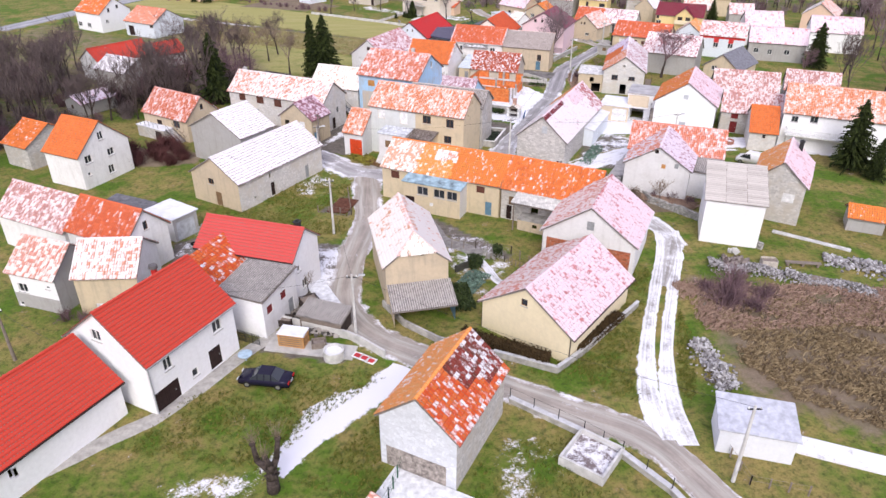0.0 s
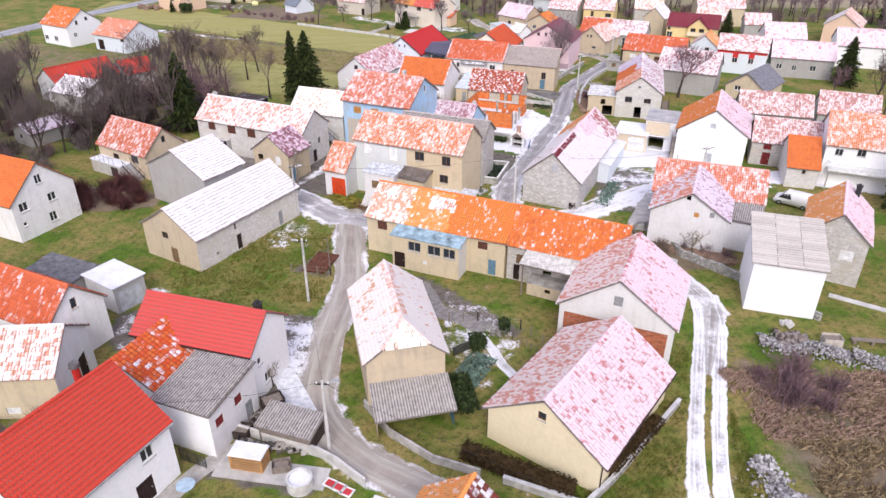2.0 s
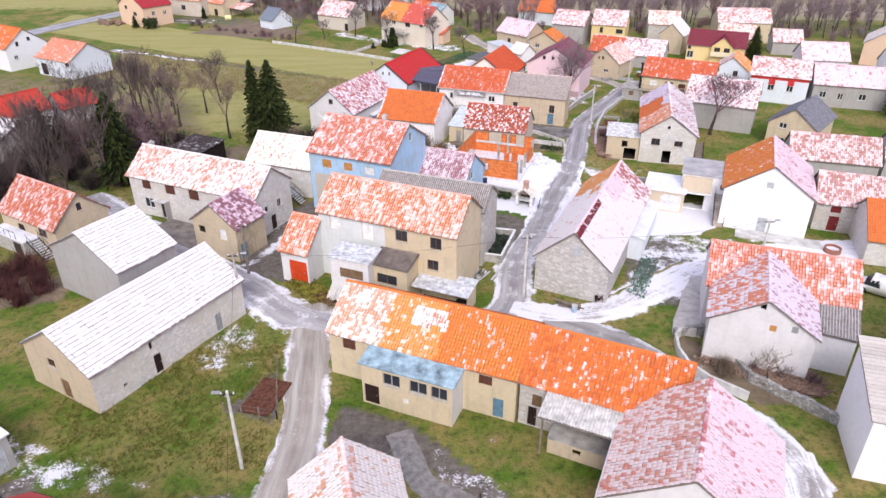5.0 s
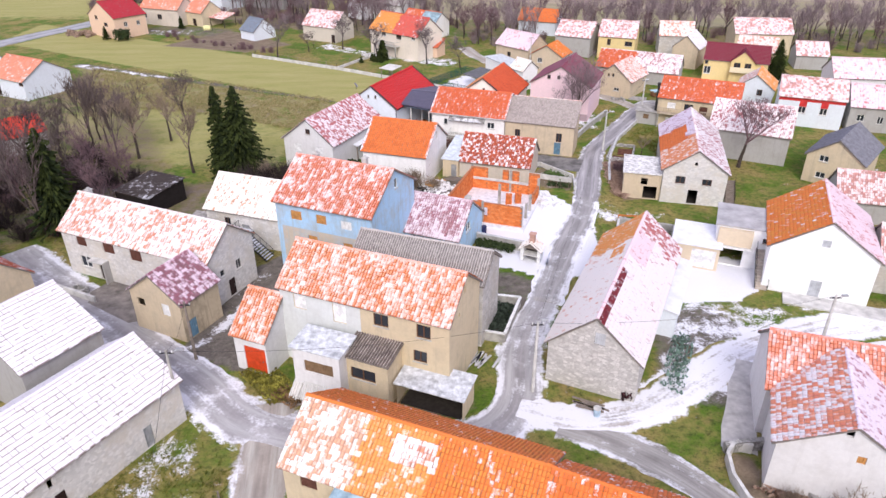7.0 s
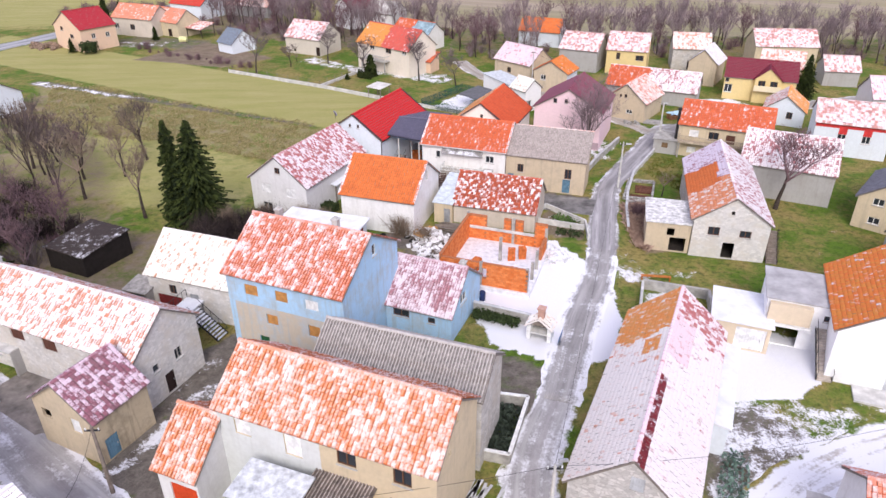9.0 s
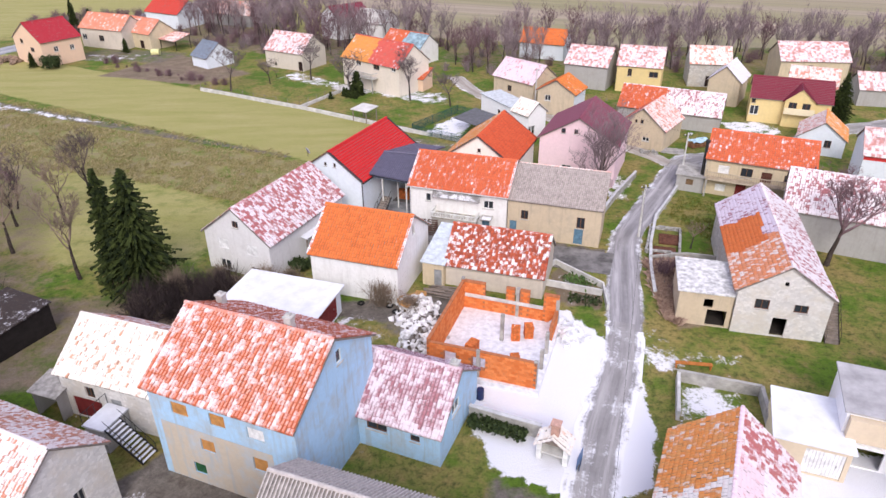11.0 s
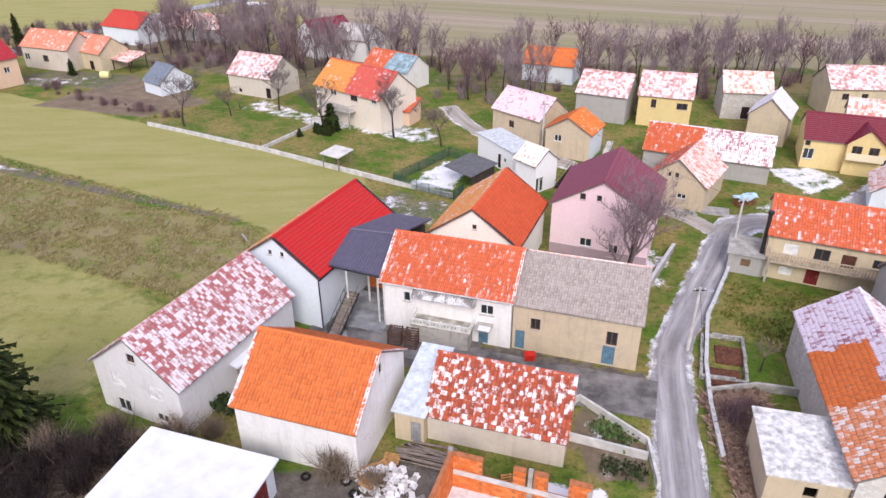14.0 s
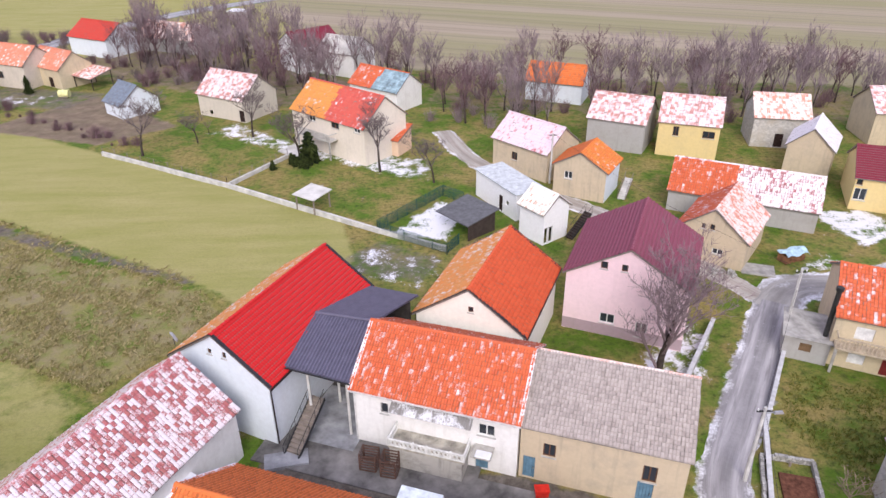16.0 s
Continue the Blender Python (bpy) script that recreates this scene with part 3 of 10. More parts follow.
def opening(parent, p0, u, out, hole, style, deep=0.2):
    """What fills an opening: a framed window, a shutter, a door or nothing but the dark."""
    a, b, w, h = hole
    m = Matrix.Translation(Vector(p0) + Vector(u) * a + Vector((0, 0, b))) @ Matrix((tuple(u) + (0,), tuple(-Vector(out)) + (0,), (0, 0, 1, 0), (0, 0, 0, 1))).transposed()
    kind, _, tint = style.partition("_")
    if kind == "hole":
        return
    if kind == "win":
        fm = {"": plain("white_frame", (0.75, 0.75, 0.73)), "brown": plain("brown_frame", (0.14, 0.07, 0.04)), "grey": plain("grey_frame", (0.35, 0.34, 0.33))}[tint]
        s, f = Soup(), 0.07
        for box in ((0, 0, f, h), (w - f, 0, w, h), (f, 0, w - f, f), (f, h - f, w - f, h)):
            s.box(box[0], deep - 0.12, box[1], box[2], deep - 0.05, box[3], m)
        if w > 0.75:
            s.box(w / 2 - 0.04, deep - 0.12, f, w / 2 + 0.04, deep - 0.05, h - f, m)
        win = part("window", s, fm, parent)
        s = Soup().add([m @ Vector(q) for q in ((f, deep - 0.07, f), (w - f, deep - 0.07, f), (w - f, deep - 0.07, h - f), (f, deep - 0.07, h - f))], [(0, 1, 2, 3)])
        part("pane", s, glass(), win)
        sill = Soup().box(-0.08, -0.09, -0.07, w + 0.08, 0.05, -0.01, m)
        part("sill", sill, plain("sill_stone", (0.5, 0.49, 0.47)), win)
        return
    colour = {"brown": (0.13, 0.055, 0.04), "darkred": (0.20, 0.03, 0.03), "red": (0.62, 0.07, 0.02), "blue": (0.13, 0.24, 0.33), "white": (0.8, 0.8, 0.8), "grey": (0.32, 0.33, 0.34),
              "orange": (0.55, 0.27, 0.09), "dark": (0.035, 0.02, 0.018), "green": (0.03, 0.12, 0.05), "metal": (0.5, 0.52, 0.55), "wood": (0.22, 0.14, 0.08)}[tint]
    mt = plain(tint + "_boards", colour, 0.6)
    s = Soup()
    n = max(2, round(w / (0.16 if kind == "shut" else 0.22)))
    edge = [(0.0, deep - 0.05)]
    for i in range(n):
        edge += [(w * i / n + 0.012, deep - 0.12), (w * (i + 1) / n - 0.012, deep - 0.12), (w * (i + 1) / n, deep - 0.08)]
    edge[-1] = (w, deep - 0.05)
    k = len(edge)
    s.add([m @ Vector((a, b, 0.01)) for a, b in edge] + [m @ Vector((a, b, h - 0.01)) for a, b in edge], [(i, i + 1, k + i + 1, k + i) for i in range(k - 1)] + [tuple(range(k, 2 * k))])
    ob = part({"shut": "shutter", "door": "door", "gar": "garage_door"}[kind], s, mt, parent, f"{tint} boards")
    if kind != "shut":
        part("handle", Soup().box(w * 0.82, deep - 0.2, h * 0.45, w * 0.82 + 0.05, deep - 0.12, h * 0.45 + 0.16, m), plain("handle_metal", (0.4, 0.4, 0.4), 0.35, 0.9), ob)


def flat_of(mat):
    return mat[0] if isinstance(mat, tuple) else mat


GREY_WOOD = (0.23, 0.2, 0.18)


def house(label, x, y, turn, length, width, eave, ridge, roofs, walls, holes=(), chimneys=(), fine=True, over=0.3, gutter=None, hip=0.0, name="house", kind_roof=("pan", "pan"), panels=(), cat="house", cap=None, size=None, patches=(), verge=None):
    """A gabled house: its ridge runs along turn. roofs: materials of the right and left slope; walls: one material or four (right, left, near end, far end).
    holes: (wall, u, v, w, h, style) with wall r, l, n or f, u from the wall's left as seen from outside."""
    h = thing(name, x, y, turn, label, cat, "village houses" if name == "house" else "")
    L, W = length / 2, width / 2
    rise = (ridge - eave) / W
    faces = {"r": ((-L, -W, 0), (1, 0, 0), (0, -1, 0), length, [(0, eave), (length, eave)]),
             "l": ((L, W, 0), (-1, 0, 0), (0, 1, 0), length, [(0, eave), (length, eave)]),
             "n": ((-L, W, 0), (0, -1, 0), (-1, 0, 0), width, [(0, eave), (W, ridge - (hip and (ridge - eave) * 0.55)), (width, eave)]),
             "f": ((L, -W, 0), (0, 1, 0), (1, 0, 0), width, [(0, eave), (W, ridge), (width, eave)])}
    if hip:
        cut = 0.45
        p0, u, out, ln, _ = faces["n"]
        faces["n"] = (p0, u, out, ln, [(0, eave), (W * cut, eave + (ridge - eave) * cut), (width - W * cut, eave + (ridge - eave) * cut), (width, eave)])
    walls = walls if isinstance(walls, (tuple, list)) else (walls,) * 4
    for side, mat in zip("rlnf", walls):
        p0, u, out, ln, top = faces[side]
        mine = [q[1:] for q in holes if q[0] == side]
        clean = []
        for a, b, w, hh, st in mine:
            a = min(max(a, 0.1), ln - w - 0.1)
            clean.append((a, b, w, hh, st))
        s = Soup()
        pierced_wall(s, p0, u, out, ln, top, [q[:4] for q in clean])
        part("wall", s, mat, h)
        for q in clean:
            opening(h, p0, u, out, q[:4], q[4])
    for side, a, b, z0, z1, mat in panels:
        p0, u, out, ln, top = faces[side]
        s = Soup()
        at = Vector(p0) + Vector(u) * a + Vector(out) * 0.02
        pierced_wall(s, at, u, out, b - a, [(0, z1), (b - a, z1)], [(q[1] - a, q[2], q[3], q[4]) for q in holes if q[0] == side and a < q[1] and q[1] + q[3] < b and q[2] + q[4] < z1], z0, 0.02)
        part("wall_panel", s, mat, h)
    # roof deck with overhang, then its covering
    ov, ends = over, 0.2
    ex, ey, ez = L + ends, W + ov, eave - ov * rise
    run = math.hypot(ey, ridge - ez)
    deck = Soup()
    t = 0.12
    x0 = -ex + (hip and width * 0.28)
    for sgn in (-1, 1):
        q = [(-ex, sgn * ey, ez), (ex, sgn * ey, ez), (ex, 0, ridge), (x0, 0, ridge)]
        if hip:
            q.append((-ex, sgn * ey * 0.55, ez + (ridge - ez) * 0.45))
        q = q if sgn < 0 else q[::-1]
        k = len(q)
        deck.add([(a, b, c + 0.02) for a, b, c in q] + [(a, b, c - t) for a, b, c in q], [tuple(range(k)), tuple(range(2 * k - 1, k - 1, -1))] + [(i, k + i, k + (i + 1) % k, (i + 1) % k) for i in range(k)])
    if hip:
        zc = ez + (ridge - ez) * 0.45
        deck.add([(-ex, -ey * 0.55, zc + 0.02), (-ex, ey * 0.55, zc + 0.02), (x0, 0, ridge + 0.02)], [(0, 2, 1)])
    roof = part("roof", deck, plain("roof_boards", GREY_WOOD), h)
    up = Vector((0, ey, ridge - ez)).normalized()
    slopes = (((-ex, -ey, ez), (1, 0, 0), tuple(up)), ((ex, ey, ez), (-1, 0, 0), (0, -up.y, up.z)))
    tw, tc = size or ((0.26, 0.36) if fine else (0.45, 0.45))
    for i, (o, u, v) in enumerate(slopes):
        if roofs[i] is None:
            continue
        kp = kind_roof[i]
        keep = None
        if hip:
            def keep(a, b, i=i):
                along = a if i == 0 else 2 * ex - a
                f = (b / run - 0.45) / 0.55
                return along > max(0, f) * (x0 + ex)
        if kp == "metal":
            part("roof_sheet", metal_slope(o, u, v, 2 * ex, run, flat_of(roofs[i])), None, roof)
        elif kp == "wave":
            me = waved_slope(o, u, v, 2 * ex, run, roofs[i])
            part("roof_sheet", me, roofs[i], roof)
        else:
            mine = [q for q in patches if q[0] == i]

            def which(a, b):
                for k, (_, a0, a1, b0, b1, _m) in enumerate(mine):
                    w = (0.22 * math.sin(a * 2.3 + b) + 0.22 * math.sin(b * 3.1 - a)) * min(1.0, (min(b1, 1.0) - max(b0, 0.0)) * run * 0.3)
                    if a0 * 2 * ex < a + w < a1 * 2 * ex and b0 * run < b + w * 0.6 < b1 * run:
                        return k
                return -1

            for k in range(-1, len(mine)):
                mat = roofs[i] if k < 0 else mine[k][5]
                ok = keep if not mine else lambda a, b, k=k: which(a, b) == k and (keep is None or keep(a, b))
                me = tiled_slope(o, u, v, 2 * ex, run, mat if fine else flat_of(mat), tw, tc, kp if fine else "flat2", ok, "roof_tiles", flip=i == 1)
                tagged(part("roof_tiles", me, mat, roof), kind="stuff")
    if hip:
        zc = ez + (ridge - ez) * 0.45
        slope = Vector((x0 + ex, 0, ridge - zc))
        hl = slope.length
        half = ey * 0.55
        me = tiled_slope((-ex, half, zc), (0, -1, 0), tuple(slope.normalized()), 2 * half, hl, roofs[0], tw, tc, "pan", lambda a, b: abs(a - half) < half * (1 - b / hl), "roof_tiles")
        tagged(part("roof_tiles", me, roofs[0], roof), kind="stuff")
    cap = flat_of(cap or roofs[0] or roofs[1])
    s = Soup()
    n = max(3, round((2 * ex - (x0 + ex)) / 0.42))
    ring = [(math.cos(q), math.sin(q)) for q in (0, math.pi / 4, math.pi / 2, 3 * math.pi / 4, math.pi)]
    verts = []
    for i in range(n):
        a, b = x0 + (ex - x0) * i / n, x0 + (ex - x0) * (i + 1) / n
        zz = ridge + 0.05 + RNG.normal(0, 0.008)
        for d, r in ((a, 0.17), (b - 0.02, 0.125)):
            verts += [(d, r * c, zz + r * e * 0.8) for c, e in ring]
    s.add(verts, [(5 * r + k, 5 * r + k + 5, 5 * r + k + 6, 5 * r + k + 1) for r in range(2 * n - 1) for k in range(4)] + [(4, 3, 2, 1, 0)])
    me = s.mesh("ridge_cap", cap)
    xs = np.array([q[0] for q in verts])
    course_uv(me, xs + 3.1 * x, np.full(len(xs), y * 1.7))
    part("ridge_cap", me, cap, roof)
    if hip:
        for sg in (-1, 1):
            part("hip_cap", Soup().hose([Vector((x0, 0, ridge + 0.06)), Vector((-ex, sg * ey * 0.55, ez + (ridge - ez) * 0.45 + 0.06))], 0.13, 8), cap, roof)
    if verge:
        for sx in (-1, 1):
            for sg in (-1, 1):
                a, b = Vector((sx * (ex - 0.09), sg * ey, ez + 0.07)), Vector((sx * (ex - 0.09), 0, ridge + 0.07))
                n = Vector((0, sg * (ridge - ez), ey)).normalized() * 0.05
                w = Vector((0.13, 0, 0))
                part("verge", Soup().add([a - w, a + w, b + w, b - w, a - w + n, a + w + n, b + w + n, b - w + n], [(4, 5, 6, 7), (0, 1, 5, 4), (1, 2, 6, 5), (2, 3, 7, 6), (3, 0, 4, 7)]), verge, roof)
    if gutter:
        gm = plain("gutter_" + gutter, {"dark": (0.05, 0.035, 0.035), "zinc": (0.4, 0.41, 0.43), "white": (0.75, 0.75, 0.75)}[gutter], 0.5, 0.3)
        for sgn in (-1, 1):
            s = Soup()
            yy = sgn * (ey + 0.07)
            s.box(-ex, yy - 0.07, ez - 0.09, ex, yy + 0.07, ez + 0.015)
            part("gutter", s, gm, h)
            s = Soup().tube((-L + 0.1, sgn * (W + 0.06), -0.1), (-L + 0.1, sgn * (W + 0.06), eave - 0.35), 0.05).tube((-L + 0.1, sgn * (W + 0.06), eave - 0.35), (-L + 0.1, yy, ez - 0.05), 0.05)
            part("downpipe", s, gm, h)
    for cx, cy, ht, cm in chimneys:
        s = Soup()
        zb = ridge - abs(cy) * rise
        s.box(cx - 0.26, cy - 0.26, zb - 0.5, cx + 0.26, cy + 0.26, zb + ht)
        s.box(cx - 0.33, cy - 0.33, zb + ht, cx + 0.33, cy + 0.33, zb + ht + 0.1)
        s.box(cx - 0.16, cy - 0.16, zb + ht + 0.1, cx + 0.16, cy + 0.16, zb + ht + 0.28, taper=0.03)
        part("chimney", s, cm, roof)
    return h


# ---- ground, roads and yards ----
def inside(px, py, poly):
    """Signed distance to a polygon, positive inside, for arrays of points."""
    p = np.array(poly, float)
    q = np.roll(p, -1, 0)
    best, odd = np.full(px.shape, 1e9), np.zeros(px.shape, bool)
    for (ax, ay), (bx, by) in zip(p, q):
        dx, dy = bx - ax, by - ay
        k = np.clip(((px - ax) * dx + (py - ay) * dy) / (dx * dx + dy * dy + 1e-9), 0, 1)
        best = np.minimum(best, np.hypot(px - ax - k * dx, py - ay - k * dy))
        if ay != by:
            odd ^= ((ay > py) != (by > py)) & (px < (bx - ax) * (py - ay) / (by - ay) + ax)
    return np.where(odd, best, -best)


def near_line(px, py, pts):
    best = np.full(px.shape, 1e9)
    for (ax, ay), (bx, by) in zip(pts[:-1], pts[1:]):
        dx, dy = bx - ax, by - ay
        k = np.clip(((px - ax) * dx + (py - ay) * dy) / (dx * dx + dy * dy + 1e-9), 0, 1)
        best = np.minimum(best, np.hypot(px - ax - k * dx, py - ay - k * dy))
    return best


# zone: channel (0 snow, 1 weeds, 2 meadow, 3 dirt, 4 fields of the plain), strength, soft edge in metres, outline
ZONES = [
    (0, 0.20, 8.0, [(-60, 20), (60, 20), (95, 120), (95, 190), (60, 225), (10, 222), (-30, 226), (-12, 205), (0, 190), (-16, 160), (-30, 125), (-60, 110)]),
    (1, 0.80, 7.0, [(27, 63), (44, 60), (70, 57), (74, 34), (46, 34), (34, 39), (28, 42), (26, 46), (26.5, 54)]),
    (3, 0.34, 5.0, [(29, 61), (44, 58), (50, 53), (40, 51), (31, 54)]),
    (0, 0.30, 2.5, [(28, 60), (40, 61), (40, 58), (28, 57)]),
    (0, 0.95, 0.8, [(-12.6, 37), (-10.3, 43.2), (-6.4, 45.4), (-3.9, 48.4), (-2.5, 51.2), (-0.8, 49.4), (-3.0, 44.8), (-6.5, 41.5), (-10, 37.5), (-11, 35)]),
    (0, 0.42, 2.5, [(-20, 36), (-12, 37), (-13, 30), (-22, 28)]),
    (0, 0.40, 1.5, [(6.5, 41), (10.5, 37.5), (9, 33), (4, 30), (3.5, 37)]),
    (3, 0.85, 1.0, [(-31, 71), (-27, 73.5), (-24.5, 66.5), (-28, 64.5), (-30.5, 67)]),
    (0, 0.40, 1.5, [(-31, 71), (-27, 73.5), (-24.5, 66.5), (-28, 64.5), (-30.5, 67)]),
    (0, 0.36, 3.0, [(-44, 79), (-36, 81), (-30, 77.5), (-34, 76.5), (-41, 78)]),
    (3, 0.9, 1.5, [(-6, 138), (8, 139), (9, 136.4), (4, 134), (-5, 135.6)]),
    (3, 0.85, 0.6, [(-16.5, 52.3), (-7.6, 50.6), (-8.2, 48.2), (-16.3, 50.1)]),
    (0, 0.55, 1.2, [(-15.5, 70.6), (-9.3, 70.5), (-8.6, 64.5), (-11.5, 60.5), (-14, 62)]),
    (3, 0.80, 1.0, [(-16, 70.8), (-9.0, 70.8), (-8.4, 60), (-12, 56.5), (-14.3, 60)]),
    (0, 0.48, 2.0, [(-32, 78), (-27, 76), (-19, 72.3), (-18, 70.5), (-27, 71.5), (-33, 74)]),
    (0, 0.42, 1.5, [(-15, 92), (-13.5, 84), (-16, 83), (-21, 86), (-18, 92)]),
    (3, 0.75, 1.0, [(-15.2, 79.2), (-12.1, 84.9), (-10.6, 78.6), (-11.3, 77.4)]),
    (0, 0.45, 1.2, [(1.5, 75), (9, 70), (8, 63), (3, 62), (0.5, 66)]),
    (3, 0.80, 1.0, [(-6, 80), (0, 77.5), (9, 68), (8, 66.5), (-1, 74), (-7, 75)]),
    (0, 1.0, 1.2, [(25.5, 113), (27.6, 108.5), (33, 108), (38, 111.5), (38, 116), (30, 119), (26, 117)]),
    (0, 0.80, 1.4, [(24, 99), (33, 103.6), (46, 105.6), (48, 100.6), (38, 100.4), (30, 97), (24, 93.4), (17, 90.5), (13, 91.5)]),
    (0, 0.50, 2.0, [(20.5, 94), (27, 92.5), (30, 97), (37, 104), (34, 108.5), (27, 109), (22.5, 100)]),
    (1, 0.9, 0.8, [(26.0, 88.0), (24.4, 88.2), (23.8, 84.7), (24.6, 82.2), (28.5, 78.6), (33.5, 79.5), (33, 81.6), (25.6, 84.6)]),
    (1, 0.62, 1.5, [(-10.5, 97.5), (-8, 94), (2, 91.8), (6.5, 93.5), (6, 96)]),
    (1, 0.95, 0.6, [(19.0, 144.2), (22.7, 139.6), (22.2, 135.6), (18.5, 136.8), (17.4, 140.2)]),
    (0, 0.38, 0.8, [(19.0, 144.2), (22.7, 139.6), (22.2, 135.6), (18.5, 136.8), (17.4, 140.2)]),
    (0, 0.55, 2.0, [(25.0, 157.0), (28.8, 161.5), (33.6, 168.0), (31, 169), (26, 163)]),
    (0, 0.40, 1.5, [(0.6, 69.6), (3.5, 66.3), (6.6, 60.5), (4.9, 58.6), (1.8, 59.2), (1.8, 63.8)]),
    (1, 0.85, 2.5, [(-48, 103), (-36, 100), (-36, 95.5), (-44, 94), (-50, 98)]),
    (1, 0.8, 2.5, [(-24, 141), (-14, 143), (-9, 139.5), (-13, 132), (-22, 134)]),
    (3, 0.95, 1.2, [(-19.5, 113.0), (-13.5, 119.5), (-9, 117), (-4.5, 113.5), (-9.5, 106), (-14.5, 103.5)]),
    (0, 0.42, 1.0, [(-18.5, 112.0), (-14.5, 116), (-10.5, 108), (-14.0, 104)]),
    (3, 0.35, 2.0, [(-40, 138), (-24, 138.5), (-21, 128), (-36, 126)]),
    (1, 0.6, 2.0, [(-42, 140), (-24, 140.5), (-20, 127), (-38, 124)]),
    (3, 0.75, 2.0, [(20.5, 94), (27, 92.5), (30, 97), (33, 103), (30, 108), (24, 107), (22.5, 100)]),
    (0, 0.46, 1.5, [(30, 103), (35, 104.5), (46, 106), (46, 108), (36, 107.5), (31, 106)]),
    (0, 1.0, 1.0, [(14.8, 136.5), (18.5, 135.5), (22.8, 127.5), (21.9, 119), (20, 114), (16, 112.5), (9.5, 116.5), (7.5, 125), (3.6, 127), (2.8, 133), (6.5, 135.5), (8, 128), (15, 127)]),
    (3, 0.7, 1.2, [(9, 116), (16, 112), (12.5, 106), (8.5, 108)]),
    (3, 0.85, 1.5, [(-35, 114.5), (-27, 111), (-24.6, 107), (-26, 105), (-32, 109)]),
    (0, 0.35, 1.5, [(-19.5, 112), (-15.8, 106), (-17.5, 101.5), (-19, 102.5)]),
    (3, 0.9, 1.0, [(-19.5, 112.5), (-14.8, 105), (-13, 98), (-19.5, 101.5)]),
    (0, 0.62, 0.7, [(-19.5, 102.2), (-18.5, 104.2), (-17.2, 107.0), (-15.3, 111.0), (-14.5, 110.4), (-16.2, 105.6), (-17.9, 101.9)]),
    (2, 1.0, 2.5, [(-105, 255), (-90, 246), (-50, 222), (-1, 191.5), (1.5, 181), (-3.5, 171.5), (-8, 172.5), (-14, 177.5), (-41, 193), (-68, 209), (-105, 232)]),
    (2, 0.66, 5.0, [(-60, 178), (-34, 172), (-17, 160), (-19, 146), (-34, 146), (-60, 160)]),
    (2, 0.55, 2.5, [(-75, 207), (-40, 189), (-13, 176), (-9, 171), (-17, 161), (-36, 170), (-60, 178)]),
    (1, 0.44, 2.5, [(-75, 207), (-40, 189), (-13, 176), (-9, 171), (-17, 161), (-36, 170), (-60, 178)]),
    (0, 0.50, 0.8, [(-75, 209), (-56, 199), (-47, 195.2), (-45, 193.2), (-56, 196.5), (-76, 206)]),
    (3, 0.62, 0.8, [(-75, 209.5), (-40, 191.5), (-14, 178), (-14.5, 176.8), (-41, 189.3), (-76, 206)]),
    (0, 0.44, 1.2, [(24.4, 134), (28, 129.5), (33, 128.4), (31.5, 126.6), (26, 126), (22.5, 126.5)]),
    (1, 0.75, 1.2, [(29, 144), (33, 144), (32, 133), (28, 132)]),
    (0, 0.55, 1.0, [(25.5, 125), (30, 123.8), (29.5, 120), (24, 120)]),
    (3, 0.95, 0.8, [(-3.9, 151.6), (-1.8, 155.2), (3, 156), (10, 151.5), (15, 151.3), (25, 147.3), (25.6, 143), (19.6, 143), (18, 147), (6, 149), (0, 148.5)]),
    (0, 0.40, 1.2, [(5, 151), (12, 149.4), (18, 147), (17, 146), (6, 148.5)]),
    (0, 0.40, 1.5, [(1.5, 178), (8.5, 174), (11, 181), (4, 186), (0, 181.5)]),
    (3, 0.55, 1.5, [(1.5, 178), (8.5, 176), (11, 181), (4, 186), (0, 181.5)]),
    (0, 0.62, 1.2, [(5, 187), (11, 196), (14, 192), (11.5, 184.5)]),
    (0, 0.52, 4.0, [(-25, 222), (0, 206), (10, 200), (11, 210), (-5, 214), (-22, 228)]),
    (0, 0.60, 1.2, [(54, 190), (62, 190), (63, 184), (56, 181)]),
    (0, 0.50, 1.5, [(47, 178), (52, 180), (54, 176), (49, 174)]),
    (0, 0.55, 1.5, [(30.0, 168), (34, 167), (31, 160), (28.5, 161)]),
    (0, 0.40, 2.0, [(-9, 137), (0, 136.5), (3, 131), (-2, 128), (-8, 131)]),
    (3, 0.6, 1.5, [(-3, 138.5), (8, 136.5), (8, 133), (2, 132)]),
    (1, 0.50, 6.0, [(-110, 200), (-80, 182), (-66, 205), (-40, 160), (-32, 142), (-44, 122), (-62, 120), (-70, 100), (-120, 100)]),
    (1, 0.46, 8.0, [(8, 232), (60, 222), (120, 215), (125, 250), (40, 262), (10, 262)]),
    (1, 0.6, 6.0, [(-62, 262), (-20, 236), (-4, 232), (0, 250), (-40, 280), (-70, 290)]),
    (1, 0.95, 3.0, [(-62, 226), (-40, 218), (-30, 226), (-50, 244)]),
    (3, 0.55, 3.0, [(-78, 240), (-52, 236), (-48, 246), (-70, 252)]),
    (0, 0.40, 3.0, [(-72, 238), (-55, 238), (-58, 246), (-72, 246)]),
    (0, 0.45, 2.0, [(58, 136), (66, 128), (75, 124), (78, 132), (66, 142)]),
    (2, 0.75, 20.0, [(-900, 270), (-80, 262), (0, 262), (60, 258), (140, 250), (900, 230), (900, 1500), (-900, 1500)]),
    (4, 1.0, 10.0, [(-8, 266), (20, 254), (60, 246), (140, 236), (900, 225), (900, 1500), (-700, 1500), (-60, 380), (-20, 300)]),
]


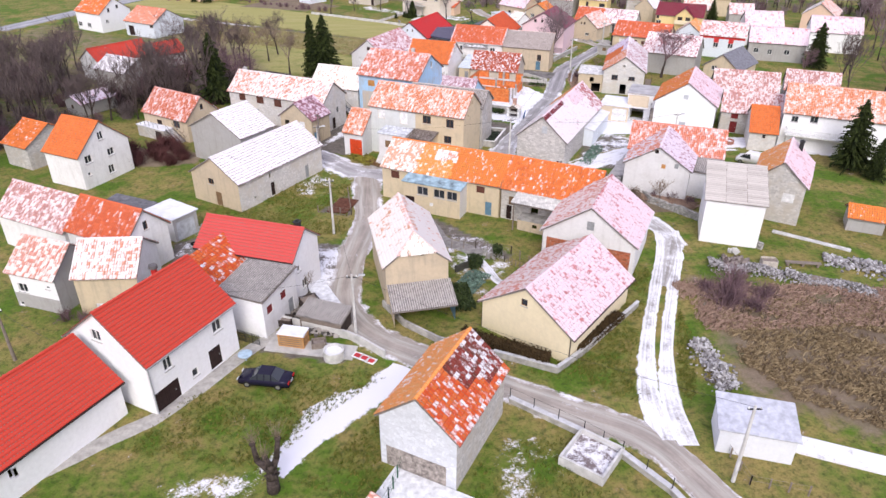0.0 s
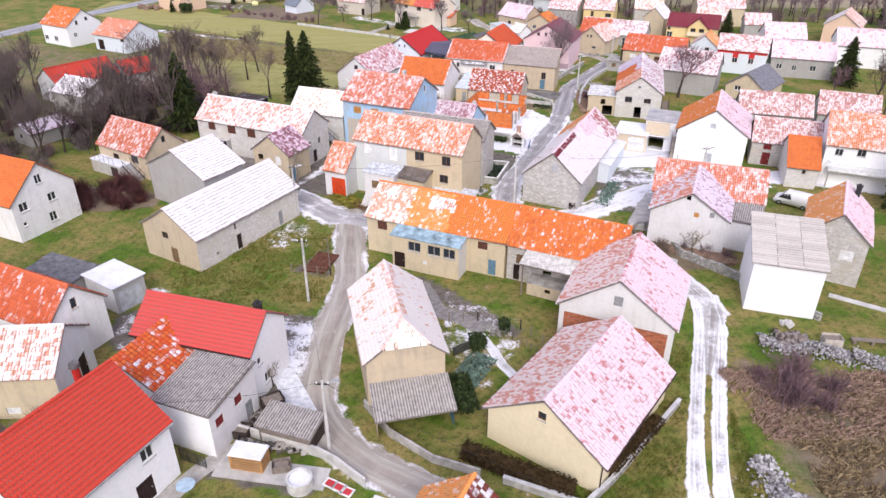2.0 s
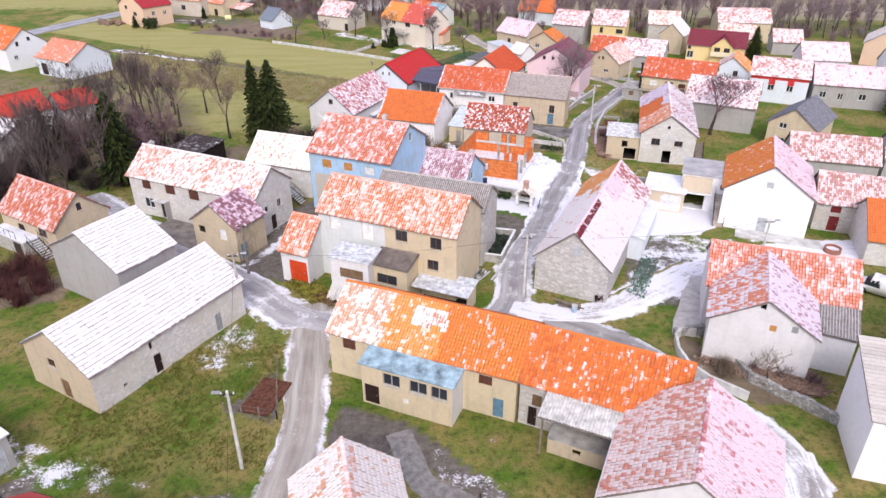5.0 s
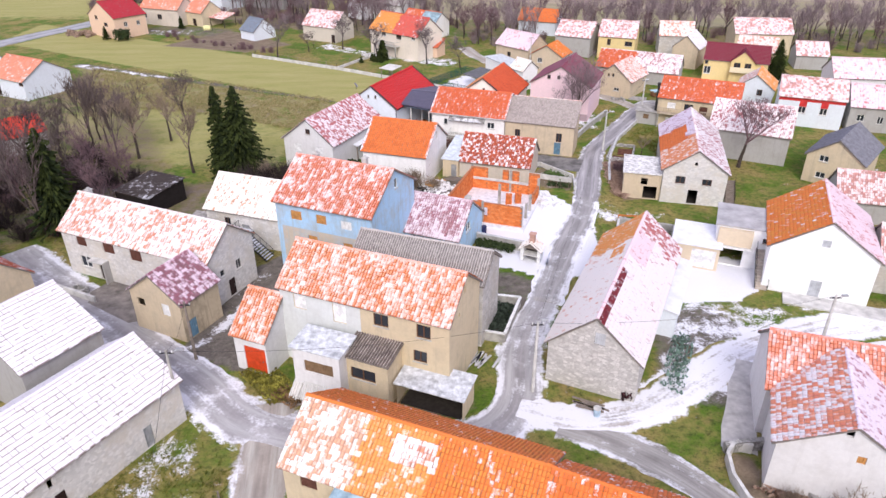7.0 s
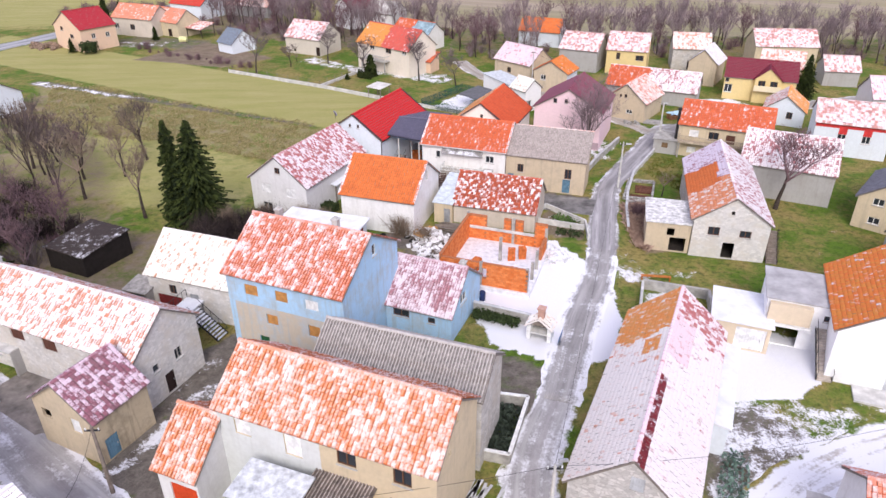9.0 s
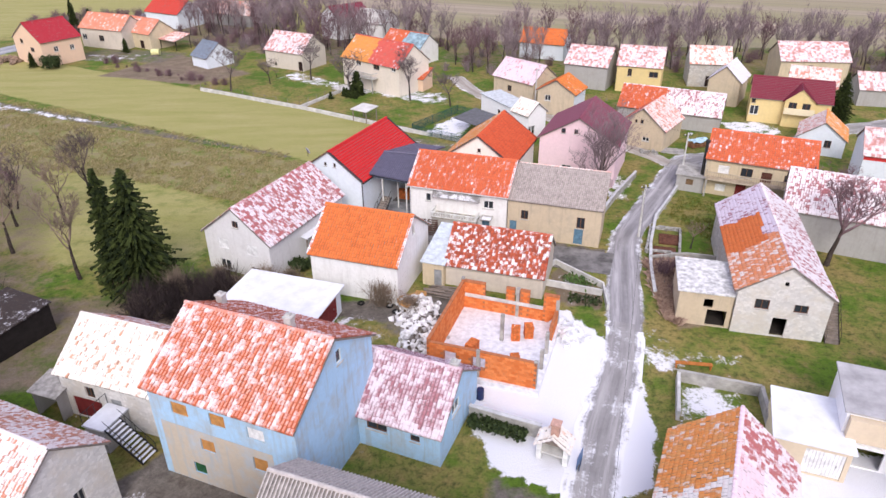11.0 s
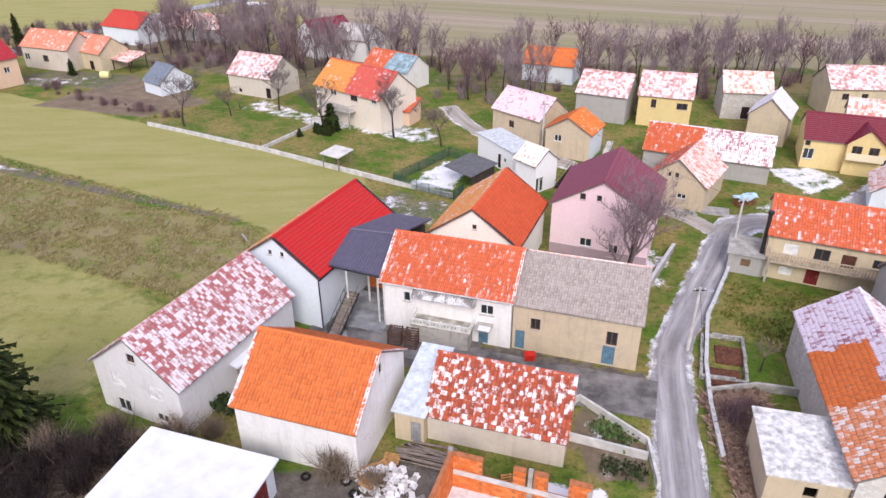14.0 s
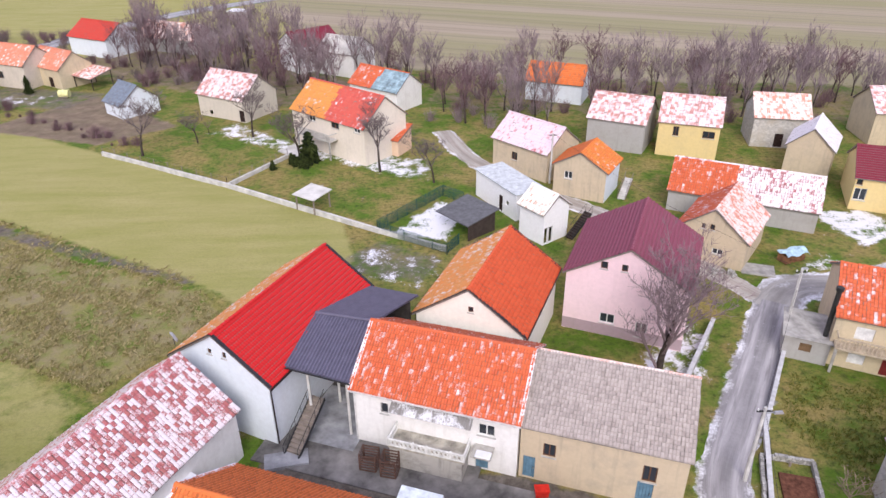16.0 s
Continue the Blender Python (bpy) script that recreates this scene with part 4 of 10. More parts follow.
def spread(edges, step, far, grow=1.25):
    """Even steps between the edges, growing steps beyond them."""
    a = list(np.arange(edges[0], edges[1] + step / 2, step))
    s = step
    while a[-1] < far[1]:
        s *= grow
        a.append(a[-1] + s)
    s = step
    while a[0] > far[0]:
        s *= grow
        a.insert(0, a[0] - s)
    return np.array(a)


def build_ground():
    gx, gy = spread((-100, 90), 0.8, (-2500, 2500)), spread((12, 265), 0.8, (-900, 4200))
    X, Y = np.meshgrid(gx, gy)
    zone = np.zeros(X.shape + (5,))
    for ch, value, soft, poly in ZONES:
        d = inside(X, Y, poly)
        k = np.clip(d / soft + 0.5, 0, 1)
        zone[..., ch] = np.maximum(zone[..., ch], value * k * k * (3 - 2 * k))
    near = np.clip(1 - np.maximum(np.abs(X) - 100, 0) / 100, 0, 1)
    Zz = -0.06 + 0.05 * np.sin(X * 0.31 + 1.7 * np.sin(Y * 0.13)) * np.sin(Y * 0.27 + X * 0.05) * near
    far = np.clip((np.hypot(X, Y - 150) - 900) / 2500, 0, 1)
    Zz = Zz + 60 * far ** 2
    n, m = X.shape
    me = bpy.data.meshes.new("ground")
    me.vertices.add(n * m)
    me.vertices.foreach_set("co", np.stack([X, Y, Zz], -1).ravel())
    i = (np.arange(n - 1)[:, None] * m + np.arange(m - 1)[None]).ravel()
    f = np.stack([i, i + 1, i + m + 1, i + m], 1)
    me.loops.add(f.size)
    me.loops.foreach_set("vertex_index", f.ravel())
    me.polygons.add(len(f))
    me.polygons.foreach_set("loop_start", np.arange(0, f.size, 4))
    me.polygons.foreach_set("use_smooth", [True] * len(f))
    at = me.color_attributes.new("zone", "FLOAT_COLOR", "POINT")
    at.data.foreach_set("color", zone[..., :4].ravel())
    me.attributes.new("plain_fields", "FLOAT", "POINT").data.foreach_set("value", zone[..., 4].ravel())
    me.materials.append(ground_material())
    me.update(calc_edges=True)
    tagged(new("ground", me), "winter grass, dry weeds, bare soil and patches of thin snow", "ground", kind="structure")


build_ground()


def smooth_line(pts, step=1.0):
    """A rounded line through the points, as evenly spaced places."""
    p = np.array(pts, float)
    p = np.vstack([2 * p[0] - p[1], p, 2 * p[-1] - p[-2]])
    out = []
    for a, b, c, d in zip(p[:-3], p[1:-2], p[2:-1], p[3:]):
        n = max(2, int(np.hypot(*(c - b)) / step))
        for k in range(n):
            t = k / n
            out.append(0.5 * ((2 * b) + (c - a) * t + (2 * a - 5 * b + 4 * c - d) * t * t + (3 * b - a - 3 * c + d) * t ** 3))
    out.append(p[-2])
    return np.array(out)


def ribbon(name, pts, width, mat, z, label, category="road", rough_edge=0.25, kind="structure"):
    line = smooth_line(pts)
    tang = np.gradient(line, axis=0)
    tang /= np.linalg.norm(tang, axis=1)[:, None]
    side = np.stack([tang[:, 1], -tang[:, 0]], 1)
    width = [1.22 * w for w in width] if isinstance(width, (list, tuple)) else 1.22 * width
    width = np.interp(np.linspace(0, 1, len(line)), np.linspace(0, 1, len(width)), width) if isinstance(width, (list, tuple)) else np.full(len(line), width)
    ks = (-0.5, -0.25, 0, 0.25, 0.5)
    verts, uvs, rng = [], [], np.random.default_rng(len(line))
    for p, s, w in zip(line, side, width):
        for k in ks:
            e = rng.normal(0, rough_edge) * (abs(k) == 0.5)
            q = p + s * (k * w + e * (1 if k > 0 else -1) * 0.5)
            verts.append((q[0], q[1], z - (0.10 if abs(k) == 0.5 else 0.0) + 0.02 * (1 - abs(2 * k))))
            uvs.append(k + 0.5)
    n = len(ks)
    faces = [(r * n + c, r * n + c + 1, (r + 1) * n + c + 1, (r + 1) * n + c) for r in range(len(line) - 1) for c in range(n - 1)]
    me = mesh_of(name, verts, faces, mat, True)
    lay = me.uv_layers.new(name="UVMap")
    vi = np.empty(len(me.loops), int)
    me.loops.foreach_get("vertex_index", vi)
    u = np.array(uvs)[vi]
    gone = np.concatenate([[0], np.cumsum(np.linalg.norm(np.diff(line, axis=0), axis=1))]) + 31.7 * pts[0][0]
    lay.data.foreach_set("uv", np.stack([u, np.repeat(gone, n)[vi]], 1).ravel())
    return tagged(new(name, me), label, category, kind=kind)


asphalt = road_material("asphalt", (0.40, 0.38, 0.385), 0.56, fringe=0.30)
white_road = road_material("asphalt_between_snow", (0.33, 0.315, 0.315), 0.52, fringe=-0.3)
gravel = road_material("gravel_road", (0.42, 0.37, 0.325), 0.40)
slushy = road_material("slushy_road", (0.36, 0.34, 0.32), 0.46)
snowy = road_material("snowy_track", (0.34, 0.31, 0.28), 0.90)
rut = road_material("slushy_rut", (0.40, 0.37, 0.35), 0.84)
highway = road_material("highway", (0.36, 0.36, 0.38), 0.02)

ribbon("road", [(-10.4, 94.6), (-9.4, 85.3), (-8.7, 76), (-9.6, 66), (-9.3, 58), (-6.0, 52.5), (-1.0, 49.2), (4.5, 45.8), (11.0, 42.2), (16.5, 39), (19.5, 34), (24, 24), (27, 15)], [4.2, 3.8, 3.6, 3.4, 3.4, 3.6], gravel, 0.015, "worn village lane with gravel and slush along its edges")
ribbon("road", [(-44, 121), (-32, 110.2), (-24, 103.2), (-17.3, 97.8), (-11.5, 92.5), (-4, 90.3), (4, 89.7), (9, 93), (10.8, 101.5), (13.3, 107.5), (14.2, 109.5)], [4.5, 5.0, 4.6, 4.2, 3.4], asphalt, 0.03, "narrow asphalt village road with slush along its edges")
ribbon("road", [(13.9, 108.7), (14.2, 109.5), (17.6, 118.5), (21.3, 127), (23.4, 133.3)], 3.3, white_road, 0.033, "asphalt road between sheets of trodden snow")
ribbon("road", [(23.1, 132.4), (23.8, 134.5), (25.9, 142.5), (28.2, 150), (32.5, 157), (37.0, 164), (41.5, 171)], [3.5, 3.5, 3.7], road_material("damp_asphalt", (0.33, 0.315, 0.325), 0.36, worn=0.8), 0.03, "narrow asphalt road climbing to the upper junction")
ribbon("road", [(12.5, 91.6), (15.5, 90.0), (18.8, 87.6), (21.4, 84.8), (23.4, 81.8)], [3.0, 3.2, 2.9], slushy, 0.02, "slushy lane behind the row of houses")
ribbon("driveway", [(25.2, 88.4), (27.0, 92.6), (29.9, 98.8)], 2.1, plain("drive_concrete", (0.50, 0.48, 0.46), 0.9, scale=1.2), 0.05, "pale concrete driveway beside the grey house", "driveway", 0.04)
ribbon("road", [(40.5, 170), (44.5, 173.5), (50, 174), (58, 176), (70, 184), (90, 190)], [5.0, 4.0, 3.6], slushy, 0.024, "asphalt side road at the upper junction")
ribbon("road", [(9.5, 93.5), (14, 92.0), (19.5, 92.9), (24.5, 96.2), (31, 100.3), (40, 103.4), (50, 104), (62, 100)], [3.4, 3.8, 4.6, 4.4], snowy, 0.04, "farm road under trodden snow")
ribbon("track", [(21.4, 84.8), (24.2, 80.5), (27.0, 76.0), (28.2, 71.8), (27.3, 68.8), (25.9, 65.2), (24.2, 61.0)], [2.6, 2.8, 3.0, 3.0, 2.6, 1.8, 0.6], road_material("trodden_snow_track", (0.40, 0.37, 0.35), 0.70), 0.016, "farm track of grey trodden snow behind the barn", "track", 0.2)
RUTS = [(18.6, 38.5), (18.8, 44), (20.6, 51), (24.2, 61), (27.0, 68.5), (28.2, 74)]
for off, w in ((-0.80, [2.3, 1.7, 1.25, 1.2, 1.3, 1.5]), (0.85, [2.0, 1.5, 1.15, 1.2, 1.3, 1.5])):
    ribbon("track", [(px + off, py - 0.35 * off) for px, py in RUTS], w, rut, 0.012, "one wheel rut of a farm track, white with snow", "track", 0.12)
ribbon("road", [(12.3, 221), (14.5, 212.5), (17.5, 206), (24, 197), (31, 189), (36, 180), (40.5, 172)], 3.2, gravel, 0.012, "gravel lane between gardens")
ribbon("road", [(-118, 190), (-101.2, 235), (-92, 254), (-66, 316), (-38, 350), (30, 410)], 6.5, highway, 0.05, "pale grey country road")
ribbon("path", [(-1.2, 76.5), (0.7, 71.6), (3.3, 69.8), (5.3, 67.8)], 1.7, plain("yard_concrete", (0.27, 0.255, 0.24), 0.9, vary=0.25), 0.04, "grey concrete yard strip between two houses", "path", 0.08)
ribbon("path", [(4.7, 67.2), (5.7, 64.8), (6.4, 62.7), (7.4, 61.0)], 1.0, road_material("snowed_path", (0.42, 0.40, 0.37), 0.80), 0.03, "garden path under a strip of snow", "path", 0.06)
ribbon("path", [(-31.5, 33.6), (-25.5, 39.3), (-22, 42.5), (-17, 50.8), (-14.5, 53.2)], 1.25, plain("path_concrete", (0.42, 0.40, 0.37)), 0.06, "grey concrete strip along the house wall", "path", 0.05)


# ---- houses ----
ORANGE, DEEP, RED, DARKRED, PURPLE = (0.74, 0.20, 0.050), (0.52, 0.09, 0.03), (0.62, 0.065, 0.03), (0.30, 0.045, 0.035), (0.20, 0.05, 0.07)
T_ORANGE = tile("orange_tiles", (0.70, 0.19, 0.055), 0.03, (0.62, 0.15, 0.045), ribs=True, run=0.5)
T_ORANGE10 = tile("orange_tiles_dusted", ORANGE, 0.16, (0.60, 0.13, 0.04), clump=0.9)
T_RED10 = tile("red_orange_tiles_dusted", (0.64, 0.145, 0.060), 0.17, (0.60, 0.12, 0.055), clump=0.9, ribs=True, run=0.5)
T_ORANGE50 = tile("orange_tiles_frosted", ORANGE, 0.50, (0.66, 0.14, 0.05), clump=0.6)
T_ORANGE30 = tile("orange_tiles_patched_snow", ORANGE, 0.12, (0.70, 0.27, 0.06), clump=0.3)
T_ORANGE45 = tile("red_tiles_half_snow", (0.65, 0.155, 0.068), 0.40, (0.68, 0.19, 0.08), clump=0.5, snow_tint=(0.82, 0.76, 0.78), ribs=True, run=0.8)
T_ORANGE55 = tile("orange_tiles_glazed_with_snow", (0.74, 0.205, 0.070), 0.48, (0.74, 0.25, 0.09), clump=0.5, snow_tint=(0.82, 0.74, 0.72), ribs=True, run=1.0)
T_PINKWHITE = tile("white_tiles_with_red_specks", (0.40, 0.05, 0.06), 0.92, (0.34, 0.06, 0.07), clump=0.25, snow_tint=(0.83, 0.79, 0.81))
T_RUST = tile("red_and_lilac_frosted_tiles", (0.40, 0.05, 0.06), 0.76, (0.34, 0.06, 0.07), clump=0.25, snow_tint=(0.83, 0.79, 0.81))
T_ORANGE65 = tile("orange_tiles_mostly_snow", (0.72, 0.22, 0.085), 0.80, (0.60, 0.15, 0.07), clump=0.3, snow_tint=(0.80, 0.76, 0.76))
T_SALMON = tile("salmon_tiles_frosted", (0.68, 0.19, 0.12), 0.64, (0.62, 0.30, 0.18), clump=0.35, run=2.3, snow_tint=(0.83, 0.73, 0.69))
T_PINK = tile("pink_tiles_snow", (0.54, 0.14, 0.14), 0.84, (0.46, 0.09, 0.10), clump=0.5, run=2.3, snow_tint=(0.80, 0.66, 0.72))
T_DARK50 = tile("dark_red_tiles_half_snow", (0.42, 0.042, 0.045), 0.56, (0.40, 0.07, 0.05), clump=0.4, snow_tint=(0.82, 0.77, 0.81))
T_PURPLE = tile("purple_brown_tiles_frosted", (0.25, 0.045, 0.075), 0.50, (0.18, 0.045, 0.06), clump=0.7, snow_tint=(0.78, 0.63, 0.72))
T_LILAC = tile("lilac_frosted_tiles", (0.30, 0.08, 0.12), 0.80, (0.34, 0.10, 0.12), clump=0.5, snow_tint=(0.76, 0.68, 0.77))
T_VIVID = tile("vivid_red_orange_tiles_snow_in_joints", (0.60, 0.085, 0.025), 0.26, (0.66, 0.16, 0.04), clump=0.5)
T_BROWN = tile("moss_browned_tiles", (0.27, 0.045, 0.035), 0.30, (0.14, 0.045, 0.032), clump=0.6)
T_BARE = tile("bare_dark_red_tiles", (0.20, 0.025, 0.035), 0.20, (0.14, 0.02, 0.03), clump=1.5)
T_WHITE = tile("snowed_tiles", (0.45, 0.36, 0.36), 0.97, (0.40, 0.18, 0.16), clump=0.6, snow_tint=(0.84, 0.81, 0.84))
T_WHITE85 = tile("snowed_orange_tiles", (0.70, 0.30, 0.14), 0.88, (0.60, 0.26, 0.12), clump=0.25, snow_tint=(0.84, 0.81, 0.76))
T_WHITE93 = tile("deep_snowed_tiles", ORANGE, 0.89, (0.60, 0.22, 0.08), clump=0.2, snow_tint=(0.92, 0.89, 0.85))
T_FROST = tile("pale_frosted_tiles", (0.52, 0.19, 0.15), 0.62, (0.42, 0.16, 0.14), clump=0.5, snow_tint=(0.80, 0.69, 0.70))
T_RIDGE = tile("pale_orange_tiles_half_snow", (0.74, 0.33, 0.17), 0.55, (0.70, 0.36, 0.22), clump=0.8, snow_tint=(0.82, 0.78, 0.76))
T_PEACH = tile("peach_tiles_lightly_snowed", (0.68, 0.24, 0.15), 0.20, (0.66, 0.28, 0.18), clump=0.4, snow_tint=(0.82, 0.72, 0.68))
T_PALE = tile("pale_orange_tiles", (0.84, 0.32, 0.09), 0.22, (0.76, 0.36, 0.13), clump=0.3, snow_tint=(0.82, 0.76, 0.70))
M_RED = tile("red_metal_tiles", (0.54, 0.058, 0.036), 0.0, (0.50, 0.052, 0.034), rough=0.42)
M_BRIGHT = tile("bright_red_metal_tiles", (0.56, 0.020, 0.022), 0.0, (0.51, 0.018, 0.020), rough=0.4)
M_CRIMSON = tile("crimson_metal_tiles", (0.40, 0.030, 0.042), 0.0, (0.36, 0.028, 0.04), rough=0.42)
M_WINE = tile("wine_red_metal_tiles", (0.21, 0.022, 0.045), 0.0, (0.18, 0.02, 0.04), rough=0.4)
M_MAUVE = tile("mauve_tiles", (0.25, 0.065, 0.10), 0.06, (0.21, 0.055, 0.09), rough=0.5)
M_SLATE = plain("slate_blue_metal", (0.135, 0.128, 0.185), 0.5, 0.1, vary=0.1)
C_GREY = plain("old_fibre_cement", (0.50, 0.465, 0.445), 0.9, scale=3.0, vary=0.16)
# darker sheet copies that paint the shade down in the corrugations
FURROWS = {"old_fibre_cement": plain("furrow_shade", (0.29, 0.27, 0.255), 0.95, scale=3.0, vary=0.3), "brown_sheets": plain("brown_furrow_shade", (0.17, 0.14, 0.125), 0.95, vary=0.3)}
C_PALE = plain("pale_sheet_roof", (0.62, 0.60, 0.57), 0.85, scale=0.5)
C_BLUE = plain("pale_blue_sheet", (0.30, 0.42, 0.48), 0.6, scale=1.1, vary=0.4)
C_SNOW = plain("snow_on_flat_roof", (0.76, 0.77, 0.82), 0.9, vary=0.10, scale=0.7)

W_WHITE = plaster("white_render", (0.86, 0.86, 0.87), 0.05)
W_IVORY = plaster("ivory_render", (0.88, 0.86, 0.79), 0.05)
W_BARED = plaster("bared_blue_render", (0.54, 0.47, 0.38), 0.8, (0.42, 0.52, 0.62))
W_OLDWHITE = plaster("stained_white_render", (0.84, 0.83, 0.82), 0.20)
W_CREAM = plaster("cream_render", (0.78, 0.68, 0.47), 0.08)
W_TAN = plaster("tan_render", (0.58, 0.48, 0.345), 0.40)
W_SAND = plaster("sandy_render", (0.62, 0.52, 0.36), 0.34)
W_GREY = plaster("grey_render", (0.42, 0.41, 0.40), 0.40)
W_PALEGREY = plaster("pale_grey_render", (0.72, 0.71, 0.71), 0.18)
W_BLUE = plaster("sky_blue_render", (0.40, 0.60, 0.80), 0.55, (0.42, 0.37, 0.30))
W_PINK = plaster("pink_render", (0.82, 0.62, 0.67), 0.08)
W_YELLOW = plaster("yellow_render", (0.74, 0.58, 0.28), 0.12)
W_SALMON = plaster("salmon_render", (0.76, 0.55, 0.40), 0.10)
W_ICE = plaster("ice_blue_render", (0.72, 0.77, 0.83), 0.08)
S_WHITE = stone("whitewashed_stone", (0.70, 0.68, 0.66), (0.62, 0.60, 0.57), 3.4, (1, 1, 1.3), spread=0.4, patch=(0.62, 0.57, 0.50))
S_GREY = stone("grey_limestone", (0.57, 0.55, 0.525), (0.54, 0.51, 0.47), 3.0, spread=0.6, patch=(0.50, 0.45, 0.38))
S_BARN = stone("coursed_limestone", (0.58, 0.56, 0.54), (0.42, 0.40, 0.38), 2.9, (1, 1, 1.5), 0.06, 0.6)
S_BRICK = stone("red_brick", (0.46, 0.14, 0.07), (0.40, 0.30, 0.24), 3.4, (1, 1, 2.6), 0.07)

BRICK_CH, GREY_CH, DARK_CH = plain("chimney_brick", (0.36, 0.15, 0.10)), plain("chimney_render", (0.5, 0.49, 0.47)), plain("chimney_metal", (0.05, 0.05, 0.05), 0.5, 0.4)

# the lower lane
house("white rendered house under a bright red metal-tile roof", -24.4, 48.3, 63, 9.8, 8.9, 5.2, 8.7, (M_RED, M_RED), W_WHITE, HOLES["A"], gutter="zinc", kind_roof=("metal", "metal"), size=(0.36, 0.40))
house("low white outbuilding with a red metal-tile roof", -32.6, 37.0, 63, 16.0, 8.5, 3.4, 6.4, (M_RED, M_RED), W_WHITE, HOLES["B"], gutter="dark", kind_roof=("metal", "metal"), size=(0.30, 0.40))
house("old stone barn under mossy tiles with snow lying between them", 0.6, 39.4, 63, 8.8, 6.2, 4.8, 7.4, (T_VIVID, T_PALE), (S_GREY, S_GREY, stone("bluish_whitewash", (0.70, 0.72, 0.76), (0.62, 0.63, 0.66), 3.4, (1, 1, 1.3), spread=0.3), S_GREY), HOLES["C"], cap=T_PALE, patches=((0, 0.45, 1.1, 0.42, 1.1, T_BROWN), (0, 0.68, 1.1, 0.15, 0.42, T_BROWN)), panels=(("n", 0.5, 5.4, 0.0, 1.9, plain("grey_plank_lining", (0.34, 0.30, 0.27), 0.9, scale=3, vary=0.4)),))
house("cream rendered house with a frosted pink and salmon tiled roof", 11.9, 56.0, 52, 12.5, 9.3, 3.1, 6.2, (T_PINK, T_SALMON), W_CREAM, HOLES["D"], gutter="dark", over=0.45, size=(0.29, 0.34))
house("tan house with a half-hipped roof almost white with snow", -3.0, 62.8, 102, 10.8, 6.3, 5.1, 7.6, (T_WHITE85, T_WHITE85), W_TAN, HOLES["E"], hip=1.0, cap=T_SALMON, patches=((0, 0.2, 1.1, 0.86, 1.1, T_RIDGE), (1, -0.1, 0.75, 0.9, 1.1, T_RIDGE)))
house("brick and plaster barn under frosted pink tiles", 18.4, 68.7, 65, 9.4, 10.0, 4.1, 7.6, (T_PINK, T_SALMON), (W_PALEGREY, S_BRICK, W_PALEGREY, S_GREY), HOLES["F"], panels=(("n", 0.4, 9.6, 0.0, 3.2, S_BRICK),), gutter="white", cap=T_DARK50, size=(0.30, 0.34))
house("long ochre house with an orange tiled roof patched with snow", 1.9, 84.1, -24, 16.4, 7.5, 4.5, 7.0, (T_ORANGE30, T_ORANGE30), W_SAND, HOLES["G1"], patches=((0, 0.42, 0.60, 0.52, 0.84, T_ORANGE65), (0, -0.1, 0.30, -0.1, 1.1, T_RIDGE), (0, 0.30, 0.58, -0.1, 1.1, T_PALE)))
house("old stone house with an orange tiled roof in the same row", 14.9, 77.9, -26, 11.7, 6.8, 4.4, 7.1, (T_ORANGE10, T_ORANGE10), (S_GREY, S_GREY, W_TAN, W_TAN), HOLES["G2"])
house("red-roofed white house with a dark flue", -18.5, 62.2, -17, 10.8, 5.6, 5.2, 7.3, (tile("faded_red_metal_tiles", (0.58, 0.085, 0.075), 0.0, (0.52, 0.075, 0.065), rough=0.5),) * 2, W_WHITE, HOLES["Rr"], ((4.6, 0.4, 0.7, DARK_CH),), gutter="dark", kind_roof=("metal", "metal"), size=(0.36, 0.40))
house("low old row house with snow on its tiles", -44.2, 71.3, -26, 11.0, 6.2, 4.2, 6.9, (T_FROST, T_FROST), W_OLDWHITE, HOLES["O3a"])
house("low old stone house with an orange tiled roof", -35.0, 66.8, -26, 8.8, 5.8, 4.6, 7.3, (T_RED10, T_RED10), W_OLDWHITE, HOLES["O3b"])
house("small white house with frosted red tiles", -38.8, 59.9, -18, 5.6, 5.7, 4.2, 6.5, (T_SALMON, T_SALMON), (W_WHITE, W_WHITE, W_GREY, W_GREY), HOLES["O4a"], panels=(("r", 0.0, 5.6, 0.0, 1.6, W_GREY),))
house("small tan house with snow-striped tiles", -32.4, 59.9, 3, 6.0, 6.5, 4.3, 6.6, (T_ORANGE65, T_ORANGE65), (W_SAND, W_SAND, W_PALEGREY, W_PALEGREY), HOLES["O4b"])
house("tall white house with a plain orange roof at the wood's edge", -49.1, 91.3, 155, 6.6, 8.5, 4.9, 8.5, (T_ORANGE, T_ORANGE), W_OLDWHITE, HOLES["O1"])
house("tumbledown barn with orange tiles", -59.4, 98.1, -28, 5.3, 8.2, 3.5, 5.8, (T_ORANGE10, T_ORANGE10), S_GREY, (), cat="barn")

# round the lower junction
house("long stone barn under a snow-covered roof", -24.4, 88.3, 59, 16.3, 8.4, 4.0, 6.6, (T_WHITE, T_WHITE), (S_WHITE, S_GREY, W_TAN, S_GREY), HOLES["M"], kind_roof=("flat", "flat"), size=(0.4, 0.42), cat="barn")
house("grey concrete barn under a snow-covered roof", -30.6, 98.6, 58, 6.7, 10.3, 5.0, 7.7, (T_WHITE, T_WHITE), W_GREY, (), kind_roof=("flat", "flat"), size=(0.4, 0.42), cat="barn")
house("long stone house with brown shutters and snow-dusted orange tiles", -25.6, 115.5, -25, 19.1, 6.8, 5.2, 7.8, (T_ORANGE65, T_ORANGE65), S_WHITE, HOLES["J"], ((-8.6, 0.3, 0.5, GREY_CH),))
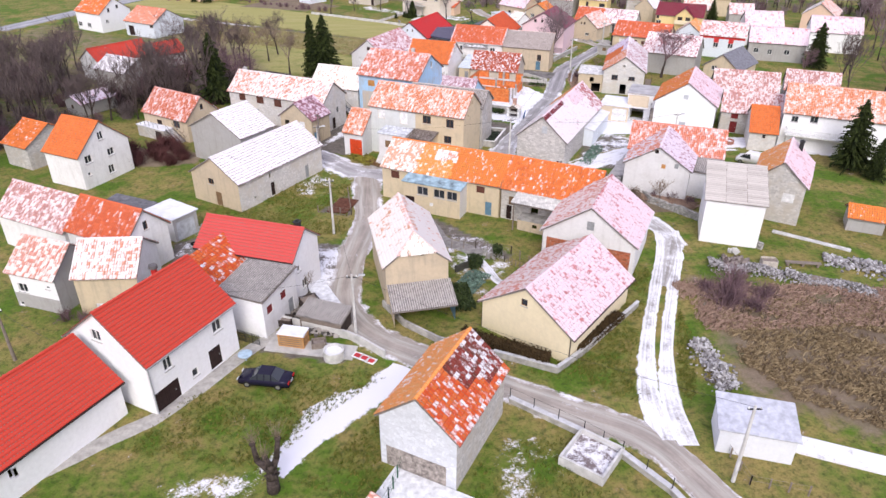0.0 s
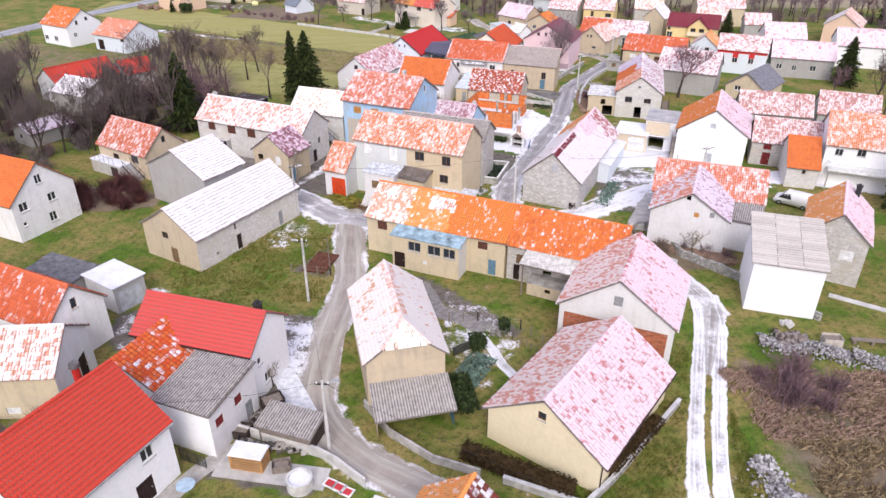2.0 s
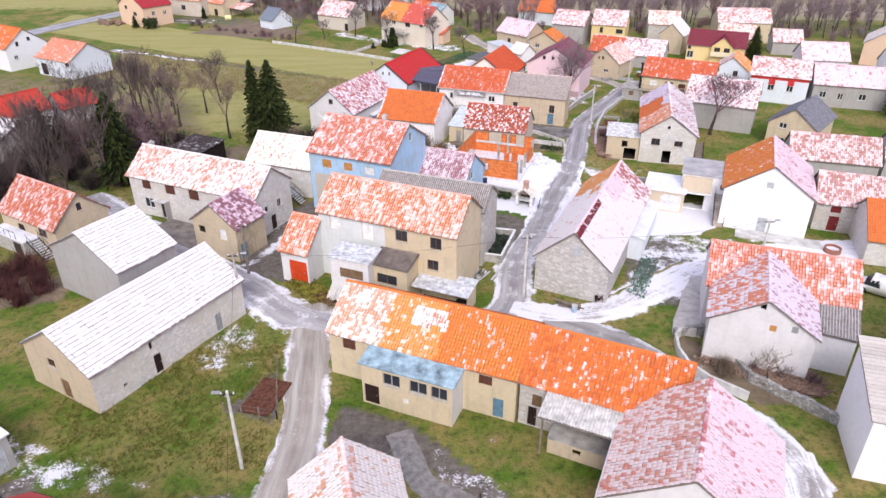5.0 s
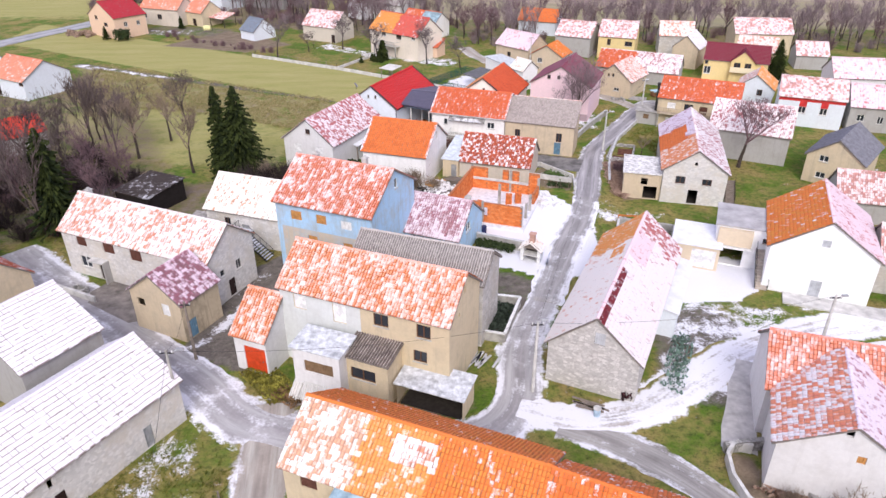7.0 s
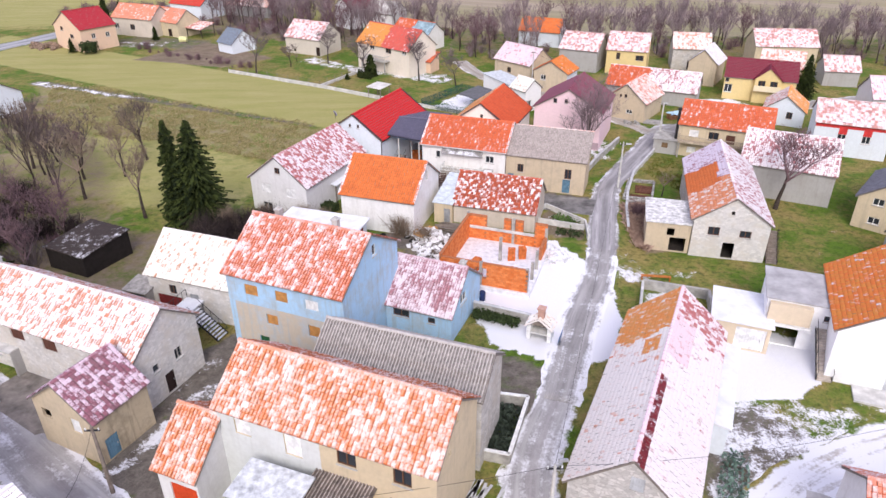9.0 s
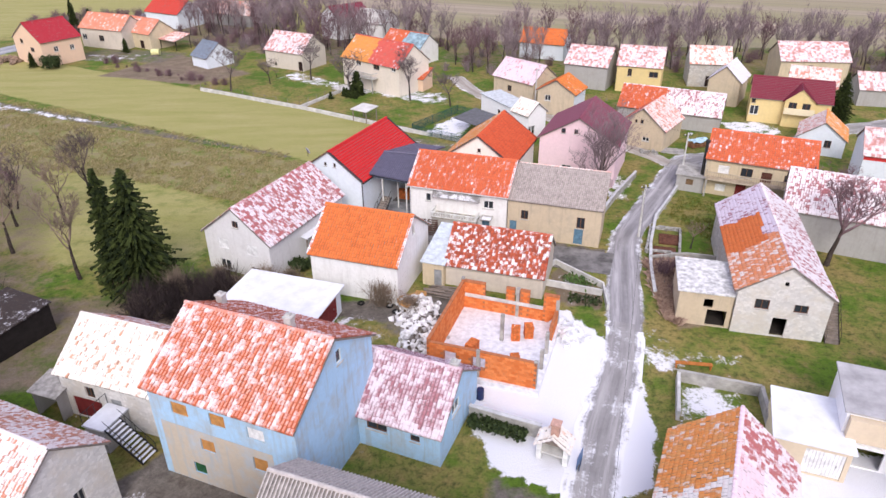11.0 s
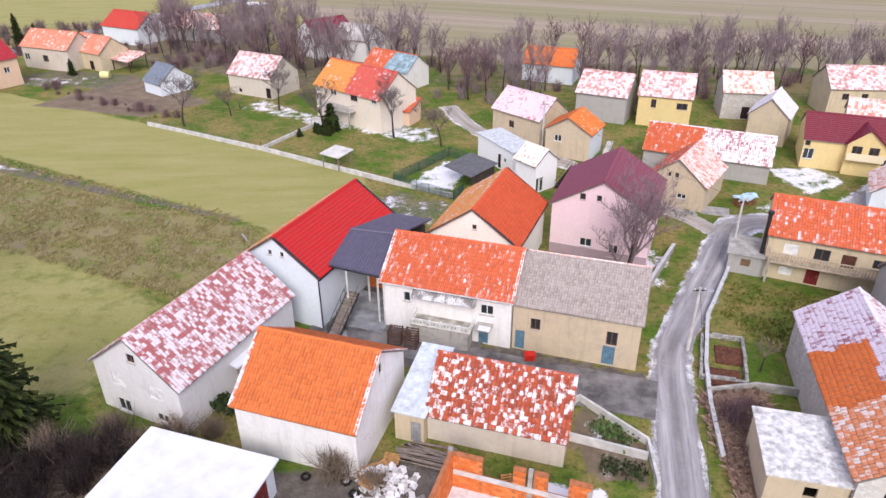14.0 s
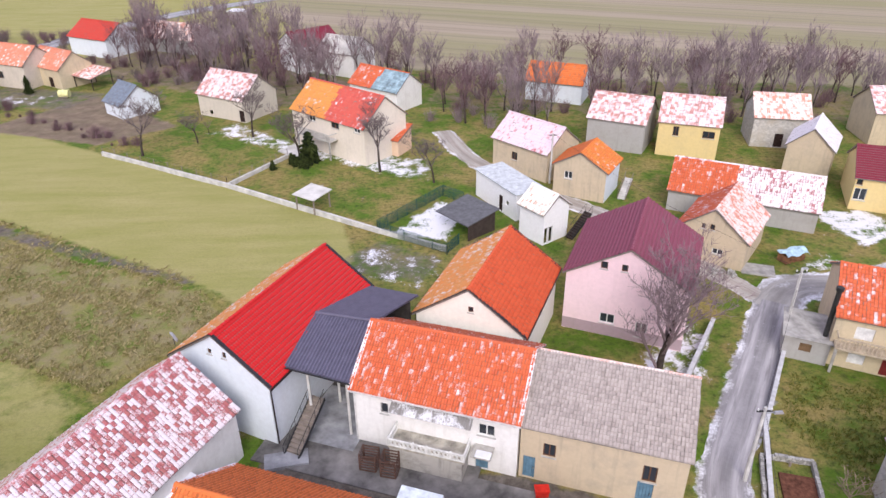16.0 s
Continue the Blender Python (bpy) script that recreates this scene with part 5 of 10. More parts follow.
house("small tan house with purple-brown frosted tiles", -21.1, 106.6, 63, 4.8, 6.0, 4.2, 6.4, (T_PURPLE, T_PURPLE), (plaster("rain_streaked_render", (0.52, 0.43, 0.30), 0.7, (0.17, 0.14, 0.10)), W_TAN, W_TAN, W_TAN), HOLES["K"], size=(0.34, 0.31))
house("small stone house with half-snowed orange tiles", -42.2, 110.0, -32, 10.5, 6.6, 3.7, 6.6, (T_ORANGE45, T_ORANGE45), W_TAN, HOLES["N"])
house("two-storey house, half grey, half ochre, with snow-mottled orange tiles", -1.6, 100.8, -24, 15.3, 6.8, 7.5, 10.1, (T_ORANGE55, T_ORANGE55), (W_SAND, S_GREY, W_PALEGREY, W_SAND), HOLES["P"], panels=(("r", 0.0, 7.6, 0.0, 7.35, plaster("chalky_render", (0.64, 0.66, 0.65), 0.15)),))
house("old stone house roofed with grey corrugated sheets", 2.3, 106.3, -22, 12.5, 5.0, 6.7, 8.5, (C_GREY, C_GREY), S_GREY, HOLES["P3"], kind_roof=("wave", "wave"))
house("low garage annex with an orange roof and red door", -11.3, 101.6, -24, 3.2, 6.2, 3.8, 6.4, (T_ORANGE55, T_ORANGE55), W_PALEGREY, HOLES["P2"])
house("tall pale blue house with snow-mottled red tiles", -6.1, 119.4, -24, 11.3, 10.0, 7.9, 10.9, (T_ORANGE45, T_ORANGE45), W_BLUE, HOLES["Q"], panels=(("r", 0.6, 9.4, 0.0, 4.9, W_BARED),), chimneys=((2.2, 0.5, 0.8, GREY_CH), (-5.0, 2.5, 0.8, GREY_CH)), over=0.4)
house("stone house with a snowed roof beside the blue house", -17.0, 125.0, -21, 9.5, 7.2, 4.2, 6.9, (T_WHITE85, T_ORANGE65), S_WHITE, HOLES["Q2"])
house("low blue house with frosted purple tiles", 3.9, 121.6, -24, 7.6, 7.6, 3.0, 5.8, (tile("plum_tiles_frosted", (0.32, 0.07, 0.10), 0.66, (0.36, 0.10, 0.12), clump=0.5, snow_tint=(0.78, 0.69, 0.76), ribs=True, run=0.8),) * 2, W_BLUE, HOLES["R"], ((3.3, 0.3, 0.5, GREY_CH),), size=(0.27, 0.34))
house("long stone barn by the road, its roof white with snow", 20.1, 104.6, 63.5, 20.5, 7.4, 4.0, 7.2, (T_PINKWHITE, T_WHITE93), S_BARN, HOLES["S"], cap=T_PINK, cat="barn", patches=((0, 0.80, 1.1, 0.05, 1.1, T_DARK50), (0, 0.55, 0.80, 0.6, 1.1, T_PINK), (0, -0.1, 0.43, 0.88, 1.1, T_BARE), (1, -0.1, 0.30, -0.1, 1.1, T_PALE), (1, 0.33, 0.42, 0.62, 0.88, T_PALE)))

# the right-hand side
house("grey rendered house with a frosted cross gable", 30.8, 87.0, 66, 8.5, 8.3, 4.6, 7.2, (T_LILAC, T_ORANGE50), W_PALEGREY, HOLES["T1"])
house("rear wing with snow-patched orange tiles", 34.2, 91.4, -20, 12.5, 6.8, 4.6, 7.2, (T_ORANGE45, T_ORANGE45), W_PALEGREY, HOLES["T2"])
house("stone house with a frosted pink roof and dark flue", 44.5, 80.5, 60, 9.5, 6.0, 5.2, 7.8, (T_PINK, T_PALE), S_GREY, HOLES["U2"], ((3.6, -1.2, 1.2, DARK_CH),))
house("large white house with balconies and an orange-red roof", 63.2, 102.9, -24, 16.0, 9.7, 6.0, 9.1, (T_ORANGE55, T_ORANGE45), W_WHITE, HOLES["Z1"])
house("small stone house with a clean orange roof", 52.2, 104.5, -19, 3.9, 8.7, 3.1, 5.9, (T_ORANGE, T_ORANGE), S_WHITE, HOLES["Z2"])
house("big white house, one slope orange, the other pink with frost", 43.1, 113.6, 66, 10.9, 9.6, 5.1, 8.4, (T_PINK, T_ORANGE30), W_WHITE, HOLES["Z3"])
house("low barn with snow-spotted orange tiles", 58.2, 126.6, -17, 11.3, 5.6, 3.0, 5.6, (T_FROST, T_FROST), W_GREY, ())
house("low barn with a mottled snowy roof", 70.3, 125.8, -23, 9.0, 7.1, 3.0, 5.7, (T_FROST, T_FROST), W_GREY, ())
house("stone cottage with dark red doors and a snowy roof", 52.8, 110.9, -21, 8.9, 6.4, 3.7, 6.2, (T_FROST, T_FROST), S_GREY, HOLES["Z5"])
house("ochre house with a dark grey slate roof", 60.2, 139.3, 47, 9.5, 7.0, 3.9, 6.4, (plain("grey_slates", (0.22, 0.22, 0.25)), plain("grey_slates", (0.22, 0.22, 0.25))), W_SAND, HOLES["Z6"])
house("grey stone house with a frosted brown roof", 51.5, 149.5, -28, 11.0, 9.0, 4.4, 7.4, (T_RUST, T_RUST), W_GREY, HOLES["Z7"])
house("roadside stone house with an orange roof half under snow", 38.8, 139.4, 74, 18.0, 7.7, 4.5, 7.2, (T_RUST, T_LILAC), (S_GREY, S_GREY, S_WHITE, S_GREY), HOLES["V"], patches=((1, 0.33, 0.66, -0.1, 0.76, T_ORANGE), (1, 0.60, 1.1, -0.1, 1.1, tile("pale_orange_tiles_speckled", (0.76, 0.27, 0.12), 0.34, (0.72, 0.30, 0.16), clump=0.5, snow_tint=(0.82, 0.73, 0.68)))))
balcony_house = house("ochre house with two timber balconies and an orange roof", 48.7, 163.2, -26, 12.4, 8.6, 4.9, 7.2, (T_RED10, T_RED10), W_SAND, HOLES["V0"])
part("flue", Soup().tube((-6.5, -3.7, 2.2), (-6.5, -3.7, 6.6), 0.2, 0.2, 10).tube((-6.5, -3.7, 6.6), (-6.5, -3.7, 6.9), 0.3, 0.3, 10), DARK_CH, balcony_house)

# the upper lane
house("white barn with one bright red metal slope and one orange", -2.7, 163.0, 63, 13.7, 8.4, 5.5, 8.4, (M_BRIGHT, T_PALE), W_ICE, HOLES["h1"], gutter="dark", verge=plain("dark_iron", (0.05, 0.05, 0.055), 0.5, 0.6), kind_roof=("metal", "pan"), size=(0.36, 0.40))
house("white house with a balcony and an orange roof lightly snowed", 10.4, 157.1, -20, 11.6, 8.2, 5.0, 7.6, (T_RED10, T_RED10), W_OLDWHITE, HOLES["h3"], gutter="white", size=(0.20, 0.36), verge=one_tile("snowed_verge_tiles", (0.62, 0.20, 0.10), 0.6, clump=1.5, loose=True))
house("cream gabled house with clean red and orange tiles", 14.2, 167.1, 66, 10.9, 8.8, 5.0, 8.1, (tile("clean_red_tiles", (0.66, 0.115, 0.045), 0.0, (0.58, 0.09, 0.035)), T_PALE), W_IVORY, HOLES["h5"], gutter="dark", verge=plain("dark_iron", (0.05, 0.05, 0.055), 0.5, 0.6))
house("pink house with a mauve roof behind a bare tree", 27.6, 171.0, 66, 10.4, 10.2, 5.8, 8.8, (M_MAUVE, M_MAUVE), W_PINK, HOLES["h6"], panels=(("n", 0.0, 10.2, 0.0, 1.1, plaster("mauve_plinth", (0.42, 0.31, 0.35), 0.3)),), kind_roof=("metal", "metal"), size=(0.36, 0.40))
house("tan gabled house with a frosted pink and orange roof", 40.4, 182.0, 52, 8.0, 7.0, 3.3, 6.0, (T_SALMON, T_RED10), W_TAN, HOLES["h7"])
house("long barn with orange and snowed tiles", 46.6, 191.0, -27, 16.0, 7.0, 2.8, 5.4, (T_RUST, T_RUST), W_GREY, (), patches=((0, -0.1, 0.46, -0.1, 1.1, T_RED10),))
house("pale house with frost-mottled dark red tiles", -11.0, 149.9, 63, 13.5, 8.2, 4.4, 7.5, (T_DARK50, T_SALMON), W_PALEGREY, HOLES["h8"])
house("white house with a plain orange tiled roof", -0.3, 143.1, -20, 9.1, 8.9, 4.4, 7.5, (T_ORANGE, T_ORANGE), W_OLDWHITE, HOLES["X"], verge=one_tile("snowed_verge_tiles", (0.62, 0.20, 0.10), 0.6, clump=1.5, loose=True))
house("low ochre barn with dark red tiles and spots of snow", 12.9, 142.5, -19, 9.8, 6.7, 2.6, 5.3, (tile("red_brown_tiles_spotted", (0.50, 0.105, 0.050), 0.36, (0.27, 0.060, 0.040), clump=1.5, run=2.6), T_DARK50), plaster("pale_beige_render", (0.62, 0.56, 0.48), 0.25), HOLES["Y"], size=(0.29, 0.33))

# beyond
house("yellow house with a wine-red metal roof and a dormer gable", 66.6, 191.7, -24, 12.0, 8.2, 4.2, 6.6, (M_WINE, M_WINE), W_YELLOW, HOLES["h9"], kind_roof=("metal", "metal"), size=(0.36, 0.40))
house("yellow house with a frosted orange roof", 47.3, 211.3, -22, 8.1, 7.6, 5.1, 7.8, (T_FROST, T_FROST), W_YELLOW, HOLES["h10"], fine=False)
house("old house with a snow-mottled roof", 38.5, 214.6, -29, 8.2, 7.7, 4.6, 7.2, (T_FROST, T_FROST), W_GREY, (), fine=False)
house("old stone house with a frosted pink roof", 24.3, 205.8, -49, 9.4, 6.6, 4.1, 6.6, (T_PINK, T_PINK), W_TAN, HOLES["h12"], fine=False)
house("tan house with an orange roof and outside steps", 29.5, 197.6, 58, 5.6, 6.6, 4.0, 5.9, (T_ORANGE30, T_ORANGE), (W_ICE, W_TAN, W_TAN, W_TAN), HOLES["h13"])
house("narrow white two-storey house with snow on the roof", 22.1, 185.9, -54, 3.7, 3.8, 3.9, 5.4, (T_WHITE85, T_WHITE85), W_WHITE, HOLES["h15"])
house("long house with a half-orange, half-red roof", -1.6, 215.3, -42, 15.0, 8.3, 5.5, 8.8, (tile("rose_red_tiles", (0.62, 0.12, 0.09), 0.12, (0.56, 0.10, 0.08)), T_ORANGE), plaster("pale_salmon_render", (0.78, 0.70, 0.60), 0.15), HOLES["f1"], fine=False, patches=((0, -0.1, 0.47, -0.1, 1.1, tile("amber_tiles", (0.72, 0.30, 0.08), 0.1, (0.66, 0.26, 0.07))),))
house("pale house with frosted red tiles among bare trees", -21.7, 232.8, -31, 10.1, 7.8, 3.8, 6.8, (T_FROST, T_FROST), plaster("pale_beige_render", (0.62, 0.56, 0.48), 0.25), HOLES["f2"], fine=False)
house("small house with a slate-blue roof", -40.0, 234.3, -41, 5.5, 6.7, 2.4, 4.9, (plain("blue_grey_slates", (0.20, 0.235, 0.29), 0.7), plain("blue_grey_slates", (0.20, 0.235, 0.29), 0.7)), W_ICE, HOLES["f6"], fine=False)
house("long pale house with an orange roof", -69.2, 255.2, -24, 13.0, 7.2, 4.6, 7.3, (T_PEACH, T_PEACH), plaster("pale_beige_render", (0.62, 0.56, 0.48), 0.25), HOLES["f7a"], fine=False)
house("tan house with an orange-red roof beside the yard", -60.4, 254.3, -34, 10.0, 6.8, 3.8, 6.4, (T_PEACH, T_PEACH), W_SAND, HOLES["f7b"], fine=False)
house("salmon house with a red metal roof", -77.6, 240.5, 53, 9.0, 11.4, 5.3, 8.7, (M_CRIMSON, M_CRIMSON), W_SALMON, HOLES["f8"], fine=False)
house("white farmhouse with an orange roof by the country road", -90.0, 193.4, -32, 10.5, 9.2, 4.9, 8.2, (T_ORANGE10, T_ORANGE10), W_WHITE, HOLES["f9"], fine=False)
house("pale house with a pinkish orange roof", -74.0, 186.6, -30, 10.8, 9.7, 3.7, 6.5, (T_PEACH, T_PEACH), W_ICE, HOLES["f10"], fine=False)
house("white house with a red metal roof in the trees", -67.3, 146.4, 52, 12.0, 7.6, 3.8, 6.2, (M_RED, M_RED), W_WHITE, (), fine=False)
house("grey shed with snow on its roof among the trees", -62.3, 137.4, -28, 8.4, 7.2, 3.9, 5.7, (T_WHITE, T_WHITE), W_GREY, (), fine=False, name="shed", cat="shed")
house("white house with a wine-red roof", -13.4, 263.0, 40, 10.0, 7.5, 5.4, 7.6, (M_WINE, M_WINE), W_WHITE, HOLES["f13"], fine=False)
house("pale house with a grey sheet roof", -5.5, 258.5, -30, 8.5, 7.5, 4.6, 7.0, (C_PALE, C_PALE), W_OLDWHITE, HOLES["f13"], fine=False, kind_roof=("wave", "wave"))
house("ice-blue house with a red roof in the woods", -62, 280, -30, 12.2, 8.9, 4.0, 6.8, (M_RED, M_RED), W_ICE, (), fine=False)
house("long barn with a frosted roof in the woods", -46, 282, -25, 16, 8, 3.2, 5.8, (T_SALMON, T_SALMON), W_GREY, (), fine=False)
house("pale blue house with a red fascia and a frosted roof", 67.5, 163.3, -24, 9.9, 7.2, 5.0, 7.3, (T_FROST, T_FROST), W_ICE, (("r", 3.2, 2.2, 1.1, 1.1, "win"), ("r", 6.4, 2.2, 1.1, 1.1, "win")), fine=False, panels=(("r", 0.0, 9.9, 4.15, 4.9, plain("red_fascia", (0.62, 0.05, 0.05), 0.5)),))
house("grey house with a frost-mottled roof", 78.6, 159.6, -20, 12.0, 7.1, 4.2, 6.8, (T_PINK, T_PINK), W_GREY, (("r", 1.2, 1.6, 1.1, 1.1, "win"), ("r", 4.2, 1.4, 0.9, 1.2, "win"), ("r", 7.6, 1.6, 1.2, 1.1, "win")), fine=False)
house("house with a broad pale pink roof", 81.4, 175.2, -11, 8.7, 6.7, 5.0, 7.6, (T_PINK, T_PINK), W_PALEGREY, (), fine=False)
house("house with a snowed hipped roof", 81.0, 214.0, -8, 12.6, 7.6, 5.0, 7.6, (T_FROST, T_FROST), W_SAND, (("r", 2, 3, 1, 1, "win_brown"), ("r", 5, 3, 1, 1, "win_brown")), fine=False)
house("small old house with orange frosted tiles", 86.2, 200.0, -15, 6.3, 6.4, 3.1, 5.2, (T_FROST, T_FROST), W_GREY, (), fine=False)
house("barn with a pale snowed roof", 60.6, 202.3, 55, 7.0, 5.4, 4.4, 6.8, (T_WHITE, T_WHITE), W_TAN, (), fine=False, cat="barn")
house("old stone house with a frosted roof", 61.3, 214.1, -13, 7.5, 6.5, 4.6, 7.0, (T_SALMON, T_SALMON), S_GREY, (("r", 3.2, 0.02, 1.2, 2.0, "door_dark"),), fine=False)
house("small ice-blue house with an orange gabled roof", 65.0, 177.5, 60, 7.0, 6.2, 2.6, 4.9, (T_PALE, T_SALMON), W_ICE, (("n", 3.5, 1.2, 0.9, 1.1, "win_brown"),), fine=False)
house("house with snow-mottled tiles", 73.0, 197.0, -28, 7.5, 6.4, 4.8, 7.0, (T_SALMON, T_SALMON), W_TAN, (), fine=False)
house("barn, one half red tiles, one half bluish sheets", 3.0, 236.5, -40, 11.0, 6.4, 3.6, 6.0, (T_RED10, C_BLUE), W_OLDWHITE, (), fine=False, cat="barn", patches=((0, 0.5, 1.1, -0.1, 1.1, C_BLUE),))
house("orange-roofed white house behind the trees", 33.5, 238.0, -25, 10.0, 6.5, 3.6, 6.0, (T_ORANGE, T_ORANGE), W_ICE, (), fine=False)
house("white house with a snowed pinkish roof", 96.0, 168.0, -20, 11.0, 8.0, 4.8, 7.6, (T_PINK, T_PINK), W_WHITE, (), fine=False)
house("pale house with a frosted roof on the edge of the village", 104.0, 190.0, 55, 11.0, 8.0, 4.8, 7.6, (T_SALMON, T_WHITE85), W_SALMON, (), fine=False)
house("low stable with orange tiles", 58.5, 70.0, -24, 6.5, 5.0, 2.6, 4.2, (T_ORANGE30, T_ORANGE30), W_PALEGREY, (), name="shed", cat="shed")
house("low shed with orange tiles", 52.8, 74.5, -24, 4.0, 3.2, 1.9, 2.8, (T_ORANGE30, T_ORANGE30), W_GREY, (), name="shed", cat="shed")
house("low red-roofed wing in the trees", -60.0, 154.6, 45, 6.0, 6.0, 3.0, 4.9, (M_RED, M_RED), W_GREY, (), fine=False)
house("low grey shed with a frosted roof in the wood", -62.5, 121.7, 57, 7.0, 4.6, 2.3, 3.3, (T_LILAC, T_LILAC), W_GREY, (("n", 1.6, 1.0, 0.7, 0.7, "win_brown"),), fine=False, name="shed", cat="shed")


# ---- annexes, sheds, porches ----
def shed(label, x, y, turn, length, width, high_r, high_l, roof, walls, holes=(), cover="slab", over=0.2, name="shed", cat="shed", thick=0.12, posts=False, z=0.0, size=(0.38, 0.36), profile="pan"):
    """A building under a single slope or a flat roof; posts: open sides on posts instead of walls."""
    h = thing(name, x, y, turn, label, cat, z=z)
    L, W = length / 2, width / 2
    faces = {"r": ((-L, -W, 0), (1, 0, 0), (0, -1, 0), length, [(0, high_r), (length, high_r)]),
             "l": ((L, W, 0), (-1, 0, 0), (0, 1, 0), length, [(0, high_l), (length, high_l)]),
             "n": ((-L, W, 0), (0, -1, 0), (-1, 0, 0), width, [(0, high_l), (width, high_r)]),
             "f": ((L, -W, 0), (0, 1, 0), (1, 0, 0), width, [(0, high_r), (width, high_l)])}
    if posts:
        for px in (-L + 0.1, L - 0.1):
            for py, hh in ((-W + 0.1, high_r), (W - 0.1, high_l)):
                part("post", Soup().box(px - 0.07, py - 0.07, -0.1, px + 0.07, py + 0.07, hh), walls if not isinstance(walls, (tuple, list)) else walls[0], h)
    else:
        walls = walls if isinstance(walls, (tuple, list)) else (walls,) * 4
        for side, mat in zip("rlnf", walls):
            if mat is None:
                continue
            p0, u, out, ln, top = faces[side]
            mine = [q[1:] for q in holes if q[0] == side]
            s = Soup()
            pierced_wall(s, p0, u, out, ln, top, [q[:4] for q in mine])
            part("wall", s, mat, h)
            for q in mine:
                opening(h, p0, u, out, q[:4], q[4])
    g = (high_l - high_r) / width
    ex, ey = L + over, W + over
    zr, zl = high_r - over * g, high_l + over * g
    q = [(-ex, -ey, zr), (ex, -ey, zr), (ex, ey, zl), (-ex, ey, zl)]
    slab = Soup().add([(a, b, c) for a, b, c in q] + [(a, b, c + thick) for a, b, c in q], [(3, 2, 1, 0), (4, 5, 6, 7), (0, 1, 5, 4), (1, 2, 6, 5), (2, 3, 7, 6), (3, 0, 4, 7)])
    top = part("roof", slab, plain("roof_boards", GREY_WOOD) if cover != "slab" else roof, h)
    run = math.hypot(2 * ey, zl - zr)
    v = (0, 2 * ey / run, (zl - zr) / run)
    if cover == "wave":
        part("roof_sheet", waved_slope((-ex, -ey, zr + thick), (1, 0, 0), v, 2 * ex, run, roof), roof, top)
    elif cover == "tile":
        tagged(part("roof_tiles", tiled_slope((-ex, -ey, zr + thick), (1, 0, 0), v, 2 * ex, run, roof, *size, profile), roof, top), kind="stuff")
    return h


CONCRETE = plain("weathered_concrete", (0.40, 0.385, 0.36), 0.9, scale=1.2, vary=0.25)
PALECONC = plain("pale_concrete", (0.58, 0.57, 0.55), 0.9, scale=1.2)
OLDWOOD = plain("weathered_wood", (0.24, 0.20, 0.17), 0.9, scale=3)
RAWWOOD = plain("fresh_pine_boards", (0.55, 0.30, 0.12), 0.75, scale=3)
DARKWOOD = plain("dark_stained_wood", (0.06, 0.045, 0.04), 0.8)
BLUEPAINT = plain("pale_blue_paint", (0.42, 0.55, 0.66), 0.6)
IRON = plain("dark_iron", (0.05, 0.05, 0.055), 0.5, 0.6)
WHITEPAINT = plain("white_paint", (0.78, 0.78, 0.77), 0.6)

shed("white building under a pale sheet roof", 35.4, 73.4, -18, 6.4, 6.6, 5.4, 7.4, tile("pale_grey_sheets", (0.56, 0.52, 0.48), 0.0, (0.46, 0.42, 0.385)), (W_WHITE, W_WHITE, W_WHITE, W_GREY), cover="tile", over=0.25, size=(2.3, 0.34), profile="flat2")
barn_house = shed("ochre barn house under small weathered grey tiles", 20.32, 151.82, -20, 10.4, 4.7, 4.5, 6.85, tile("weathered_grey_tiles", (0.44, 0.385, 0.36), 0.0, (0.33, 0.285, 0.265)), W_TAN, [q for q in HOLES["h4"] if q[0] == "r"], cover="tile", size=(0.22, 0.30), name="house", cat="house")
part("ridge_cap", Soup().tube((-5.4, 2.5, 7.05), (5.4, 2.5, 7.05), 0.12, 0.12, 8), flat_of(T_SALMON), barn_house)
shed("white garden shed with a pale metal roof", 24.3, 38.6, -15, 5.4, 3.4, 2.3, 2.8, plain("pale_metal_roof", (0.56, 0.57, 0.63), 0.5, 0.2), plaster("shed_white", (0.74, 0.76, 0.80), 0.08))
shed("lean-to with mossy red tiles", -21.2, 58.2, 68, 5.8, 3.4, 4.1, 6.0, T_VIVID, W_OLDWHITE, cover="tile")
shed("white outbuilding under grey corrugated sheets", -17.2, 55.6, -22, 4.9, 5.6, 4.1, 4.7, C_GREY, (W_WHITE, W_WHITE, W_WHITE, W_PALEGREY), (("f", 0.6, 2.3, 0.9, 0.9, "shut_darkred"), ("f", 2.9, 2.5, 0.9, 0.9, "shut_darkred"), ("f", 4.0, 0.02, 0.9, 1.9, "door_grey")), cover="wave")
shed("concrete garage with snow on the flat roof", -31.8, 73.9, 56, 3.4, 4.8, 2.9, 2.9, C_SNOW, (W_GREY, W_GREY, W_OLDWHITE, W_GREY), (("r", 0.4, 0.02, 2.6, 2.3, "gar_metal"),), name="garage", cat="garage")
shed("flat-roofed garage deep in snow", -8.4, 134.9, -20, 9.2, 6.6, 2.5, 2.7, C_SNOW, (W_OLDWHITE, W_GREY, W_GREY, W_ICE), (("f", 2.2, 0.02, 3.6, 2.2, "gar_darkred"),), over=0.35, name="garage", cat="garage")
shed("ochre annex with a pale blue sheet roof", 7.0, 143.8, -20, 2.2, 6.6, 2.6, 3.6, plain("icy_sheet", (0.62, 0.68, 0.74), 0.6), W_SAND, (("r", 1.2, 0.02, 0.8, 1.9, "door_grey"),))
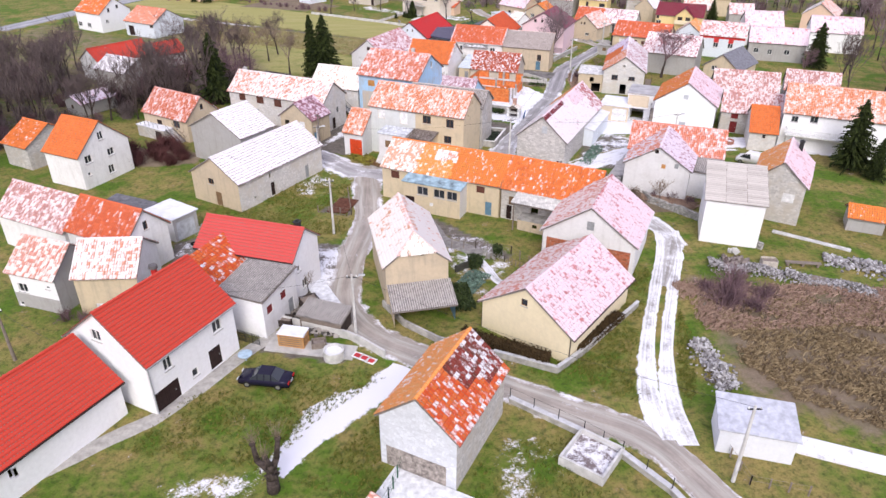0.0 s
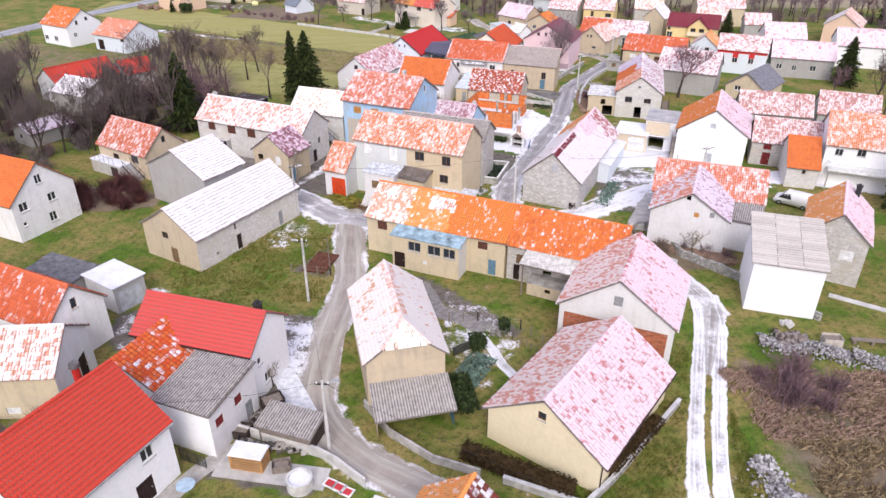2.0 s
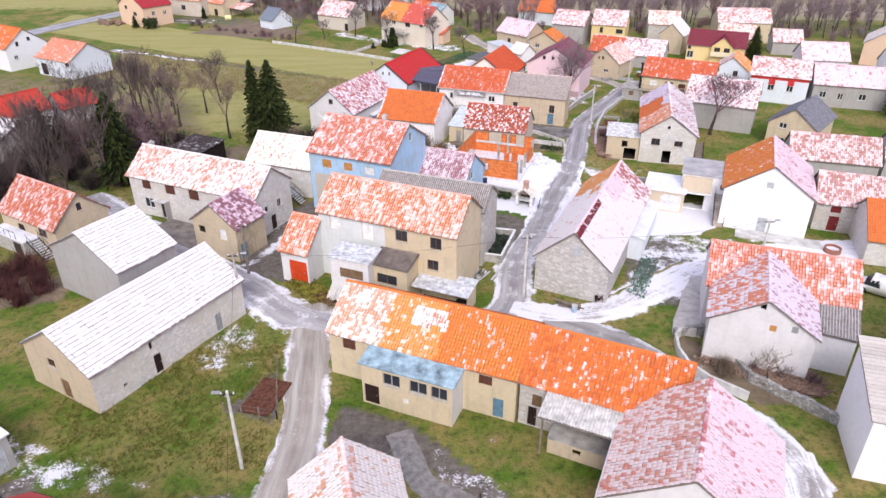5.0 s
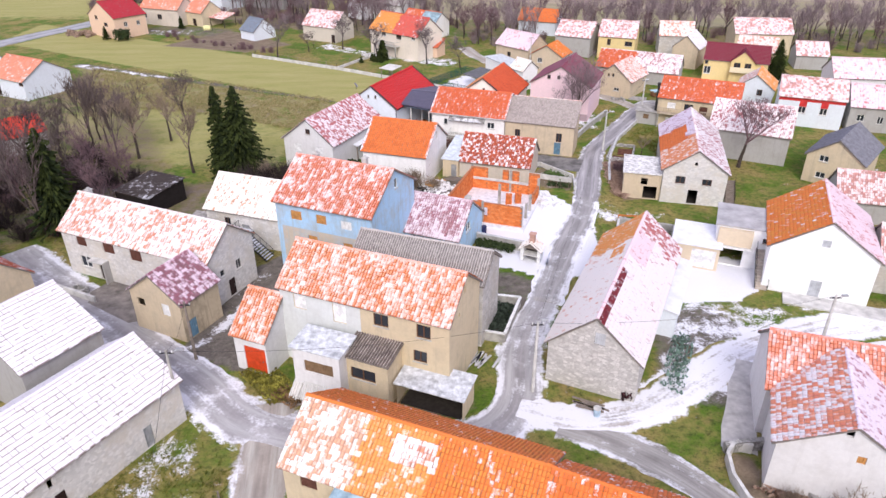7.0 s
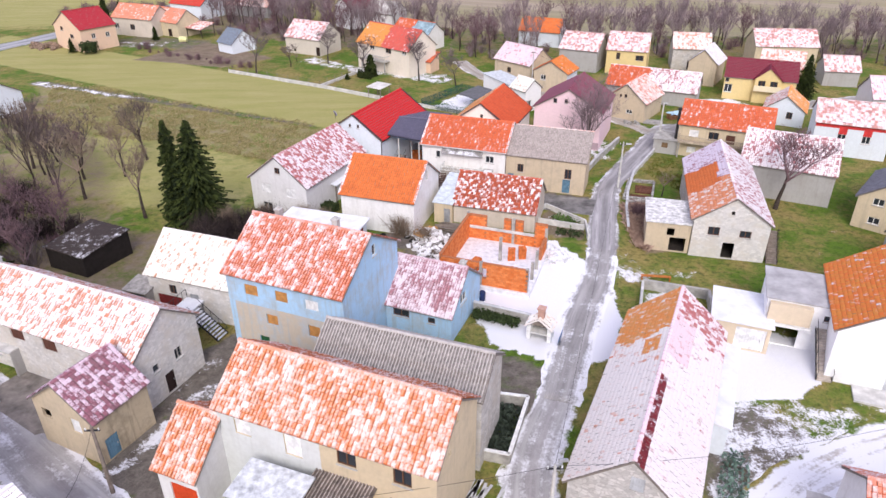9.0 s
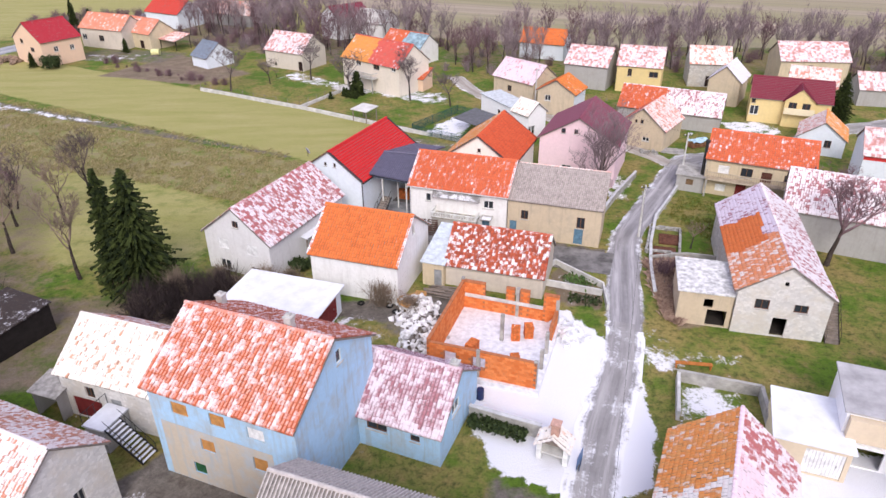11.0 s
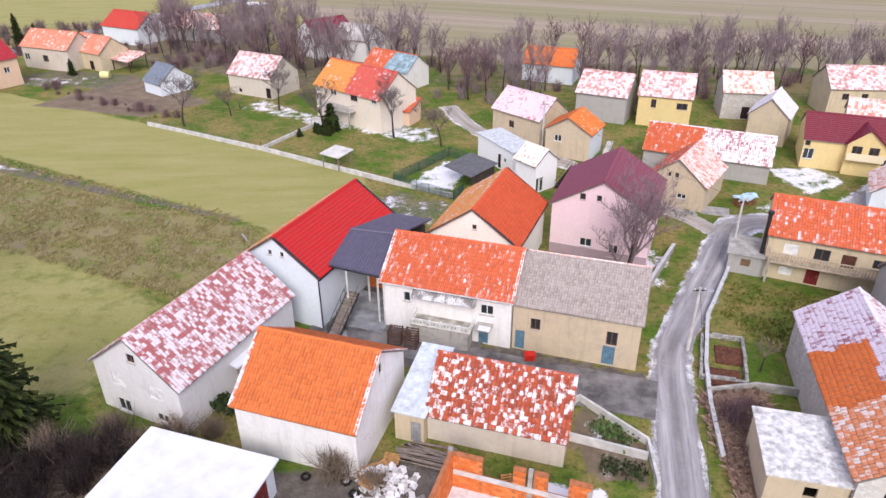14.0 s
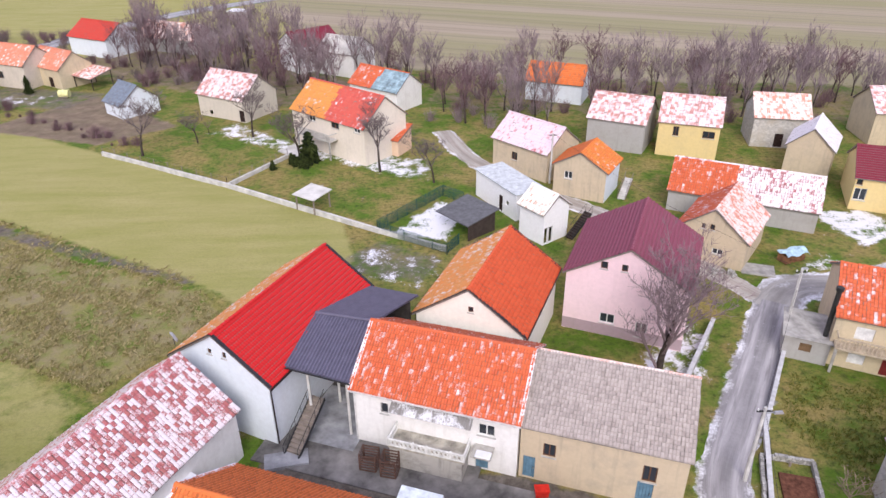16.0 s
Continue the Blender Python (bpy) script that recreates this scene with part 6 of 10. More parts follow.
shed("small room built on the front with a snowy flat roof", -6.0, 96.4, -23, 4.2, 2.6, 4.6, 4.8, plain("snowy_felt", (0.62, 0.64, 0.67), 0.9, vary=0.3), W_PALEGREY, (("r", 1.0, 2.5, 2.6, 1.1, "shut_wood"), ("r", 2.2, 0.5, 0.5, 0.5, "hole")), name="porch", cat="porch")
shed("small ochre room with a brown corrugated roof", -2.0, 95.9, -25, 3.8, 2.6, 4.0, 4.5, plain("brown_sheets", (0.38, 0.33, 0.30), 0.9, vary=0.4), W_SAND, (("r", 0.5, 2.0, 2.2, 1.1, "win_brown"),), cover="wave", name="porch", cat="porch")
shed("low terrace roof with snow beside the ochre house", 2.9, 94.4, -24, 5.6, 2.6, 2.1, 2.4, plain("snowy_felt", (0.62, 0.64, 0.67)), (None, W_SAND, W_SAND, W_SAND), name="canopy", cat="canopy")
shed("glazed first-floor porch with a pale blue sheet roof", 0.0, 79.9, -24, 7.8, 2.9, 3.9, 4.3, C_BLUE, (W_SAND, W_SAND, W_PALEGREY, W_PALEGREY), (("r", 1.9, 2.35, 1.5, 1.15, "win_grey"), ("r", 4.2, 2.35, 1.5, 1.15, "win_grey"), ("r", 6.0, 2.35, 1.4, 1.15, "win_grey"), ("r", 0.2, 0.02, 1.3, 1.9, "door_dark"), ("r", 3.6, 1.0, 0.5, 0.5, "shut_white")), cover="slab", name="porch", cat="porch")
shed("sagging white sheet roof over a stone porch", 12.3, 74.2, -26, 5.4, 2.9, 3.6, 4.1, plain("dull_white_sheet", (0.66, 0.65, 0.62), 0.8, vary=0.25), OLDWOOD, cover="wave", posts=True, name="canopy", cat="canopy")
shed("low stone porch terrace", 12.5, 74.3, -26, 4.6, 2.4, 1.3, 1.3, CONCRETE, W_TAN, (("r", 1.9, 0.5, 0.6, 0.5, "hole"),), over=0.05, name="porch", cat="porch")
shed("lean-to with grey corrugated sheets against the tan house", -1.4, 55.9, 12, 6.0, 3.0, 1.8, 2.7, C_GREY, (None, W_TAN, W_TAN, plain("blue_boards", (0.20, 0.30, 0.42))), cover="wave", name="lean_to", cat="shed")
shed("flat-roofed stone annex with snow on its broken felt", 31.2, 135.6, -16, 4.7, 5.8, 3.4, 3.5, plain("patchy_snow_felt", (0.66, 0.65, 0.64), 0.9, vary=0.35), W_TAN, (("r", 2.2, 1.9, 0.8, 0.9, "hole"), ("r", 2.6, 0.02, 1.7, 1.7, "hole")))
shed("white wing with a pale flat roof and outside stairs", 37.4, 117.2, -23, 6.4, 5.2, 4.6, 4.7, plain("grey_sheet_roof", (0.42, 0.41, 0.42), 0.85, scale=0.8), W_WHITE, (("r", 0.5, 0.02, 2.5, 2.0, "hole"), ("r", 4.6, 3.1, 0.9, 0.6, "win_brown")), name="house_wing", cat="house")
shed("white garage with a snow-covered flat roof", 32.1, 117.4, -23, 4.8, 5.2, 2.6, 2.7, C_SNOW, (plaster("peach_render", (0.66, 0.55, 0.41), 0.1), W_WHITE, W_CREAM, W_WHITE), (("r", 2.0, 0.02, 2.5, 2.2, "gar_white"),), name="garage", cat="garage")
shed("small white annex under grey sheets", 36.1, 84.7, -27, 3.6, 3.8, 3.6, 4.2, C_GREY, W_WHITE, cover="wave")
shed("white flat-roofed building by the gravel lane", 19.2, 194.0, 28, 3.8, 8.5, 3.2, 3.4, plain("pale_flat_roof", (0.55, 0.58, 0.60), 0.8), W_WHITE, (("n", 5.0, 0.02, 0.8, 2.0, "door_dark"), ("n", 6.4, 1.2, 0.6, 0.6, "hole")))
shed("open-sided kennel with a dark grey roof", 13.8, 187.7, -51, 4.6, 4.2, 2.0, 2.5, plain("dark_felt", (0.13, 0.13, 0.14), 0.8), (None, DARKWOOD, None, DARKWOOD), over=0.35, name="kennel", cat="kennel")
shed("small annex with a red tiled roof", 5.2, 213.0, -30, 3.1, 3.8, 2.2, 3.4, T_RED10, W_SALMON, cover="tile")
shed("long pale blue annex wall beside the barn", 26.2, 107.3, 64, 10.0, 1.8, 2.6, 2.9, C_SNOW, W_ICE, (("r", 3.0, 1.0, 0.5, 0.7, "hole"),))
shed("dark timber shed with snow on the roof", -32.8, 133.3, -27, 5.6, 6.0, 2.4, 2.8, one_tile("dark_felt_with_snow", (0.045, 0.035, 0.032), 0.28, (0.03, 0.025, 0.025), clump=0.3, loose=True), plain("blackened_boards", (0.022, 0.018, 0.017), 0.9))
shed("low concrete store at the end of the terrace", 40.6, 164.2, -27, 3.4, 4.0, 2.1, 2.2, CONCRETE, W_GREY, (("r", 1.2, 0.9, 0.9, 0.8, "shut_wood"),))
shed("small garden shelter with a pale roof on posts", -4.4, 194.2, -36, 3.0, 2.9, 1.9, 2.1, C_PALE, OLDWOOD, posts=True, name="shelter", cat="shelter")
shed("low wood store with corrugated roof", -10.7, 54.2, -20, 4.4, 2.2, 1.4, 1.8, C_GREY, (OLDWOOD, OLDWOOD, OLDWOOD, DARKWOOD), cover="wave")
shed("barn porch with frosted red tiles on posts", -53.2, 251.0, -34, 5.6, 4.4, 2.1, 3.0, T_SALMON, DARKWOOD, cover="tile", posts=True, name="canopy", cat="canopy")
shed("white farm trailer roof far out on the plain", -40.0, 318, -20, 6, 3, 2.0, 2.2, C_SNOW, W_GREY)



def sheet_between(a, b, c, d, mat, wave=0.24, amp=0.045, name="roof_sheet"):
    """A corrugated sheet over four corners: a to b along the eave, d to c along the ridge."""
    a, b, c, d = (np.array(q, float) for q in (a, b, c, d))
    n = np.cross(b - a, d - a)
    n /= np.linalg.norm(n)
    waves = max(3, round(np.linalg.norm(b - a) / wave))
    f = (np.arange(waves)[:, None] + np.array([0.0, 0.3, 0.5, 0.8])[None]).ravel() / waves
    prof = np.tile([amp, amp, -amp, -amp], waves)
    f, prof = np.append(f, 1.0), np.append(prof, amp)
    verts, rows = [], (0.0, 0.32, 0.325, 0.66, 0.665, 1.0)
    for k, lift in zip(rows, (0.03, 0.0, 0.03, 0.0, 0.03, 0.0)):
        lo, hi = a + (d - a) * k, b + (c - b) * k
        verts += [lo + (hi - lo) * q + n * (p + lift + 0.06) for q, p in zip(f, prof)]
    m = len(f)
    s = Soup().add(verts, [(r * m + i, r * m + i + 1, (r + 1) * m + i + 1, (r + 1) * m + i) for r in range(len(rows) - 1) for i in range(m - 1)])
    under = [q - n * 0.02 for q in (a, b, c, d)]
    return s.add(under, [(3, 2, 1, 0)])


def yard_canopy():
    h = thing("canopy", 0, 0, 0, "slate-blue corrugated canopy folded over the yard between two houses", "canopy")
    fl, fr, rl, mr, bl, br = (-1.25, 156.75, 5.55), (3.40, 155.24, 5.12), (0.35, 162.18, 6.26), (4.95, 160.94, 6.16), (4.2, 167.0, 5.5), (8.2, 165.4, 5.5)
    part("roof_sheet", sheet_between(fl, fr, mr, rl, M_SLATE), M_SLATE, h)
    part("roof_sheet", sheet_between(rl, mr, br, bl, M_SLATE), M_SLATE, h)
    part("ridge_cap", Soup().hose([Vector(rl) + Vector((0, 0, 0.1)), Vector(mr) + Vector((0, 0, 0.1))], 0.12, 6), M_SLATE, h)
    part("front_beam", Soup().hose([Vector(fl) - Vector((0, -0.15, 0.16)), Vector(fr) - Vector((0, -0.15, 0.16))], 0.11, 4), plain("blue_beam", (0.22, 0.30, 0.42), 0.6), h)
    for px, py, z in ((0.3, 156.6, 5.3), (3.1, 155.7, 5.0), (2.0, 159.2, 5.7)):
        part("post", Soup().box(px - 0.09, py - 0.09, -0.1, px + 0.09, py + 0.09, z), PALECONC, h)
    # assumed wall, coloured near-black to paint the shade under the canopy
    part("back_wall", Soup().box(-2.6, -0.1, -0.2, 2.2, 0.1, 5.2, pose(5.4, 165.6, 0, 0, 0, -20)), plain("under_canopy_shade", (0.055, 0.048, 0.045), 0.9, vary=0.3), h, "assumed back wall, near-black to paint the shade under the canopy")
    part("gutter", Soup().hose([Vector(fl) + Vector((0, -0.1, -0.02)), Vector(fr) + Vector((0, -0.1, -0.02))], 0.06, 5), IRON, h)


yard_canopy()
br_stack = thing("brick_stack", 2.7, 162.0, -20, "stack of orange bricks under the yard canopy", "bricks", "brick stacks")
for k in range(5):
    for i in range(5):
        part("brick", Soup().box(-0.75 + i * 0.3, -0.4, k * 0.24, -0.47 + i * 0.3, 0.4, k * 0.24 + 0.22), plain("orange_brick_pack", (0.62, 0.17, 0.05), 0.85, scale=4, vary=0.3), br_stack)

wing = thing("porch", 37.4, 117.2, -23, "peach rendered upper porch over the garage opening of the white wing", "porch")
part("front_panel", Soup().box(-3.0, -3.15, 2.55, 0.4, -2.62, 4.35), plaster("peach_render", (0.66, 0.55, 0.41), 0.1), wing)
part("ledge", Soup().box(-3.1, -3.4, 2.3, 0.6, -2.62, 2.5), WHITEPAINT, wing)

shed("small snowed canopy on the side of the pale house", -7.2, 148.4, 63, 3.6, 1.4, 2.5, 2.8, C_SNOW, OLDWOOD, posts=True, over=0.1, name="canopy", cat="canopy")


def dormer():
    h = thing("dormer_wing", 67.0, 189.4, -114, "yellow gabled wing with a wine-red metal roof and balconies", "house")
    s = Soup()
    L, W, e, r = 3.0, 2.2, 4.3, 6.2
    pierced_wall(s, (L, -W, 0), (0, 1, 0), (1, 0, 0), 2 * W, [(0, e), (W, r), (2 * W, e)], [(0.6, 2.6, 1.2, 1.4), (2.6, 2.6, 1.2, 1.4)])
    pierced_wall(s, (-L, -W, 0), (1, 0, 0), (0, -1, 0), 2 * L, [(0, e), (2 * L, e)], [])
    pierced_wall(s, (L, W, 0), (-1, 0, 0), (0, 1, 0), 2 * L, [(0, e), (2 * L, e)], [])
    part("wall", s, W_YELLOW, h)
    for q in ((0.6, 2.6, 1.2, 1.4), (2.6, 2.6, 1.2, 1.4)):
        opening(h, (L, -W, 0), (0, 1, 0), (1, 0, 0), q, "win_brown")
    run = math.hypot(W + 0.3, r - e + 0.25)
    up = ((W + 0.3) / run, (r - e + 0.25) / run)
    for sg in (-1, 1):
        o = (-L, -W - 0.3, e - 0.25) if sg < 0 else (L + 0.3, W + 0.3, e - 0.25)
        part("roof_tiles", tiled_slope(o, (1 if sg < 0 else -1, 0, 0), (0, -sg * up[0], up[1]), 2 * L + 0.3, run, M_WINE, 0.36, 0.4, "flat"), M_WINE, h)
    part("balcony", Soup().box(L, -W, 2.3, L + 1.0, W, 2.5).box(L + 0.9, -W, 2.5, L + 1.0, W, 3.3), W_CREAM, h)


dormer()


def unfinished_house():
    """A roofless hollow-brick shell on a concrete slab, with concrete posts and stacked bricks."""
    h = thing("unfinished_house", 11.1, 130.2, -21, "unfinished roofless house of orange hollow bricks with concrete posts", "building")
    brick = plain("brick_mortar", (0.42, 0.16, 0.075), 0.9, scale=3)
    fired, nt, b = material("fired_hollow_brick")
    tone = maths(nt, "ADD", nt.nodes.new("ShaderNodeObjectInfo").outputs["Random"], nt.nodes.new("ShaderNodeNewGeometry").outputs["Random Per Island"])
    c = mix(nt, maths(nt, "FRACT", maths(nt, "MULTIPLY", tone, 5.7), 0), (0.60, 0.145, 0.035), (0.76, 0.26, 0.085))
    nt.links.new(mix(nt, ramp(nt, noise_of(nt, 2.0, 5), 0.5, 0.75, 0, 0.5), c, (0.50, 0.17, 0.08)), b.inputs["Base Color"])
    b.inputs["Roughness"].default_value = 0.85
    HOLLOW = Soup().box(0.008, -0.014, 0, 0.392, 0.03, 0.236).mesh("brick", fired)
    L, W, t = 4.6, 4.9, 0.28
    part("floor_slab", Soup().box(-L - 0.3, -W - 0.3, -0.2, L + 0.3, W + 0.3, 0.45), plain("snowy_slab", (0.74, 0.74, 0.78), 0.9, vary=0.15), h)

    def wall(x0, y0, x1, y1, z1, holes=(), near=False):
        u = Vector((x1 - x0, y1 - y0, 0))
        ln = u.length
        u.normalize()
        out = Vector((u.y, -u.x, 0))
        s = Soup()
        pierced_wall(s, (x0, y0, 0), u, out, ln, [(0, z1), (ln, z1)], holes, 0.45, t)
        p1 = Vector((x1, y1, 0)) - out * t
        pierced_wall(s, p1, -u, -out, ln, [(0, z1), (ln, z1)], [(ln - a - w, b, w, hh) for a, b, w, hh in holes], 0.45, 0.01)
        a, b = Vector((x0, y0, z1)), Vector((x1, y1, z1))
        s.add([a, b, b - out * t, a - out * t], [(0, 1, 2, 3)])
        for p in (a, b):
            q = p - out * t
            s.add([p, q, (q.x, q.y, 0.45), (p.x, p.y, 0.45)], [(0, 1, 2, 3)])
        core = part("wall", s, brick, h)
        joined = Soup()
        m = Matrix(((u.x, -u.y, 0, x0), (u.y, u.x, 0, y0), (0, 0, 1, 0), (0, 0, 0, 1)))
        for k in range(int((z1 - 0.45) / 0.25)):
            for i in range(int(ln / 0.40) + 1):
                a = i * 0.40 - (0.20 if k % 2 else 0.0)
                b = 0.455 + k * 0.25
                if a < -0.02 or a + 0.40 > ln + 0.02 or any(p - 0.36 < a < p + w - 0.02 and q - 0.22 < b < q + hh - 0.02 for p, q, w, hh in holes):
                    continue
                at = m @ Matrix.Translation((a, 0, b))
                if near:
                    ob = part("brick", HOLLOW, None, core)
                    ob.matrix_basis = at @ Matrix.Translation((RNG.normal(0, 0.006), RNG.normal(0, 0.006), 0))
                else:
                    joined.box(0.008, -0.014, 0, 0.392, 0.02, 0.236, at)
                    joined.box(0.008, t - 0.02, 0, 0.392, t + 0.014, 0.236, at)
        if joined.v:
            tagged(part("bricks", joined, fired, core), kind="stuff")

    wall(-L, -W, L, -W, 3.0, [(1.5, 1.3, 1.0, 1.1), (3.9, 1.3, 1.1, 1.1)], True)
    wall(-L, W, -L, -W, 3.3)
    wall(L, W, -L, W, 1.8)
    for x0, x1 in ((-4.6, -2.3), (-0.3, 0.5), (1.0, 1.9), (3.2, 4.6)):
        wall(x1, W - 0.02, x0, W - 0.02, 3.4)
    wall(L, -W + 6.8, L, W, 1.9)
    part("lintel", Soup().box(-4.2, W - 0.5, 1.8, 3.2, W - 0.34, 2.1), PALECONC, h)
    for x, y, z in ((L - 0.1, -W + 0.15, 3.1), (-0.2, -W + 0.1, 3.1), (L - 0.1, 0, 2.6), (0.4, 0.6, 3.2), (L - 0.1, W - 0.2, 3.0), (-L + 0.1, W - 0.1, 3.6), (0.8, W - 0.2, 3.5), (L - 0.1, -2.2, 2.4)):
        part("concrete_post", Soup().box(x - 0.15, y - 0.15, 0.4, x + 0.15, y + 0.15, z), CONCRETE, h)
    bm = plain("orange_brick_pack", (0.62, 0.17, 0.05), 0.85, scale=4, vary=0.3)
    for x, y, w, d, z in ((-1.5, -2.0, 0.8, 1.3, 1.2), (1.6, 1.3, 1.0, 1.0, 1.3), (2.6, 2.0, 1.0, 1.0, 1.2), (1.4, -3.0, 1.0, 1.0, 1.1), (2.5, -2.7, 1.0, 0.9, 1.3), (3.4, -3.2, 0.7, 0.9, 1.0)):
        st = thing("brick_stack", 0, 0, 0, "stack of orange hollow bricks on the snowy slab", "bricks", "brick stacks")
        st.matrix_basis = h.matrix_basis @ pose(x, y, 0.45, 0, 0, 8 * x)
        n = 0
        for k in range(int(z / 0.24)):
            for i in range(int(w / 0.26)):
                for j in range(int(d / 0.3)):
                    a, b = -w / 2 + i * 0.26, -d / 2 + j * 0.3
                    e = RNG.normal(0, 0.012, 2)
                    part("brick", Soup().box(a + e[0], b + e[1], k * 0.24, a + 0.245 + e[0], b + 0.285 + e[1], k * 0.24 + 0.23), bm, st)


unfinished_house()


def stairs(label, x, y, turn, steps, width, mat, rail=None, rise=0.18, tread=0.27, slats=False):
    h = thing("staircase", x, y, turn, label, "stairs")
    for i in range(steps):
        part("step", Soup().box(i * tread, -width / 2, 0 if rail is None else (i + 0.75) * rise if slats else i * rise - 0.02, (i + 0.72) * tread if slats else (i + 1) * tread + 0.02, width / 2, (i + 1) * rise), mat, h)
    if rail is not None:
        for sg in (-1, 1):
            yy = sg * (width / 2 + 0.04)
            part("stringer", Soup().add([(0, yy - 0.03, 0), (steps * tread, yy - 0.03, steps * rise - 0.1), (steps * tread, yy - 0.03, steps * rise + 0.12), (0, yy - 0.03, 0.22), (0, yy + 0.03, 0), (steps * tread, yy + 0.03, steps * rise - 0.1), (steps * tread, yy + 0.03, steps * rise + 0.12), (0, yy + 0.03, 0.22)], [(0, 1, 2, 3), (7, 6, 5, 4), (3, 2, 6, 7), (0, 4, 5, 1)]), rail, h)
            s = Soup().tube((0, yy, 0.95), (steps * tread, yy, steps * rise + 0.9), 0.025)
            for i in range(0, steps + 1, 3):
                s.tube((i * tread, yy, i * rise), (i * tread, yy, i * rise + 0.92), 0.02)
            part("railing", s, rail, h)
    return h


stairs("concrete outside stairs up the white wing", 36.4, 110.2, 71, 14, 1.1, plain("stair_concrete", (0.50, 0.44, 0.38), 0.9), IRON, 0.18, 0.29)
stairs("outside stairs of dark iron with snow on every tread", -14.9, 118.2, 156, 11, 1.3, C_SNOW, IRON, 0.2, 0.26, True)
landing = thing("stair_landing", -18.4, 120.3, -21, "stone landing with a snowy slab before the stone house", "landing")
part("body", Soup().box(-0.8, -1.2, -0.1, 0.9, 1.2, 2.05), W_GREY, landing)
part("slab", Soup().box(-0.9, -1.3, 2.05, 1.0, 1.25, 2.2), C_SNOW, landing)
# solid dark plate on the wall; it paints the gloom of an opening
part("opening", Soup().box(-0.3, -1.215, 0.2, 0.5, -1.19, 1.5), DARKWOOD, landing)
for k in range(5):
    part("post", Soup().tube((-0.85, -1.2 + k * 0.6, 2.2), (-0.85, -1.2 + k * 0.6, 3.1), 0.025), IRON, landing)
part("handrail", Soup().tube((-0.85, -1.2, 3.1), (-0.85, 1.2, 3.1), 0.025), IRON, landing)
stairs("grey stone stairs with snow on the treads beside the cottage", -40.7, 104.2, 148, 10, 1.2, C_SNOW, IRON, 0.185, 0.27, True)
terrace = thing("terrace", -42.2, 110.0, -32, "old stone terrace under snow along the front of the cottage", "terrace")
part("body", Soup().box(-5.0, -5.1, -0.2, 1.6, -3.32, 1.75), S_GREY, terrace)
part("slab", Soup().box(-5.1, -5.2, 1.75, 1.65, -3.32, 1.87), C_SNOW, terrace, "concrete slab white with snow")
# no hole here: a dark plate paints the shade of the doorway
part("opening", Soup().box(-0.6, -5.118, 0.0, 0.9, -5.09, 1.45), DARKWOOD, terrace, "dark plate painting the shade of a low doorway")
for k in range(6):
    part("post", Soup().tube((-5.0 + k * 1.05, -5.1, 1.87), (-5.0 + k * 1.05, -5.1, 2.75), 0.025), IRON, terrace)
part("handrail", Soup().tube((-5.0, -5.1, 2.75), (0.25, -5.1, 2.75), 0.025), IRON, terrace)
stairs("dark wooden stairs on the gable of the roadside house", 40.8, 129.4, 74, 14, 1.1, OLDWOOD, DARKWOOD, 0.18, 0.22)
stairs("brown-grey concrete stairs beside the white barn", -0.9, 153.6, 64, 14, 1.1, plain("brown_concrete", (0.26, 0.22, 0.19), 0.9), IRON)
stairs("concrete steps up to the tan house", 33.3, 194.5, 58, 10, 0.9, PALECONC, OLDWOOD)
stairs("dark iron steps on the narrow white house", 24.8, 184.6, 40, 12, 0.8, DARKWOOD, IRON)


def balcony(label, x, y, turn, length, depth, z, mat, roof=None, supports=True):
    """A slab with posts and a balustrade on its outer side; local -y is outward."""
    h = thing("balcony", x, y, turn, label, "balcony")
    L = length / 2
    part("slab", Soup().box(-L, -depth, z - 0.18, L, 0, z), mat, h)
    n = max(6, int(length / 0.28))
    part("handrail", Soup().box(-L, -depth, z + 0.85, L, -depth + 0.1, z + 0.95).box(-L, -depth, z + 0.85, -L + 0.1, 0, z + 0.95).box(L - 0.1, -depth, z + 0.85, L, 0, z + 0.95), mat, h)
    for i in range(n + 1):
        bx = -L + 0.05 + (length - 0.1) * i / n
        part("baluster", Soup().box(bx - 0.04, -depth + 0.02, z, bx + 0.04, -depth + 0.09, z + 0.85), mat, h)
    if supports:
        for bx in (-L + 0.15, L - 0.15):
            part("post", Soup().box(bx - 0.1, -depth + 0.02, -0.1, bx + 0.1, -depth + 0.2, z - 0.18), CONCRETE, h)
    if roof:
        part("canopy_roof", waved_slope((-L + 0.1, -0.85, z + 2.3), (1, 0, 0), (0, 0.93, 0.37), length - 0.2, 0.85, roof), roof, h)
    return h


